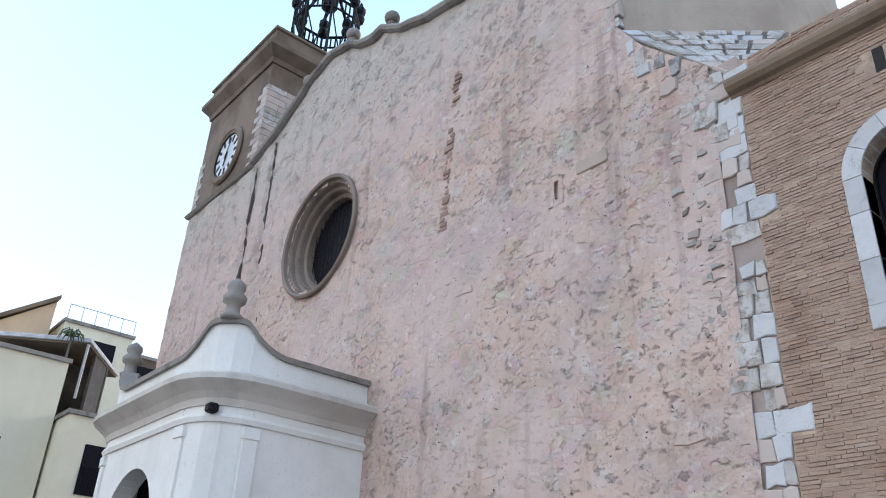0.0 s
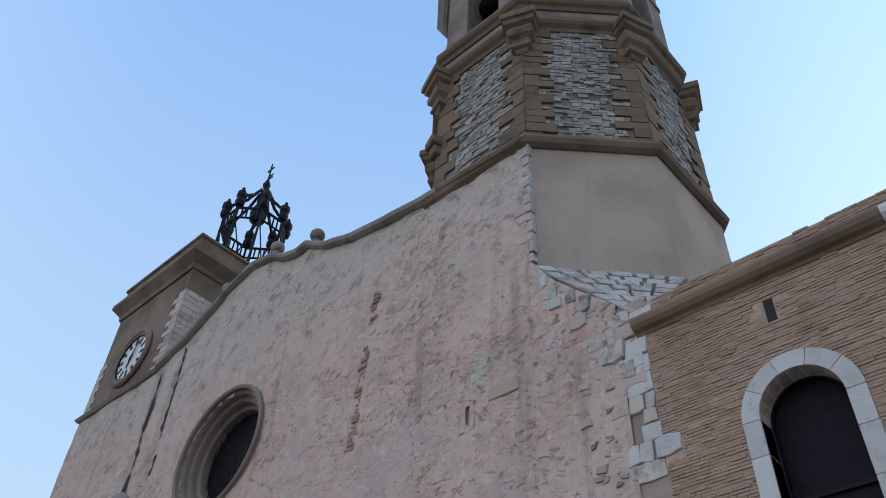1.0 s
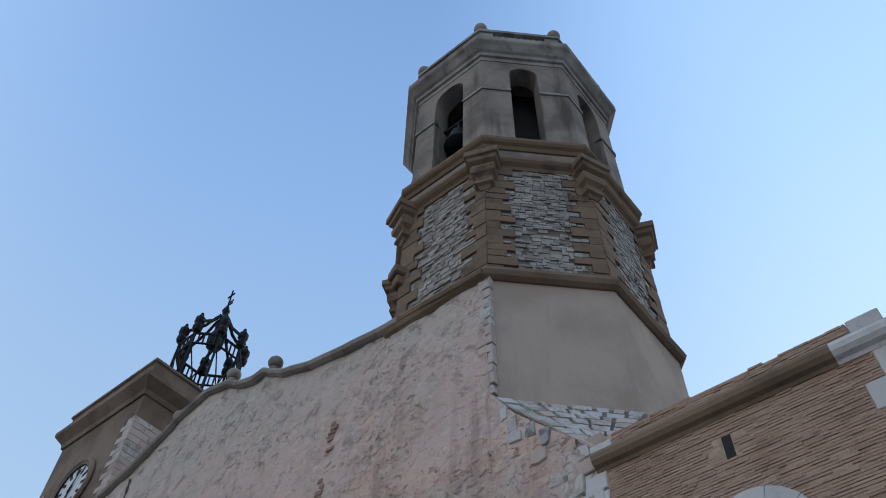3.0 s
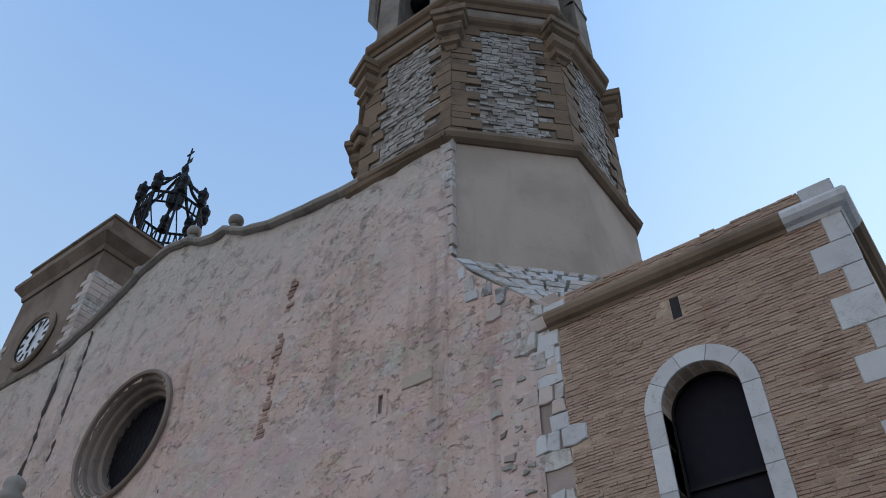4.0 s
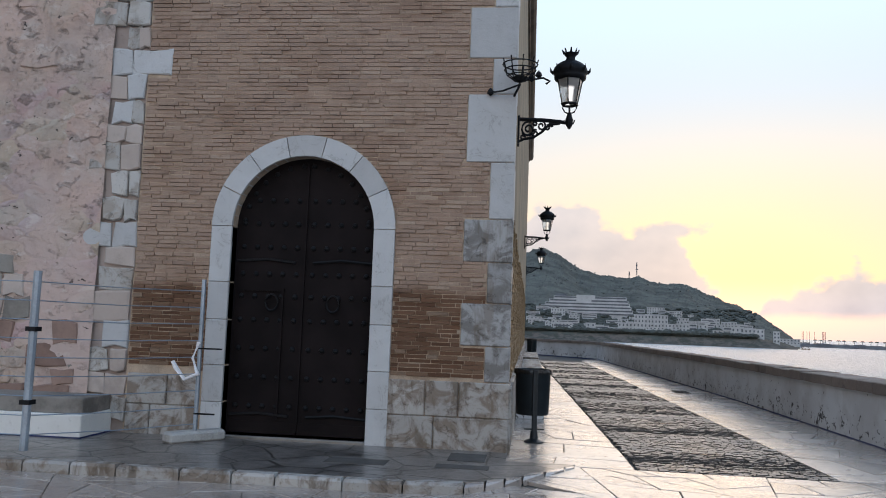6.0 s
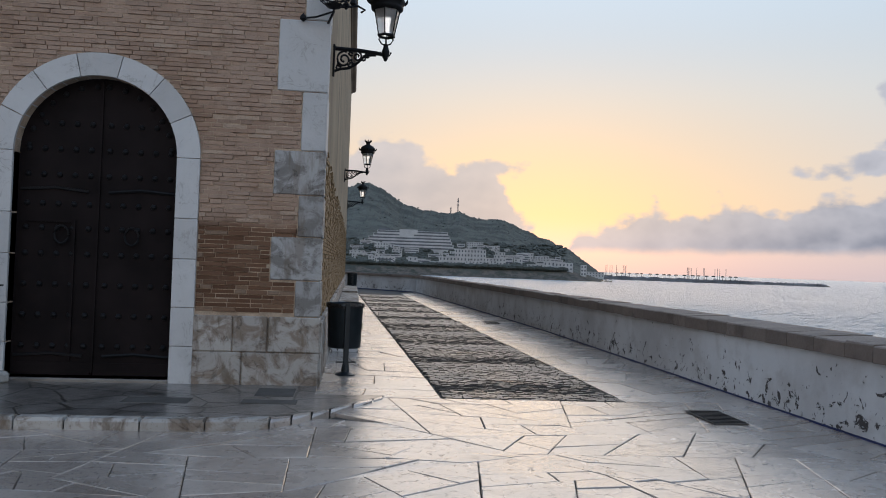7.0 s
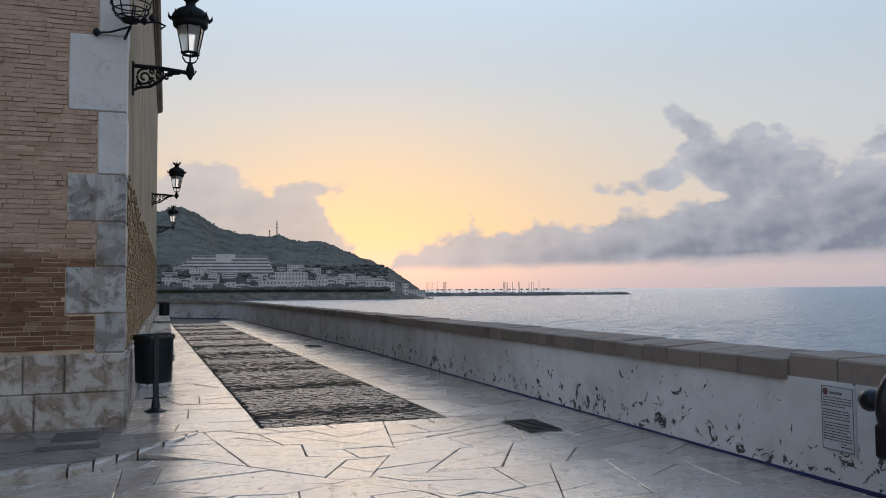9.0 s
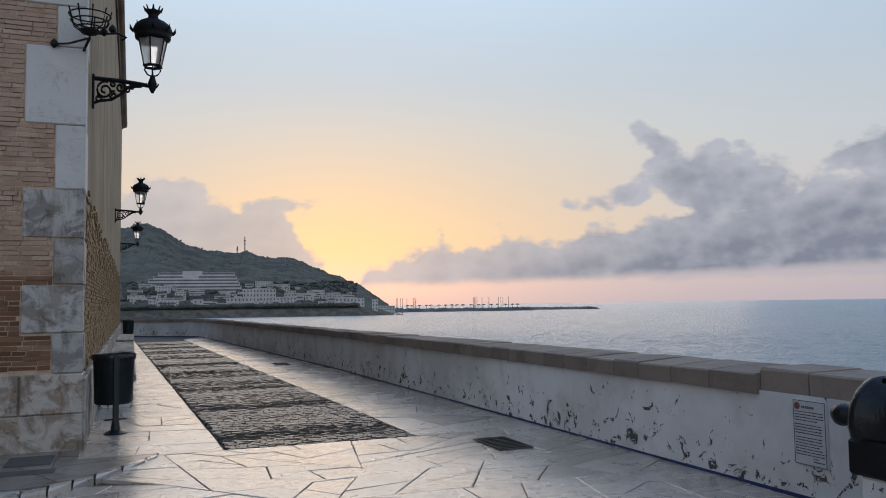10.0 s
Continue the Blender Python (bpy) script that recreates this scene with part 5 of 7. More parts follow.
def make_chapel():
    wall = empty("wall_chapel", (-2.5, FRONT, 0))
    tagged(wall, "brick chapel front with white quoins and stone plinth", "brick wall", kind="structure")
    off = -wall.location

    def add(name, bm, mat, label=""):
        o = part(name, bm, mat, wall, label)
        o.location = off
        return o

    add("mortar_bed", arch_wall(-5.09, -0.02, -0.4, 11.0, FRONT, FRONT + 0.75, [WIN, DOOR]), MORTAR)
    rng = random.Random(2)
    # corner quoins
    for k, (a, b) in enumerate(zip(QUOINS_Z, QUOINS_Z[1:])):
        w = 0.30 if k % 2 == 0 else 0.62
        add("quoin", boxes((-w, 0.012, FRONT - 0.022, FRONT + (0.62 if k % 2 == 0 else 0.35), a + 0.005, b - 0.005), bevel=0.012), GRIMYQUOIN if b < 3.0 else QUOIN)
    # plinth in two courses
    for spans, z0, z1 in ((((-1.56, -1.05), (-1.05, -0.62), (-0.62, 0.03)), 0.42, 0.865), (((-1.56, -0.93), (-0.93, 0.03)), -0.12, 0.415), (((-5.06, -4.5), (-4.5, -4.08)), 0.40, 0.80), (((-5.06, -4.72), (-4.72, -4.08)), -0.12, 0.395)):
        for a, b in spans:
            add("plinth_stone", boxes((a + 0.005, b - 0.005, FRONT - 0.04, FRONT + 0.5, z0, z1), bevel=0.014), MARBLE)
    # bricks
    near, jv, jf = [], [], []
    bh, bl = 0.056, 0.285
    z, row = 0.80, 0
    while z < 10.75:
        x = -5.07 + (0.0 if row % 2 else -bl / 2) + rng.uniform(-0.03, 0.03)
        k = next((i for i, (a, b) in enumerate(zip(QUOINS_Z, QUOINS_Z[1:])) if a <= z + bh / 2 < b), 0)
        right = -0.31 if k % 2 == 0 else -0.63
        while x < right:
            w = bl * rng.choice((1, 1, 1, 0.52, 0.9))
            a, b = max(x, -5.075), min(x + w, right)
            x += w
            if b - a < 0.04:
                continue
            zc = z + bh / 2
            blocked = []
            if z < 0.87:
                blocked += [(-1.57, 0), (-5.1, -4.07)]
            for (cx, hw, sill, spring), ring, drop in ((WIN, 0.285, 0.34), (DOOR, 0.285, 0.1)):
                ow = hw + ring
                if sill - drop - 0.01 < zc < spring:
                    blocked.append((cx - ow, cx + ow))
                elif spring <= zc < spring + ow:
                    t = math.sqrt(ow * ow - (zc - spring) ** 2)
                    blocked.append((cx - t, cx + t))
            pieces = [(a, b)]
            for c, d in blocked:
                nxt = []
                for p, q in pieces:
                    if d <= p or c >= q:
                        nxt.append((p, q))
                    else:
                        if c - p > 0.03:
                            nxt.append((p, c))
                        if q - d > 0.03:
                            nxt.append((d, q))
                pieces = nxt
            for p, q in pieces:
                if 4.82 < zc < 5.15 and p < -4.74 or 8.2 < zc < 8.6 and p < -4.74:
                    if q < -4.74:
                        continue
                    p = max(p, -4.74)
                if q > -2.96 and p < -2.78 and 9.9 < zc < 10.39:
                    continue
                out = rng.uniform(0.002, 0.024)
                g = rng.uniform(0.004, 0.009)
                y0 = FRONT - out
                j = lambda: rng.uniform(-0.003, 0.003)
                vs = [(p + g, y0, z + g + j()), (q - g, y0, z + g + j()), (q - g, y0, z + bh - g + j()), (p + g, y0, z + bh - g + j()), (p, FRONT + 0.02, z), (q, FRONT + 0.02, z), (q, FRONT + 0.02, z + bh), (p, FRONT + 0.02, z + bh)]
                if p > -1.6 and z < 3.7 and len(near) < 298 and z > 0.86:
                    near.append(vs)
                else:
                    n0 = len(jv)
                    jv += vs
                    jf += [tuple(i + n0 for i in t) for t in ((0, 1, 2, 3), (0, 4, 5, 1), (1, 5, 6, 2), (2, 6, 7, 3), (3, 7, 4, 0))]
        z += bh
        row += 1
    for vs in near:
        o = mesh("brick", vs, [(0, 1, 2, 3), (0, 4, 5, 1), (1, 5, 6, 2), (2, 6, 7, 3), (3, 7, 4, 0)], BRICK, wall)
        o.location = off
    o = tagged(mesh("brick_field", jv, jf, BRICK_I, wall, "thin old bricks in sandy mortar"), kind="stuff")
    o.location = off
    # small vent slot, its shaded depth painted as a flat black plate
    add("vent_slot", boxes((-2.95, -2.79, FRONT - 0.006, FRONT + 0.02, 9.92, 10.37)), DARK, "dark narrow vent")
    # half-round moulding with brick courses above it, white stone at the corner
    prof = [(-0.1, 10.70), (0.03, 10.70), (0.06, 10.76), (0.15, 10.79), (0.215, 10.86), (0.23, 10.95), (0.19, 11.04), (0.10, 11.09), (-0.1, 11.10)]
    add("cornice", sweep(prof, [(-5.25, FRONT), (-0.82, FRONT)]), CORNICE, "rounded brown rendered moulding")
    add("corner_moulding", sweep(prof, [(-0.815, FRONT), (0.0, FRONT), (0.0, FRONT + 0.6)]), QUOIN, "white stone moulding at the corner")
    add("side_cornice", sweep(prof, [(0.0, FRONT + 0.605), (0.0, 46.0), (-3.0, 46.0)]), CORNICE)
    add("parapet_backing", boxes((-5.0, -0.46, FRONT - 0.045, FRONT + 0.3, 11.06, 11.37)), MORTAR)
    add("side_parapet", boxes((-0.3, 0.06, FRONT + 0.47, 46.0, 11.06, 11.38)), CORNICE)
    add("corner_block", boxes((-0.455, 0.075, FRONT - 0.075, FRONT + 0.465, 11.06, 11.41), bevel=0.02), QUOIN, "white corner block")
    add("end_block", boxes((-5.32, -4.86, FRONT - 0.08, FRONT + 0.2, 11.06, 11.28), bevel=0.02), QUOIN, "white end block")
    pv, pf = [], []
    for row in range(6):
        z = 11.075 + row * 0.052
        x = -4.85 + (0.0 if row % 2 else -0.13)
        while x < -0.48:
            a, b = max(x, -4.85), min(x + 0.27, -0.47)
            x += 0.27
            if b - a < 0.04 or (row == 5 and rng.random() < 0.25):
                continue
            y0, n0 = FRONT - rng.uniform(0.055, 0.075), len(pv)
            pv += [(a + 0.005, y0, z + 0.004), (b - 0.005, y0, z + 0.004), (b - 0.005, y0, z + 0.047), (a + 0.005, y0, z + 0.047), (a, FRONT + 0.1, z), (b, FRONT + 0.1, z), (b, FRONT + 0.1, z + 0.052), (a, FRONT + 0.1, z + 0.052)]
            pf += [tuple(i + n0 for i in t) for t in ((0, 1, 2, 3), (0, 4, 5, 1), (1, 5, 6, 2), (2, 6, 7, 3), (3, 7, 4, 0))]
    o = tagged(mesh("parapet_brick_field", pv, pf, BRICK_I, wall, "worn brick courses over the moulding"), kind="stuff")
    o.location = off
    add("roof_slab", boxes((-5.2, -0.02, FRONT + 0.2, 46, 11.0, 11.3)), CORNICE)
    # window
    win = empty("window_1", (WIN[0], FRONT, WIN[2]))
    tagged(win, "round-headed chapel window with white stone surround and dark glass", "window", kind="structure")
    cx, hw, sill, spring = WIN
    wo = -win.location

    def wadd(name, bm, mat, label=""):
        o = part(name, bm, mat, win, label)
        o.location = wo
        return o

    for bm in voussoirs(cx, hw, hw + 0.28, spring, FRONT - 0.035, FRONT + 0.34, 5):
        wadd("voussoir", bm, QUOIN)
    for s in (-1, 1):
        xa, xb = sorted((cx + s * hw, cx + s * (hw + 0.28)))
        for z0, z1 in ((sill, 7.05), (7.05, 7.78), (7.78, spring)):
            wadd("jamb_stone", boxes((xa, xb, FRONT - 0.035, FRONT + 0.34, z0 + 0.003, z1 - 0.003), bevel=0.006), QUOIN)
    wadd("sill", boxes((cx - hw - 0.285, cx + hw + 0.285, FRONT - 0.05, FRONT + 0.4, sill - 0.34, sill - 0.003), bevel=0.012), QUOIN)
    pts = [(cx - hw, sill)] + arch_pts(cx, hw, spring, 24) + [(cx + hw, sill)]
    g = bmesh.new()
    g.faces.new([g.verts.new((x, FRONT + 0.42, z)) for x, z in pts])
    wadd("pane", g, GLASSDARK)
    wadd("frame_bar", boxes((cx - hw, cx + hw, FRONT + 0.36, FRONT + 0.42, 7.16, 7.22)), IRON)
    rim = [[(x, y, z) for x, z in pts] for y in (FRONT + 0.34, FRONT + 0.42)]
    wadd("frame", loft([[(cx + (x - cx) * s, y, spring + (z - spring) * s if z > spring else z) for x, z in pts] for s, y in ((1.0, FRONT + 0.34), (0.94, FRONT + 0.34), (0.94, FRONT + 0.42), (1.0, FRONT + 0.42))], closed=False), IRON)
    # black sheet for the room's unlit depth behind the pane
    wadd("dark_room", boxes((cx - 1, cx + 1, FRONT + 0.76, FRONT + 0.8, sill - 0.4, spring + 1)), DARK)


make_chapel()


def make_door():
    cx, hw, sill, spring = DOOR
    door = empty("door_1", (cx, FRONT, 0))
    tagged(door, "closed dark studded double door in a white stone arch", "door", kind="structure")
    off = -door.location

    def add(name, bm, mat, parent=door, label=""):
        o = part(name, bm, mat, parent, label)
        if parent is door:
            o.location = off
        return o

    for bm in voussoirs(cx, hw, hw + 0.28, spring, FRONT - 0.045, FRONT + 0.30, 7):
        add("voussoir", bm, QUOIN)
    for s in (-1, 1):
        xa, xb = sorted((cx + s * hw, cx + s * (hw + 0.28)))
        for i, (z0, z1) in enumerate(((0.0, 0.47), (0.47, 0.95), (0.95, 1.55), (1.55, 2.05), (2.05, spring))):
            add("jamb_stone", boxes((xa, xb, FRONT - 0.045, FRONT + 0.30, z0 + 0.003, z1 - 0.003), bevel=0.006), QUOIN)
    add("threshold", boxes((cx - hw, cx + hw, FRONT - 0.06, FRONT + 0.5, -0.1, 0.05), bevel=0.01), COPING)
    Y = FRONT + 0.16
    for s in (-1, 1):
        pts = [(cx - hw * math.cos(t), spring + hw * math.sin(t)) for t in np.linspace(0, math.pi, 31)]
        half = [p for p in pts if (p[0] - cx) * s >= -1e-6]
        poly = ([(cx + s * 0.004, 0.06)] + [(cx + s * hw, 0.06)] + (half[::-1] if s > 0 else half) + [(cx + s * 0.004, spring + hw)])
        leaf_ob = empty("leaf")
        leaf_ob.parent = door
        leaf_ob.location = off
        bm = bmesh.new()
        f = [bm.verts.new((x, Y, z)) for x, z in poly]
        b = [bm.verts.new((x, Y + 0.08, z)) for x, z in poly]
        try:
            bm.faces.new(f)
            bm.faces.new(b[::-1])
        except ValueError:
            pass
        for i in range(len(poly)):
            k = (i + 1) % len(poly)
            bm.faces.new((f[k], f[i], b[i], b[k]))
        me_leaf = part("leaf_board", bm, DOORWOOD, leaf_ob)
        # studs in rows and along the arch
        stud = bmesh.new()
        turned([(0.040, 0), (0.034, 0.018), (0.012, 0.032), (0.001, 0.035)], n=6, bm=stud)
        placed(stud, pose(0, 0, 0, 90, 0, 0))
        sm = bpy.data.meshes.new("stud")
        stud.to_mesh(sm)
        stud.free()
        sm.materials.append(IRON)

        def put(x, z):
            o = new("stud", sm)
            o.parent = leaf_ob
            o.location = (x, Y, z)

        for z in (0.42, 0.80, 1.18, 1.56, 1.88, 2.18, 2.54, 2.86, 3.18):
            for i in range(5):
                x = cx + s * (0.11 + 0.185 * i)
                lim = hw - 0.1 if z < spring else math.sqrt(max(0, (hw - 0.1) ** 2 - (z - spring) ** 2))
                if abs(x - cx) < lim:
                    put(x, z)
        for t in np.linspace(0.12, math.pi / 2 - 0.08, 7):
            put(cx + s * (hw - 0.10) * math.cos(t), spring + (hw - 0.10) * math.sin(t))
        ring = [(cx + s * 0.42 + 0.085 * math.cos(t), Y - 0.03, 1.80 + 0.11 * math.sin(t)) for t in np.linspace(0, 2 * math.pi, 15)]
        part("ring_handle", tube(ring, 0.014, 5), IRON, leaf_ob)
        part("strap_hinge", tube([(cx + s * 0.12, Y - 0.012, 2.34), (cx + s * 0.5, Y - 0.012, 2.38), (cx + s * 0.93, Y - 0.012, 2.35)], 0.02, 5), IRON, leaf_ob)
        part("strap_hinge", tube([(cx + s * 0.12, Y - 0.012, 0.30), (cx + s * 0.5, Y - 0.012, 0.33), (cx + s * 0.93, Y - 0.012, 0.30)], 0.02, 5), IRON, leaf_ob)
        part("bottom_rail", boxes((min(cx + s * 0.02, cx + s * 0.95), max(cx + s * 0.02, cx + s * 0.95), Y - 0.02, Y, 0.07, 0.22)), DOORWOOD, leaf_ob)
    # wicket outline
    for r in ((-3.07, -3.03, 0.25, 1.95), (-2.79, -2.755, 0.1, 3.7)):
        add("cover_strip", boxes((r[0], r[1], Y - 0.025, Y, r[2], r[3])), DOORWOOD)
    add("cover_strip", boxes((-3.6, -3.03, Y - 0.025, Y, 1.95, 1.99)), DOORWOOD)


make_door()


def make_side_wall():
    wall = empty("wall_side", (0, 25, 0))
    tagged(wall, "long ochre rendered side wall with bare brick low down", "side wall", kind="structure")
    off = -wall.location

    def add(name, bm, mat, label=""):
        o = part(name, bm, mat, wall, label)
        o.location = off
        return o

    add("render", boxes((-0.6, -0.02, FRONT + 0.3, 46, -0.4, 11.0)), OCHRE)
    add("back_wall", boxes((-30, -0.6, 45.4, 46, -0.4, 11.0)), OCHRE)
    rng = random.Random(6)
    for y in np.arange(FRONT + 0.02, 45.5, 1.1):
        add("plinth_stone", boxes((-0.3, 0.05, y + 0.005, min(y + 1.09, 45.9), -0.1, 0.80 + rng.uniform(-0.02, 0.02)), bevel=0.01), MARBLE)
    jv, jf = [], []
    z, row = 0.84, 0
    while z < 3.1:
        y = FRONT + 0.66 - (0.14 if row % 2 else 0)
        while y < 45.6:
            w = 0.285
            if rng.random() < 0.95 - max(0, z - 2.2) * 0.9:
                out = rng.uniform(-0.004, 0.012)
                n0 = len(jv)
                a, b = y + 0.006, y + w - 0.006
                jv += [(out, b, z + 0.006), (out, a, z + 0.006), (out, a, z + 0.05), (out, b, z + 0.05), (-0.04, b, z), (-0.04, a, z), (-0.04, a, z + 0.056), (-0.04, b, z + 0.056)]
                jf += [tuple(i + n0 for i in t) for t in ((0, 3, 2, 1), (0, 1, 5, 4), (1, 2, 6, 5), (2, 3, 7, 6), (3, 0, 4, 7))]
            y += w
        z += 0.056
        row += 1
    o = tagged(mesh("side_brick_field", jv, jf, make_stone("ochre_side_brick", (0.30, 0.20, 0.10), (0.20, 0.125, 0.06), "island", 0.9), wall), kind="stuff")
    o.location = off


make_side_wall()


# ---- porch of the main door ----
def make_porch():
    thing = empty("porch", (-18.9, FRONT - 2, 0))
    tagged(thing, "white rendered baroque porch with curved parapet and moulded cornice", "porch")
    off = -thing.location

    def add(name, bm, mat, label="", smooth=False):
        o = part(name, bm, mat, thing, label, smooth)
        o.location = off
        return o

    XR, XL, YF, ch = -15.48, -22.3, 8.35, 1.15
    path = [(XL, FRONT), (XL, YF + ch), (XL + ch, YF), (XR - ch, YF), (XR, YF + ch), (XR, FRONT)]
    # rounded corners for the mouldings
    def bow(a, b, c, n=6):
        a, b, c = Vector(a), Vector(b), Vector(c)
        return [tuple((1 - t) ** 2 * a + 2 * t * (1 - t) * b + t * t * c) for t in np.linspace(0, 1, n)]

    plan = [(XL, FRONT)] + bow((XL, YF + ch + 0.2), (XL, YF), (XL + ch + 0.2, YF)) + bow((XR - ch - 0.2, YF), (XR, YF), (XR, YF + ch + 0.2)) + [(XR, FRONT)]
    cx = (XL + XR) / 2
    add("front_wall", arch_wall(XL + ch, XR - ch, -0.1, 6.5, YF, YF + 0.5, [(cx, 1.45, 0.0, 4.05)]), WHITEWASH)
    for a, b in ((plan[0], plan[1]), (plan[-2], plan[-1])):
        add("side_wall", boxes((min(a[0], b[0]) - (0 if a[0] < -20 else 0.5), max(a[0], b[0]) + (0.5 if a[0] < -20 else 0), min(a[1], b[1]) - 0.25, max(a[1], b[1]) - 0.01, -0.1, 6.5)), WHITEWASH)
    for s in (0, 1):
        arc = plan[1:7] if s == 0 else plan[7:13]
        rings = []
        for x, y in arc:
            dx, dy = x - cx, y - FRONT
            k = 1 - 0.45 / math.hypot(dx, dy)
            rings.append([(x, y, -0.1), (x, y, 6.5), (cx + dx * k, FRONT + dy * k, 6.5), (cx + dx * k, FRONT + dy * k, -0.1)])
        add("curved_corner", loft(rings), WHITEWASH)
        for (x, y), (x2, y2) in ((arc[0], arc[1]), (arc[-2], arc[-1])):
            p = placed(boxes((-0.17, 0.17, -0.06, 0.06, 0, 6.1), (-0.2, 0.2, -0.09, 0.06, 5.85, 6.1), bevel=0.01), Matrix.Translation(((x + x2) / 2, (y + y2) / 2, 0)) @ Matrix.Rotation(math.atan2(y2 - y, x2 - x), 4, "Z"))
            add("pilaster", p, WHITEWASH)
    add("frieze_moulding", sweep([(0, 6.15), (0.05, 6.15), (0.09, 6.25), (0.05, 6.33), (0, 6.33)], plan), WHITEWASH)
    add("cornice", sweep([(-0.3, 6.5), (0.04, 6.5), (0.08, 6.65), (0.20, 6.78), (0.36, 6.9), (0.46, 6.98), (0.46, 7.10), (0.38, 7.16), (-0.3, 7.2)], plan), make_plaster("greyed_cornice", (0.58, 0.535, 0.475), (0.42, 0.375, 0.325), 0.7, 0.3))
    # parapet, swept up over the corners
    fine = []
    for a, b in zip(plan, plan[1:]):
        steps = max(1, int(math.dist(a, b) / 0.11))
        fine += [(a[0] + (b[0] - a[0]) * k / steps, a[1] + (b[1] - a[1]) * k / steps) for k in range(steps)]
    fine.append(plan[-1])
    tips = [((plan[i][0] + plan[i + 1][0]) / 2, (plan[i][1] + plan[i + 1][1]) / 2) for i in (3, 9)]
    rings, cap = [], []
    for x, y in fine:
        d = min(math.dist((x, y), t) for t in tips)
        z = 7.72 + 0.66 * (1.0 if d < 0.42 else max(0.0, (1.5 - d) / 1.08) ** 2.2)
        dx, dy = x - cx, y - FRONT
        k = 1 - 0.28 / max(0.5, math.hypot(dx, dy))
        rings.append([(x, y, 7.1), (x, y, z), (cx + dx * k, FRONT + dy * k, z), (cx + dx * k, FRONT + dy * k, 7.1)])
        o_, i_ = 1 + 0.09 / max(0.5, math.hypot(dx, dy)), k - 0.02
        cap.append([(cx + dx * o_, FRONT + dy * o_, z), (cx + dx * o_, FRONT + dy * o_, z + 0.13), (cx + dx * i_, FRONT + dy * i_, z + 0.13), (cx + dx * i_, FRONT + dy * i_, z)])
    add("parapet", loft(rings), WHITEWASH)
    add("parapet_coping", loft(cap), COPING)
    add("roof", boxes((XL + 0.3, XR - 0.3, YF + 0.5, FRONT, 6.6, 7.0)), CONCRETE)
    for x, y in tips:
        add("urn", turned([(0.24, 8.48), (0.26, 8.56), (0.17, 8.62), (0.16, 8.82), (0.26, 8.9), (0.28, 9.02), (0.17, 9.14), (0.22, 9.24), (0.20, 9.36), (0.08, 9.46), (0.02, 9.5)], (x, y, 0), 14), COPING, "stone urn", True)
    # black sheet in place of the shade inside the porch
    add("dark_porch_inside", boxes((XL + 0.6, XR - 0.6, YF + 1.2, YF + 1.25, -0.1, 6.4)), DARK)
    add("security_camera", boxes((-15.84, -15.60, 8.46, 8.70, 6.30, 6.50), bevel=0.04), IRON, "small dark camera box")
    # scrolled stone crest above the far corner
    crest = [(-22.0 + 0.45 * math.cos(t) * (1 - t / 9), FRONT - 0.4, 9.3 + 0.7 * math.sin(t) * (1 - t / 9)) for t in np.linspace(-0.6, 6, 26)]
    add("scroll_crest", tube(crest, 0.16, 6), COPING, "carved stone scroll")


make_porch()

# ---- pavement by the church ----
def make_sidewalk():
    walkway = empty("pavement", (-4, 11, 0))
    tagged(walkway, "grey stone pavement along the church with worn kerb", "pavement", kind="structure")
    off = -walkway.location
    xs = list(np.linspace(-30, -0.6, 12)) + list(np.linspace(-0.45, 0.83, 10))
    edge = [(x, kerb_y(x)) for x in xs]
    poly = edge + [(0.02, 11.75), (0.02, FRONT + 0.1), (-30, FRONT + 0.1)]
    n = len(poly)
    inner = [(x, y + 0.16) for x, y in edge] + poly[len(edge):]
    v = [(x, y, -0.3) for x, y in inner] + [(x, y, 0.012) for x, y in inner]
    f = [tuple(range(n, 2 * n))] + [(i, (i + 1) % n, n + (i + 1) % n, n + i) for i in range(n)]
    o = mesh("paving_bed", v, f, PAVE, walkway)
    o.location = off
    # kerb stones
    rng = random.Random(9)
    x = -14.0
    while x < 0.78:
        w = rng.uniform(0.45, 0.72) if x < -0.8 else rng.uniform(0.18, 0.3)
        b = min(x + w, 0.82)
        q = [(x + 0.008, kerb_y(x)), (b - 0.008, kerb_y(b)), (b - 0.008, kerb_y(b) + 0.17), (x + 0.008, kerb_y(x) + 0.17)]
        top = 0.016 + rng.uniform(-0.006, 0.006)
        cx, cy = (x + b) / 2, (q[0][1] + q[2][1]) / 2
        vs = [(px, py, -0.25) for px, py in q] + [(px, py, top - 0.03) for px, py in q] + [(cx + (px - cx) * 0.95, cy + (py - cy) * 0.75, top) for px, py in q]
        fs = [(8, 9, 10, 11)] + [(i, (i + 1) % 4, 4 + (i + 1) % 4, 4 + i) for i in range(4)] + [(4 + i, 4 + (i + 1) % 4, 8 + (i + 1) % 4, 8 + i) for i in range(4)]
        o = mesh("kerb_stone", vs, fs, MARBLE if x < -0.5 else FLAG, walkway)
        o.location = off
        x = b
    # iron covers and a patch
    for r in ((-0.66, -0.22, 11.55, 12.1), ):
        o = part("iron_cover", boxes((r[0], r[1], r[2], r[3], -0.01, 0.018)), DARKMORTAR, walkway, "rusty iron service cover")
        o.location = off
    o = part("dark_patch", boxes((-0.75, -0.15, 11.05, 11.3, -0.01, 0.016)), DARKMORTAR, walkway)
    o.location = off
    o = part("dark_patch", boxes((-2.0, -1.3, 11.0, 11.35, -0.01, 0.016), bevel=0.003), DARKMORTAR, walkway)
    o.location = off


make_sidewalk()


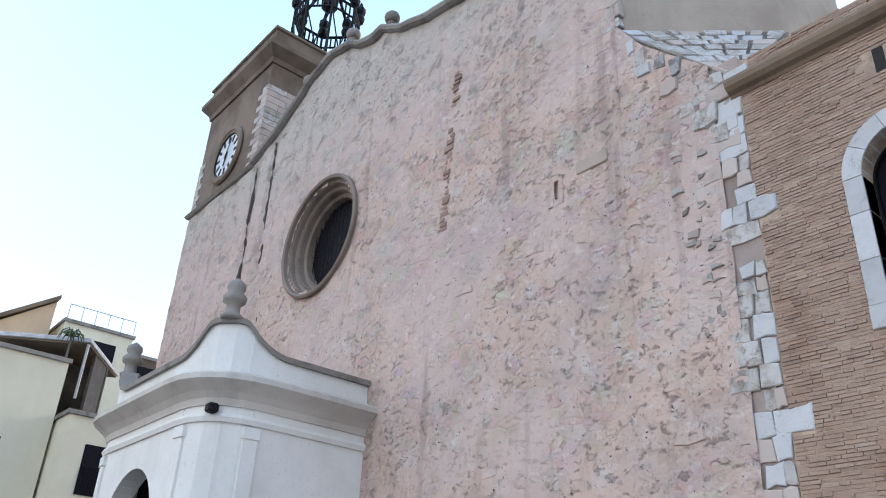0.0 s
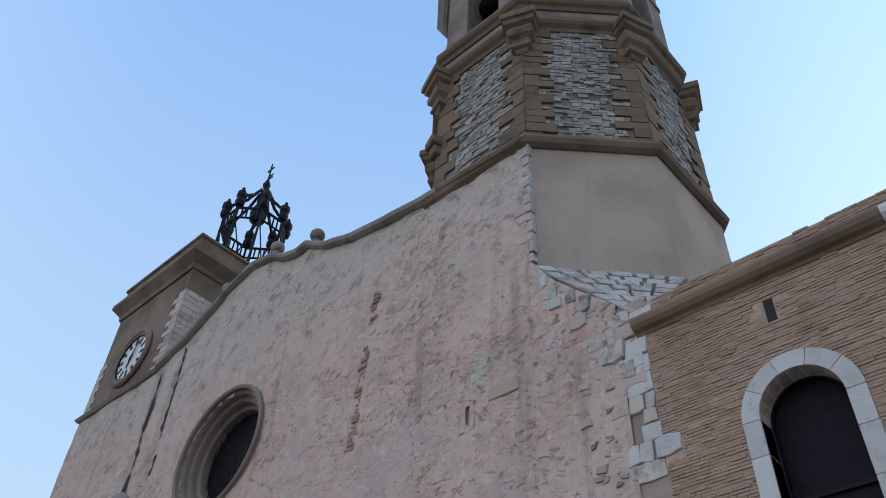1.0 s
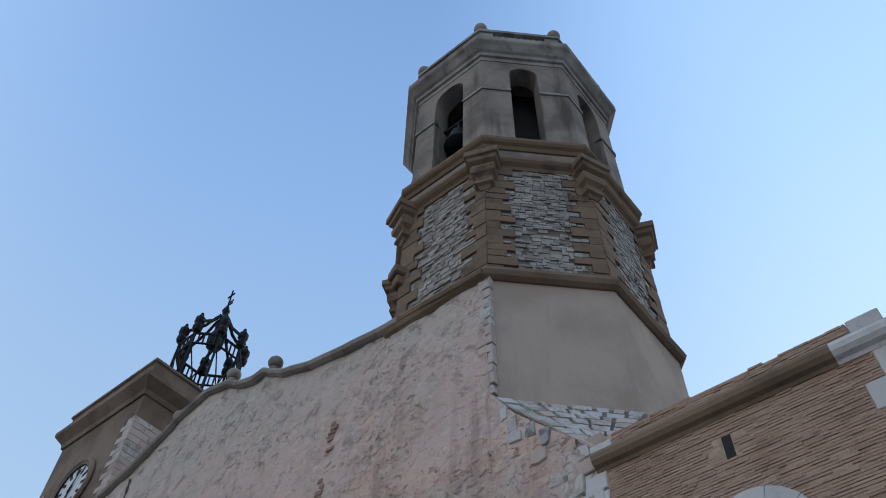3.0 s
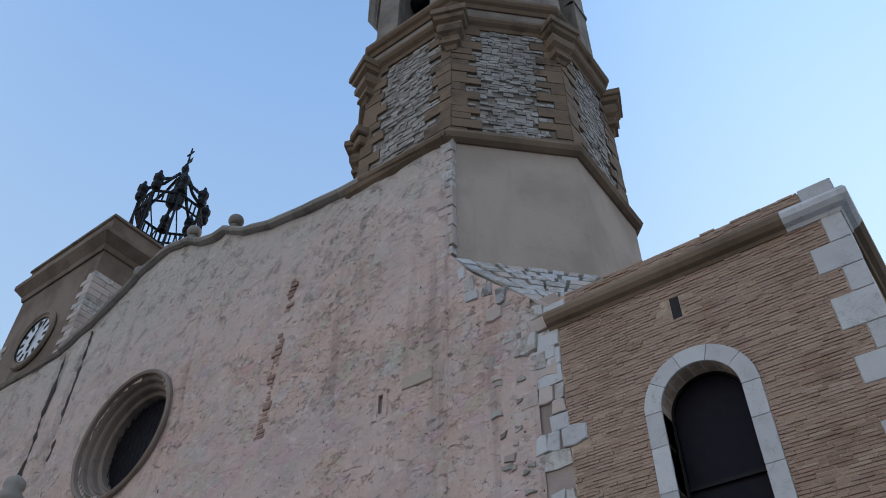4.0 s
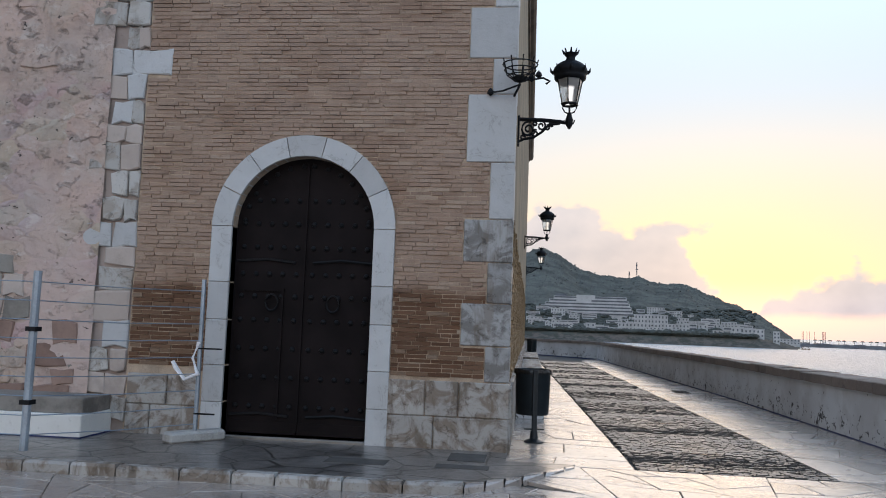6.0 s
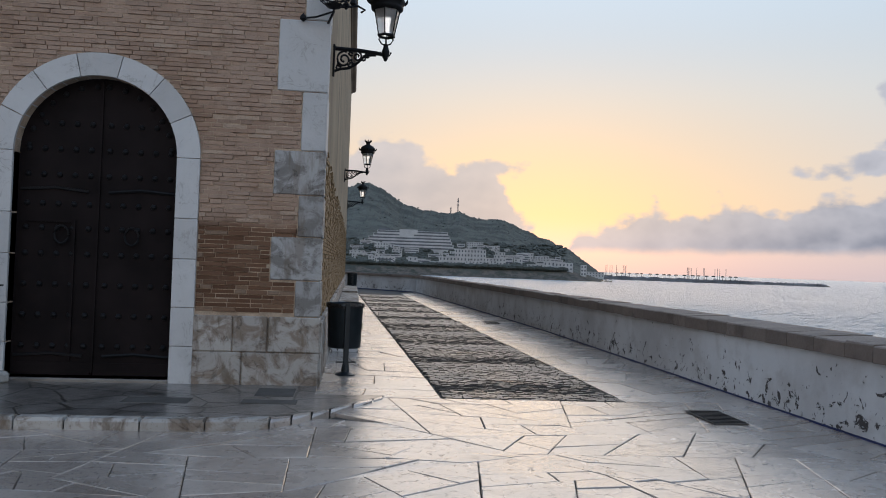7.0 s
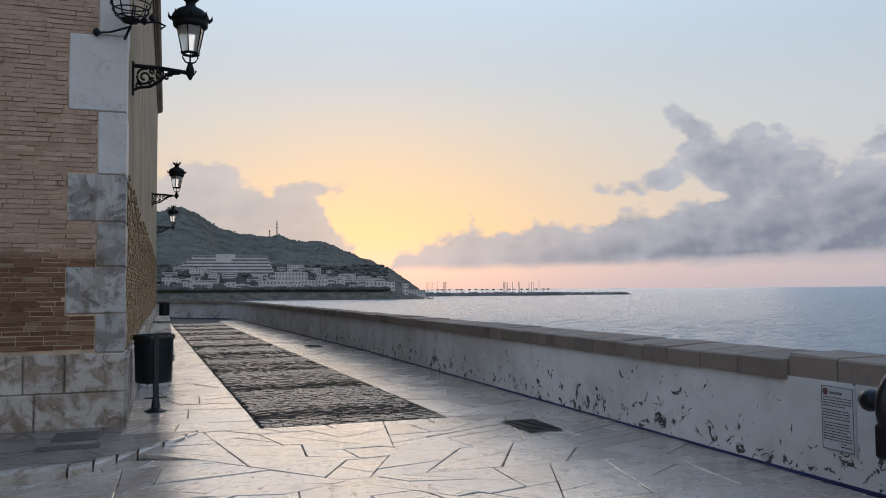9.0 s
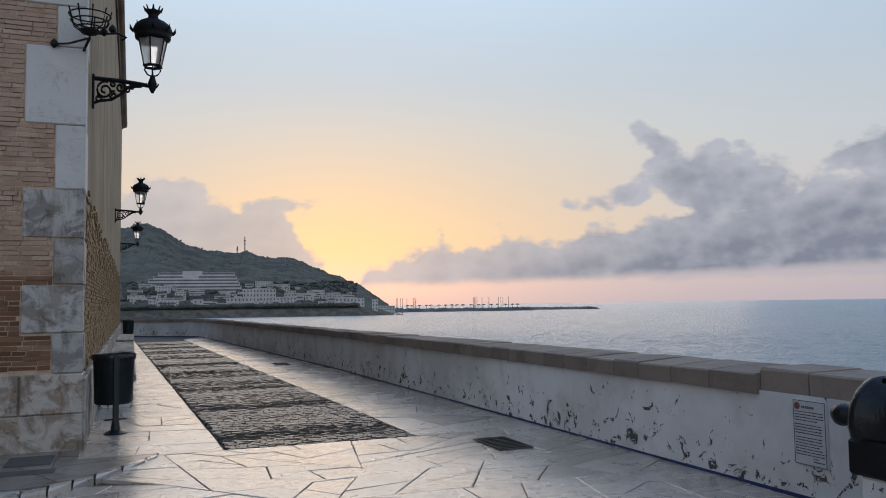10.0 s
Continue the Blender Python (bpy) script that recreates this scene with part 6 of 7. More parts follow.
# ---- parapet on the sea side ----
PARA = [(6.0, -14.0), (5.66, 5.0), (5.56, 9.0), (5.32, 22.5), (4.75, 33.5), (3.95, 46.9), (0.65, 50.8), (-2.5, 54.5)]


def para_at(s):
    """Point and direction at a length along the parapet's inner foot."""
    for a, b in zip(PARA, PARA[1:]):
        L = math.dist(a, b)
        if s <= L or b == PARA[-1]:
            d = ((b[0] - a[0]) / L, (b[1] - a[1]) / L)
            return (a[0] + d[0] * s, a[1] + d[1] * s), d
        s -= L


def make_parapet():
    thing = empty("parapet_wall", (5.5, 15, 0))
    tagged(thing, "low whitewashed sea wall with peeling paint and stone coping", "parapet", kind="structure")
    off = -thing.location
    o = part("whitewashed_wall", sweep([(-0.62, -3.0), (0.0, -0.3), (0.0, 0.82), (-0.62, 0.82)], PARA[::-1]), PARAPETWASH, thing)
    o.location = off
    o = part("blue_skirting", sweep([(0.0, -0.1), (0.006, -0.1), (0.006, 0.022), (0.0, 0.022)], PARA[::-1]), BLUELINE, thing, "faded blue painted line at the foot")
    o.location = off
    total = sum(math.dist(a, b) for a, b in zip(PARA, PARA[1:]))
    rng = random.Random(14)
    s = 8.0
    while s < total - 0.5:
        L = rng.uniform(0.42, 0.72)
        (ax, ay), d = para_at(s + 0.006)
        (bx, by), d2 = para_at(s + L - 0.006)
        nx, ny = d[1], -d[0]  # to the sea
        lift = rng.uniform(-0.008, 0.012)
        near = ay < 7.35
        top = 0.985 - 0.05 * smooth01((ay - 9) / 16)
        prof = ((-0.05, 0.79), (-0.05, 0.79 + 0.15 + lift), (-0.035, 0.80 + 0.155 + lift), (0.42, top + lift), (0.66, top - 0.005 + lift), (0.66, 0.79)) if not near else ((0.01, 0.80), (0.01, 0.985 + lift), (0.03, 1.0 + lift), (0.60, 1.005 + lift), (0.64, 0.99 + lift), (0.64, 0.80))
        rag = [rng.uniform(-0.008, 0.008) for _ in prof]
        r0 = [(ax + nx * o_ + 0.0, ay + ny * o_, z) for (o_, z), g in zip(prof, rag)]
        r1 = [(bx + nx * o_, by + ny * o_, z + g) for (o_, z), g in zip(prof, rag)]
        ob = part("coping_stone", loft([r0, r1]), PARAPET_TOP, thing)
        ob.location = off
        s += L
    return thing


make_parapet()


def make_plaque():
    thing = empty("plaque", (5.61, 7.29, 0.53))
    tagged(thing, "grey stone memorial plaque with engraved text on the sea wall", "plaque")
    part("slab", boxes((-0.035, 0.03, -0.165, 0.165, -0.26, 0.26), bevel=0.006), make_stone("plaque_stone", (0.47, 0.48, 0.50), (0.39, 0.395, 0.41), stain=0.12), thing)
    ink = plain("worn_dark_lettering", (0.07, 0.065, 0.065), 0.8)
    part("border", boxes((-0.038, -0.03, -0.16, 0.16, 0.249, 0.254), (-0.038, -0.03, -0.16, 0.16, -0.254, -0.249), (-0.038, -0.03, -0.16, -0.156, -0.25, 0.25), (-0.038, -0.03, 0.156, 0.16, -0.25, 0.25)), ink, thing)
    part("crest", turned([(0.001, 0.0), (0.028, 0.001), (0.03, 0.008), (0.001, 0.01)], (0, 0, 0), 7), plain("dull_red_paint", (0.13, 0.06, 0.05), 0.7), thing, "dull red painted crest").matrix_local = pose(-0.032, 0.118, 0.208, 0, -90, 0)
    rng = random.Random(31)
    part("heading_bar", boxes(*[(-0.038, -0.03, 0.062 - 0.0185 * k, 0.074 - 0.0185 * k, 0.192, 0.212) for k in range(7)]), ink, thing)
    z = 0.160
    row = 0
    while z > -0.225:
        y, words = (0.145 if z > -0.185 else -0.03), []
        end = -0.14 + rng.uniform(0, 0.05) * (row % 4 == 3)
        while y > end + 0.02:
            w = rng.uniform(0.014, 0.045)
            words.append((-0.038, -0.03, max(y - w, end), y, z, z + rng.uniform(0.006, 0.009)))
            y -= w + 0.007
        part("text_bar", boxes(*words), ink, thing)
        row += 1
        z -= 0.034 if row in (4, 8) else 0.0225


make_plaque()


CANNONPAINT = plain("glossy_black_cannon_paint", (0.006, 0.006, 0.007), 0.24, 0.0, 14, 0.3, bump=0.02, spec=0.3)


def make_cannon():
    """Old iron cannon that points out to sea through the wall, on a dark block."""
    thing = empty("cannon", (5.30, 6.42, 0.77))
    thing.scale = (0.9, 0.9, 0.9)
    tagged(thing, "black painted old iron cannon on a dark block", "cannon")
    prof = [(0.001, -0.40), (0.05, -0.385), (0.085, -0.34), (0.092, -0.30), (0.075, -0.24), (0.05, -0.20), (0.055, -0.10), (0.20, -0.04), (0.31, 0.0), (0.335, 0.03), (0.335, 0.09), (0.30, 0.11), (0.28, 0.5), (0.29, 0.52), (0.29, 0.58), (0.26, 0.6), (0.20, 1.6), (0.24, 1.75), (0.24, 1.85), (0.10, 1.86)]
    part("barrel", turned(prof, n=36), CANNONPAINT, thing, "cast barrel with knob and rings", True).matrix_local = pose(0, 0, 0, 90, 0, 2)
    part("touch_hole_pad", boxes((-0.05, 0.05, -0.2, -0.1, 0.28, 0.335), bevel=0.012), CANNONPAINT, thing)
    part("vent_boss", turned([(0.045, 0.0), (0.05, 0.02), (0.03, 0.05), (0.02, 0.05)], n=12), CANNONPAINT, thing).matrix_local = pose(-0.13, -0.005, 0.16, 90, 0, 0)
    part("carriage_block", boxes((-0.3, 0.3, -1.5, 0.02, -0.38, -0.12), bevel=0.02), IRON, thing, "dark carriage block")
    part("stand", boxes((-0.27, 0.29, -1.4, -0.06, -0.80, -0.38), bevel=0.02), PARAPETWASH, thing)


make_cannon()


# ---- street lamps on brackets ----
def make_lamp():
    thing = empty("wall_lamp", (0, 0, 0))
    tagged(thing, "black cast-iron wall lantern on a scrolled bracket", "street lamp", "lamps along the church wall")
    # bracket
    part("wall_plate", boxes((0.0, 0.04, -0.05, 0.05, -0.42, 0.10), bevel=0.01), IRON, thing)
    part("arm", tube([(0.02, 0, 0.04), (0.45, 0, 0.03), (0.80, 0, 0.0), (0.92, 0, -0.02), (0.95, 0, 0.10)], 0.034), IRON, thing)
    part("lower_brace", tube([(0.03, 0, -0.34), (0.12, 0, -0.30), (0.30, 0, -0.27), (0.46, 0, -0.17), (0.58, 0, -0.05), (0.78, 0, -0.03)], 0.024, 5), IRON, thing)
    for cx, cz, r0, turns, flip in ((0.20, -0.13, 0.14, 1.6, 1), (0.44, -0.07, 0.085, 1.4, -1), (0.63, -0.045, 0.05, 1.2, 1), (0.10, -0.26, 0.06, 1.3, -1), (0.33, -0.20, 0.07, 1.4, 1), (0.55, -0.10, 0.045, 1.2, -1), (0.33, -0.03, 0.05, 1.2, 1)):
        pts = [(cx + flip * r0 * (1 - 0.75 * t) * math.cos(turns * 2 * math.pi * t + 1.2), 0, cz + r0 * (1 - 0.75 * t) * math.sin(turns * 2 * math.pi * t + 1.2)) for t in np.linspace(0, 1, 22)]
        part("scroll", tube(pts, 0.019, 5), IRON, thing)
    for s in (-1, 1):
        part("leaf_curl", tube([(0.95, 0, 0.02), (0.95 + s * 0.07, 0, -0.03), (0.95 + s * 0.1, 0, 0.03)], 0.016, 5), IRON, thing)
    part("boss", turned([(0.02, -0.12), (0.06, -0.05), (0.075, 0.03), (0.05, 0.10), (0.035, 0.16)], (0.95, 0, 0), 10), IRON, thing)
    # fork under the lantern
    for s in (-1, 1):
        part("fork", tube([(0.95, 0, 0.12), (0.95 + s * 0.10, 0, 0.16), (0.95 + s * 0.16, 0, 0.26), (0.95 + s * 0.12, 0, 0.33)], 0.018, 5), IRON, thing)
        part("fork", tube([(0.95, 0, 0.12), (0.95, s * 0.10, 0.16), (0.95, s * 0.16, 0.26), (0.95, s * 0.12, 0.33)], 0.018, 5), IRON, thing)
    n = 6
    ring = lambda r, z: [(0.95 + r * math.cos(2 * math.pi * k / n + 0.3), r * math.sin(2 * math.pi * k / n + 0.3), z) for k in range(n)]
    part("bottom_ring", loft([ring(0.19, 0.31), ring(0.21, 0.33), ring(0.20, 0.36), ring(0.15, 0.36), ring(0.15, 0.31)], caps=False), IRON, thing)
    g = part("glass", loft([ring(0.175, 0.36), ring(0.29, 0.92)], caps=False), LANTERN, thing, "milky lantern panes")
    for k in range(n):
        a, b = ring(0.18, 0.35)[k], ring(0.30, 0.93)[k]
        part("rib", tube([a, b], 0.013, 4), IRON, thing)
    part("hood", turned([(0.29, 0.89), (0.35, 0.91), (0.36, 0.97), (0.345, 1.0), (0.385, 1.04), (0.39, 1.10), (0.365, 1.17), (0.29, 1.25), (0.19, 1.31), (0.12, 1.34), (0.10, 1.39), (0.10, 1.43), (0.15, 1.49), (0.16, 1.51), (0.12, 1.515)], (0.95, 0, 0), 20), IRON, thing, "domed lantern hood", True)
    for k in range(8):
        a = 2 * math.pi * k / 8
        part("hood_leaf", tube([(0.95 + 0.37 * math.cos(a), 0.37 * math.sin(a), 1.05), (0.95 + 0.43 * math.cos(a), 0.43 * math.sin(a), 1.10), (0.95 + 0.45 * math.cos(a), 0.45 * math.sin(a), 1.19)], [0.04, 0.03, 0.005], 4), IRON, thing)
        part("crown_point", tube([(0.95 + 0.14 * math.cos(a), 0.14 * math.sin(a), 1.50), (0.95 + 0.19 * math.cos(a), 0.19 * math.sin(a), 1.60)], [0.03, 0.012], 4), IRON, thing)
    part("inner_reflector", turned([(0.20, 0.80), (0.255, 0.90), (0.24, 0.905), (0.02, 0.90)], (0.95, 0, 0), 16), FARWHITE, thing, "white lamp reflector", True)
    shrink = Matrix.Translation((0.77, 0, 0.11)) @ Matrix.Scale(0.67, 4) @ Matrix.Translation((-0.95, 0, -0.10))
    for ob in thing.children:
        if ob.name.split(".")[0] in ("fork", "bottom_ring", "glass", "rib", "hood", "hood_leaf", "crown_point", "inner_reflector"):
            ob.data.transform(shrink)
        else:
            ob.data.transform(Matrix.Diagonal((0.81, 0.9, 0.9, 1)))
    return thing


lamp = make_lamp()
lamp.matrix_world = pose(0.0, 14.0, 4.68)
for ly in (29.9, 44.2):
    copy_thing(lamp, pose(0.0, ly, 4.68))


def make_basket():
    """Old iron fire basket on the corner."""
    thing = empty("fire_basket", (-0.02, FRONT - 0.02, 4.74))
    thing.scale = (0.74, 0.74, 0.62)
    tagged(thing, "rusted black wrought-iron fire basket fixed to the wall corner", "iron basket")
    cx, cy = 0.10, -0.36
    for r, z in ((0.30, 0.32), (0.27, 0.20), (0.20, 0.08)):
        part("hoop", tube([(cx + r * math.cos(t), cy + r * math.sin(t), z) for t in np.linspace(0, 2 * math.pi, 19)], 0.014, 5), IRON, thing)
    for k in range(9):
        a = 2 * math.pi * k / 9
        part("rib", tube([(cx + 0.10 * math.cos(a), cy + 0.10 * math.sin(a), 0.0), (cx + 0.24 * math.cos(a), cy + 0.24 * math.sin(a), 0.12), (cx + 0.31 * math.cos(a), cy + 0.31 * math.sin(a), 0.42)], 0.012, 4), IRON, thing)
    part("bottom", turned([(0.02, -0.06), (0.12, -0.02), (0.16, 0.03), (0.10, 0.05)], (cx, cy, 0), 10), IRON, thing)
    part("arm", tube([(0.0, 0.0, -0.22), (0.04, -0.2, -0.2), (cx, cy, -0.10), (cx, cy, 0.0)], 0.022, 5), IRON, thing)
    part("arm", tube([(cx, cy, 0.0), (0.3, -0.3, 0.02), (0.5, -0.2, 0.1), (0.62, -0.15, 0.05), (0.55, -0.12, 0.0)], 0.022, 5), IRON, thing)
    part("arm", tube([(cx, cy, -0.1), (-0.2, -0.2, -0.18), (-0.42, -0.05, -0.16)], 0.02, 5), IRON, thing)
    for p in ((-0.42, -0.05, -0.16), (0.30, -0.28, 0.06), (0.42, -0.2, 0.16)):
        part("leaf", turned([(0.005, -0.08), (0.06, -0.02), (0.05, 0.04), (0.005, 0.1)], p, 6), IRON, thing)


make_basket()


# ---- litter bins ----
def make_bin():
    thing = empty("litter_bin", (0, 0, 0))
    tagged(thing, "dark green metal litter bin on a post with liner bag", "litter bin", "bins along the wall")
    tub = part("tub", loft([[(r * math.cos(2 * math.pi * k / 24), 0.02 + r * 0.9 * math.sin(2 * math.pi * k / 24), z) for k in range(24)] for r, z in ((0.22, 0.36), (0.235, 0.38), (0.255, 0.98), (0.262, 1.0), (0.25, 1.0), (0.235, 0.5))], caps=True), BINPAINT, thing, smooth=True)
    bag = []
    rng = random.Random(2)
    for r, z in ((0.24, 0.96), (0.272, 1.0), (0.276, 0.965), (0.268, 0.93)):
        bag.append([((r + rng.uniform(-0.004, 0.006)) * math.cos(2 * math.pi * k / 24), 0.02 + (r + rng.uniform(-0.004, 0.006)) * 0.9 * math.sin(2 * math.pi * k / 24), z + rng.uniform(-0.012, 0.012)) for k in range(24)])
    part("liner_bag", loft(bag, caps=False), plain("black_bag_plastic", (0.01, 0.01, 0.011), 0.3), thing, "black liner folded over the rim")
    part("post", boxes((-0.035, 0.035, -0.24, -0.17, 0.06, 1.0), bevel=0.006), BINPAINT, thing)
    part("foot", turned([(0.14, 0.0), (0.14, 0.015), (0.06, 0.05), (0.045, 0.16)], (0, -0.2, 0), 14), BINPAINT, thing)
    part("foot_bar", boxes((-0.14, 0.14, -0.22, -0.18, 0.17, 0.19)), BINPAINT, thing)
    return thing


first_bin = make_bin()
first_bin.matrix_world = pose(0.33, 13.72, 0.0, 0, 0, 8)
copy_thing(first_bin, pose(0.40, 43.2, 0.0, 0, 0, 4))


# ---- stone benches ----
def make_bench():
    thing = empty("stone_bench", (0, 0, 0))
    tagged(thing, "pale stone bench slab on a block base against the wall", "bench", "benches along the wall")
    part("seat_slab", boxes((0.06, 0.62, 0, 6.0, 0.40, 0.52), bevel=0.015), MARBLE, thing)
    part("base", boxes((0.06, 0.55, 0.05, 5.95, -0.02, 0.40)), PARAPETWASH, thing)
    return thing


bench = make_bench()
bench.matrix_world = pose(0, 16.4, 0)
copy_thing(bench, pose(0, 23.8, 0))
copy_thing(bench, pose(0, 31.5, 0))


# ---- works fence before the church ----
def make_fence():
    thing = empty("mesh_fence", (-5.2, 10.6, 0))
    tagged(thing, "temporary galvanised mesh fence panel on concrete feet", "fence")
    a, b = Vector((-5.2, 10.45, 0)), Vector((-3.92, 12.0, 0))
    o = -thing.location
    for p, top in ((a, 2.02), (b, 2.05)):
        ob = part("post", tube([p + Vector((0, 0, 0.05)), p + Vector((0, 0, top))], 0.045 if p is a else 0.03, 8), GALV, thing)
        ob.location = o
    for k in range(9):
        z = 0.22 + k * 0.21
        mid = a.lerp(b, 0.5)
        ob = part("wire", tube([a + Vector((0, 0, z)), mid + Vector((0, 0, z - 0.015)), b + Vector((0, 0, z))], 0.006, 4), GALV, thing)
        ob.location = o
    left = Vector((-8.6, 10.35, 0))
    for k in range(9):
        z = 0.22 + k * 0.21
        ob = part("wire", tube([left + Vector((0, 0, z)), a + Vector((0, 0, z))], 0.006, 4), GALV, thing)
        ob.location = o
    ob = part("post", tube([left, left + Vector((0, 0, 2.0))], 0.045, 8), GALV, thing)
    ob.location = o
    for z in (0.55, 1.35):
        ob = part("clamp", boxes((a.x - 0.06, a.x + 0.06, a.y - 0.06, a.y + 0.06, z, z + 0.05)), IRON, thing)
        ob.location = o
    ob = part("clamp", boxes((b.x - 0.02, b.x + 0.3, b.y - 0.03, b.y - 0.01, 1.16, 1.18), (b.x - 0.02, b.x + 0.25, b.y - 0.03, b.y - 0.01, 0.34, 0.36)), IRON, thing)
    ob.location = o
    rib = [b + Vector((0, -0.04, 1.25)), b + Vector((-0.06, -0.07, 1.05)), b + Vector((0.02, -0.08, 0.85)), b + Vector((-0.15, -0.08, 0.78)), b + Vector((-0.28, -0.06, 0.92)), b + Vector((-0.33, -0.06, 1.0))]
    ob = part("tied_ribbon", tube(rib, [0.03, 0.02, 0.035, 0.025, 0.03, 0.025], 5), plain("white_barrier_tape", (0.75, 0.73, 0.73), 0.5), thing, "white barrier tape knotted on the post")
    ob.location = o
    for k, p in enumerate((b, a, left)):
        if k == 1:
            continue
        foot = boxes((p.x - 0.38, p.x + 0.38, p.y - 0.12, p.y + 0.12, 0.0, 0.14), bevel=0.03)
        ob = part("concrete_foot", placed(foot, Matrix.Translation(p) @ Matrix.Rotation(radians(50), 4, "Z") @ Matrix.Translation(-p)), CONCRETE, thing)
        ob.location = o


make_fence()


def make_white_step():
    thing = empty("white_ledge", (-8, 12, 0))
    tagged(thing, "low whitewashed ledge with stone top along the pink wall", "ledge")
    part("wash_face", boxes((-5.5, 2.75, -0.35, 0.4, -0.05, 0.30), bevel=0.012), WHITEWASH, thing)
    part("top_slab", boxes((-5.5, 2.72, -0.28, 0.4, 0.30, 0.50), bevel=0.012), COPING, thing)
    part("blue_line", boxes((-5.5, 2.755, -0.356, 0.4, -0.05, 0.03)), BLUELINE, thing)


make_white_step()


# ---- houses beyond the church ----
def make_house(name, x, y, w, d, h, mat, label, z0=-1.0, turn=0.0, windows=()):
    thing = empty(name, (x, y, z0))
    tagged(thing, label, "house")
    part("wall", boxes((-w / 2, w / 2, -d / 2, d / 2, 0, h - z0)), mat, thing)
    part("roof_edge", boxes((-w / 2 - 0.12, w / 2 + 0.12, -d / 2 - 0.12, d / 2 + 0.12, h - z0, h - z0 + 0.22)), COPING, thing)
    for wx, wz, ww, wh in windows:
        win = part("window", boxes((w / 2 - 0.05, w / 2 + 0.02, wx, wx + ww, wz - z0, wz + wh - z0)), GLASSDARK, thing)
        part("rail", boxes((w / 2 + 0.02, w / 2 + 0.06, wx, wx + ww, wz - z0, wz + 0.06 - z0)), IRON, win)
        k = 0
        while k * 0.16 < ww:
            part("rail_bar", boxes((w / 2 + 0.03, w / 2 + 0.06, wx + k * 0.16, wx + k * 0.16 + 0.03, wz - z0, wz + wh * 0.55 - z0)), IRON, win)
            k += 1
    thing.rotation_euler = (0, 0, radians(turn))
    return thing


make_house("town_house", -47.5, 8.0, 8, 8.7, 14.9, CREAM, "cream rendered house with barred windows", windows=((1.2, 8.6, 1.0, 2.0), (-2.5, 5.0, 1.2, 2.0)))
make_house("town_house", -44.5, 15.5, 6, 6.0, 11.9, CREAM, "cream rendered low house wing", windows=((-1.9, 8.2, 1.3, 2.4), (0.0, 8.2, 1.3, 2.4), (1.8, 8.2, 0.9, 2.4)))
make_house("town_house", -58, 16.4, 7, 4.6, 20.9, CREAM, "cream modern house with roof terrace", windows=((-2.1, 18.3, 3.4, 1.8),))
make_house("town_house", -60, 20.6, 7, 3.4, 20.4, TAN, "dark brown house behind the church", windows=((-1.2, 18.4, 2.2, 1.4),))


def make_gabled_house():
    thing = empty("gabled_house", (-59.5, 11.9, -1.0))
    tagged(thing, "peach rendered house with a brown sloping tiled roof", "house")
    peach = make_plaster("peach_house_render", (0.66, 0.47, 0.30), (0.55, 0.38, 0.25), 0.5, 0.1)
    part("wall", boxes((-4, 4, -2.2, 1.6, 0, 20.6)), peach, thing)
    part("gable_wall", loft([[(x, -2.2, 20.6), (x, 1.6, 20.6), (x, 1.6, 23.4)] for x in (-4, 4)]), peach, thing)
    part("roof", loft([[(x, -2.7, 20.45), (x, 1.7, 23.55), (x, 1.7, 23.85), (x, -2.7, 20.75)] for x in (-4.3, 4.3)]), CORNICE, thing, "brown tiled roof")
    for y in (-1.4, 0.1):
        win = part("window", boxes((3.97, 4.03, y, y + 0.9, 18.6, 20.2)), GLASSDARK, thing)
        part("sill", boxes((4.0, 4.12, y - 0.05, y + 0.95, 18.5, 18.6)), COPING, win)


make_gabled_house()


def make_canopy():
    thing = empty("roof_canopy", (-47.94, 12.8, 14.95))
    tagged(thing, "flat grey terrace canopy on white posts", "canopy")
    part("canopy_slab", boxes((-3, 3, -3.2, 2.6, 1.5, 1.75), bevel=0.03), plain("canopy_metal", (0.50, 0.49, 0.47), 0.6), thing)
    part("soffit", boxes((-2.9, 2.9, -3.1, 2.5, 1.40, 1.5)), CORNICE, thing)
    for py in (-3.0, 2.4):
        part("post", boxes((2.8, 2.92, py, py + 0.12, -1.6, 1.42)), FARWHITE, thing)
    # added walls, dark brown to paint the shaded void under the canopy
    shade = plain("canopy_shade_brown", (0.07, 0.055, 0.045), 0.8)
    part("back_wall", boxes((-1.2, -1.0, -3.1, 2.5, -3.2, 1.42)), shade, thing, "dark terrace wall")
    part("end_wall", boxes((-1.0, 1.2, 2.3, 2.45, -3.2, 1.42)), shade, thing)
    thing.rotation_euler = (0, 0, radians(-34))


make_canopy()


def make_terrace_palm():
    thing = empty("potted_palm", (-43.9, 12.2, 15.1))
    tagged(thing, "small potted palm on the house terrace", "palm")
    part("stem", tube([(0, 0, 0), (0.03, 0, 0.7), (0, 0, 1.3)], [0.07, 0.05, 0.05], 6), FARROCK, thing)
    bm = bmesh.new()
    for k in range(14):
        a = 2 * math.pi * k / 14
        c, n = math.cos(a), math.sin(a)
        tube([(0, 0, 1.25), (0.25 * c, 0.25 * n, 1.6 + 0.1 * (k % 3)), (0.55 * c, 0.55 * n, 1.45 + 0.12 * (k % 2)), (0.7 * c, 0.7 * n, 1.1)], [0.02, 0.05, 0.04, 0.005], 4, bm)
    part("fronds", bm, plain("palm_frond_green", (0.06, 0.09, 0.035), 0.6), thing)


make_terrace_palm()


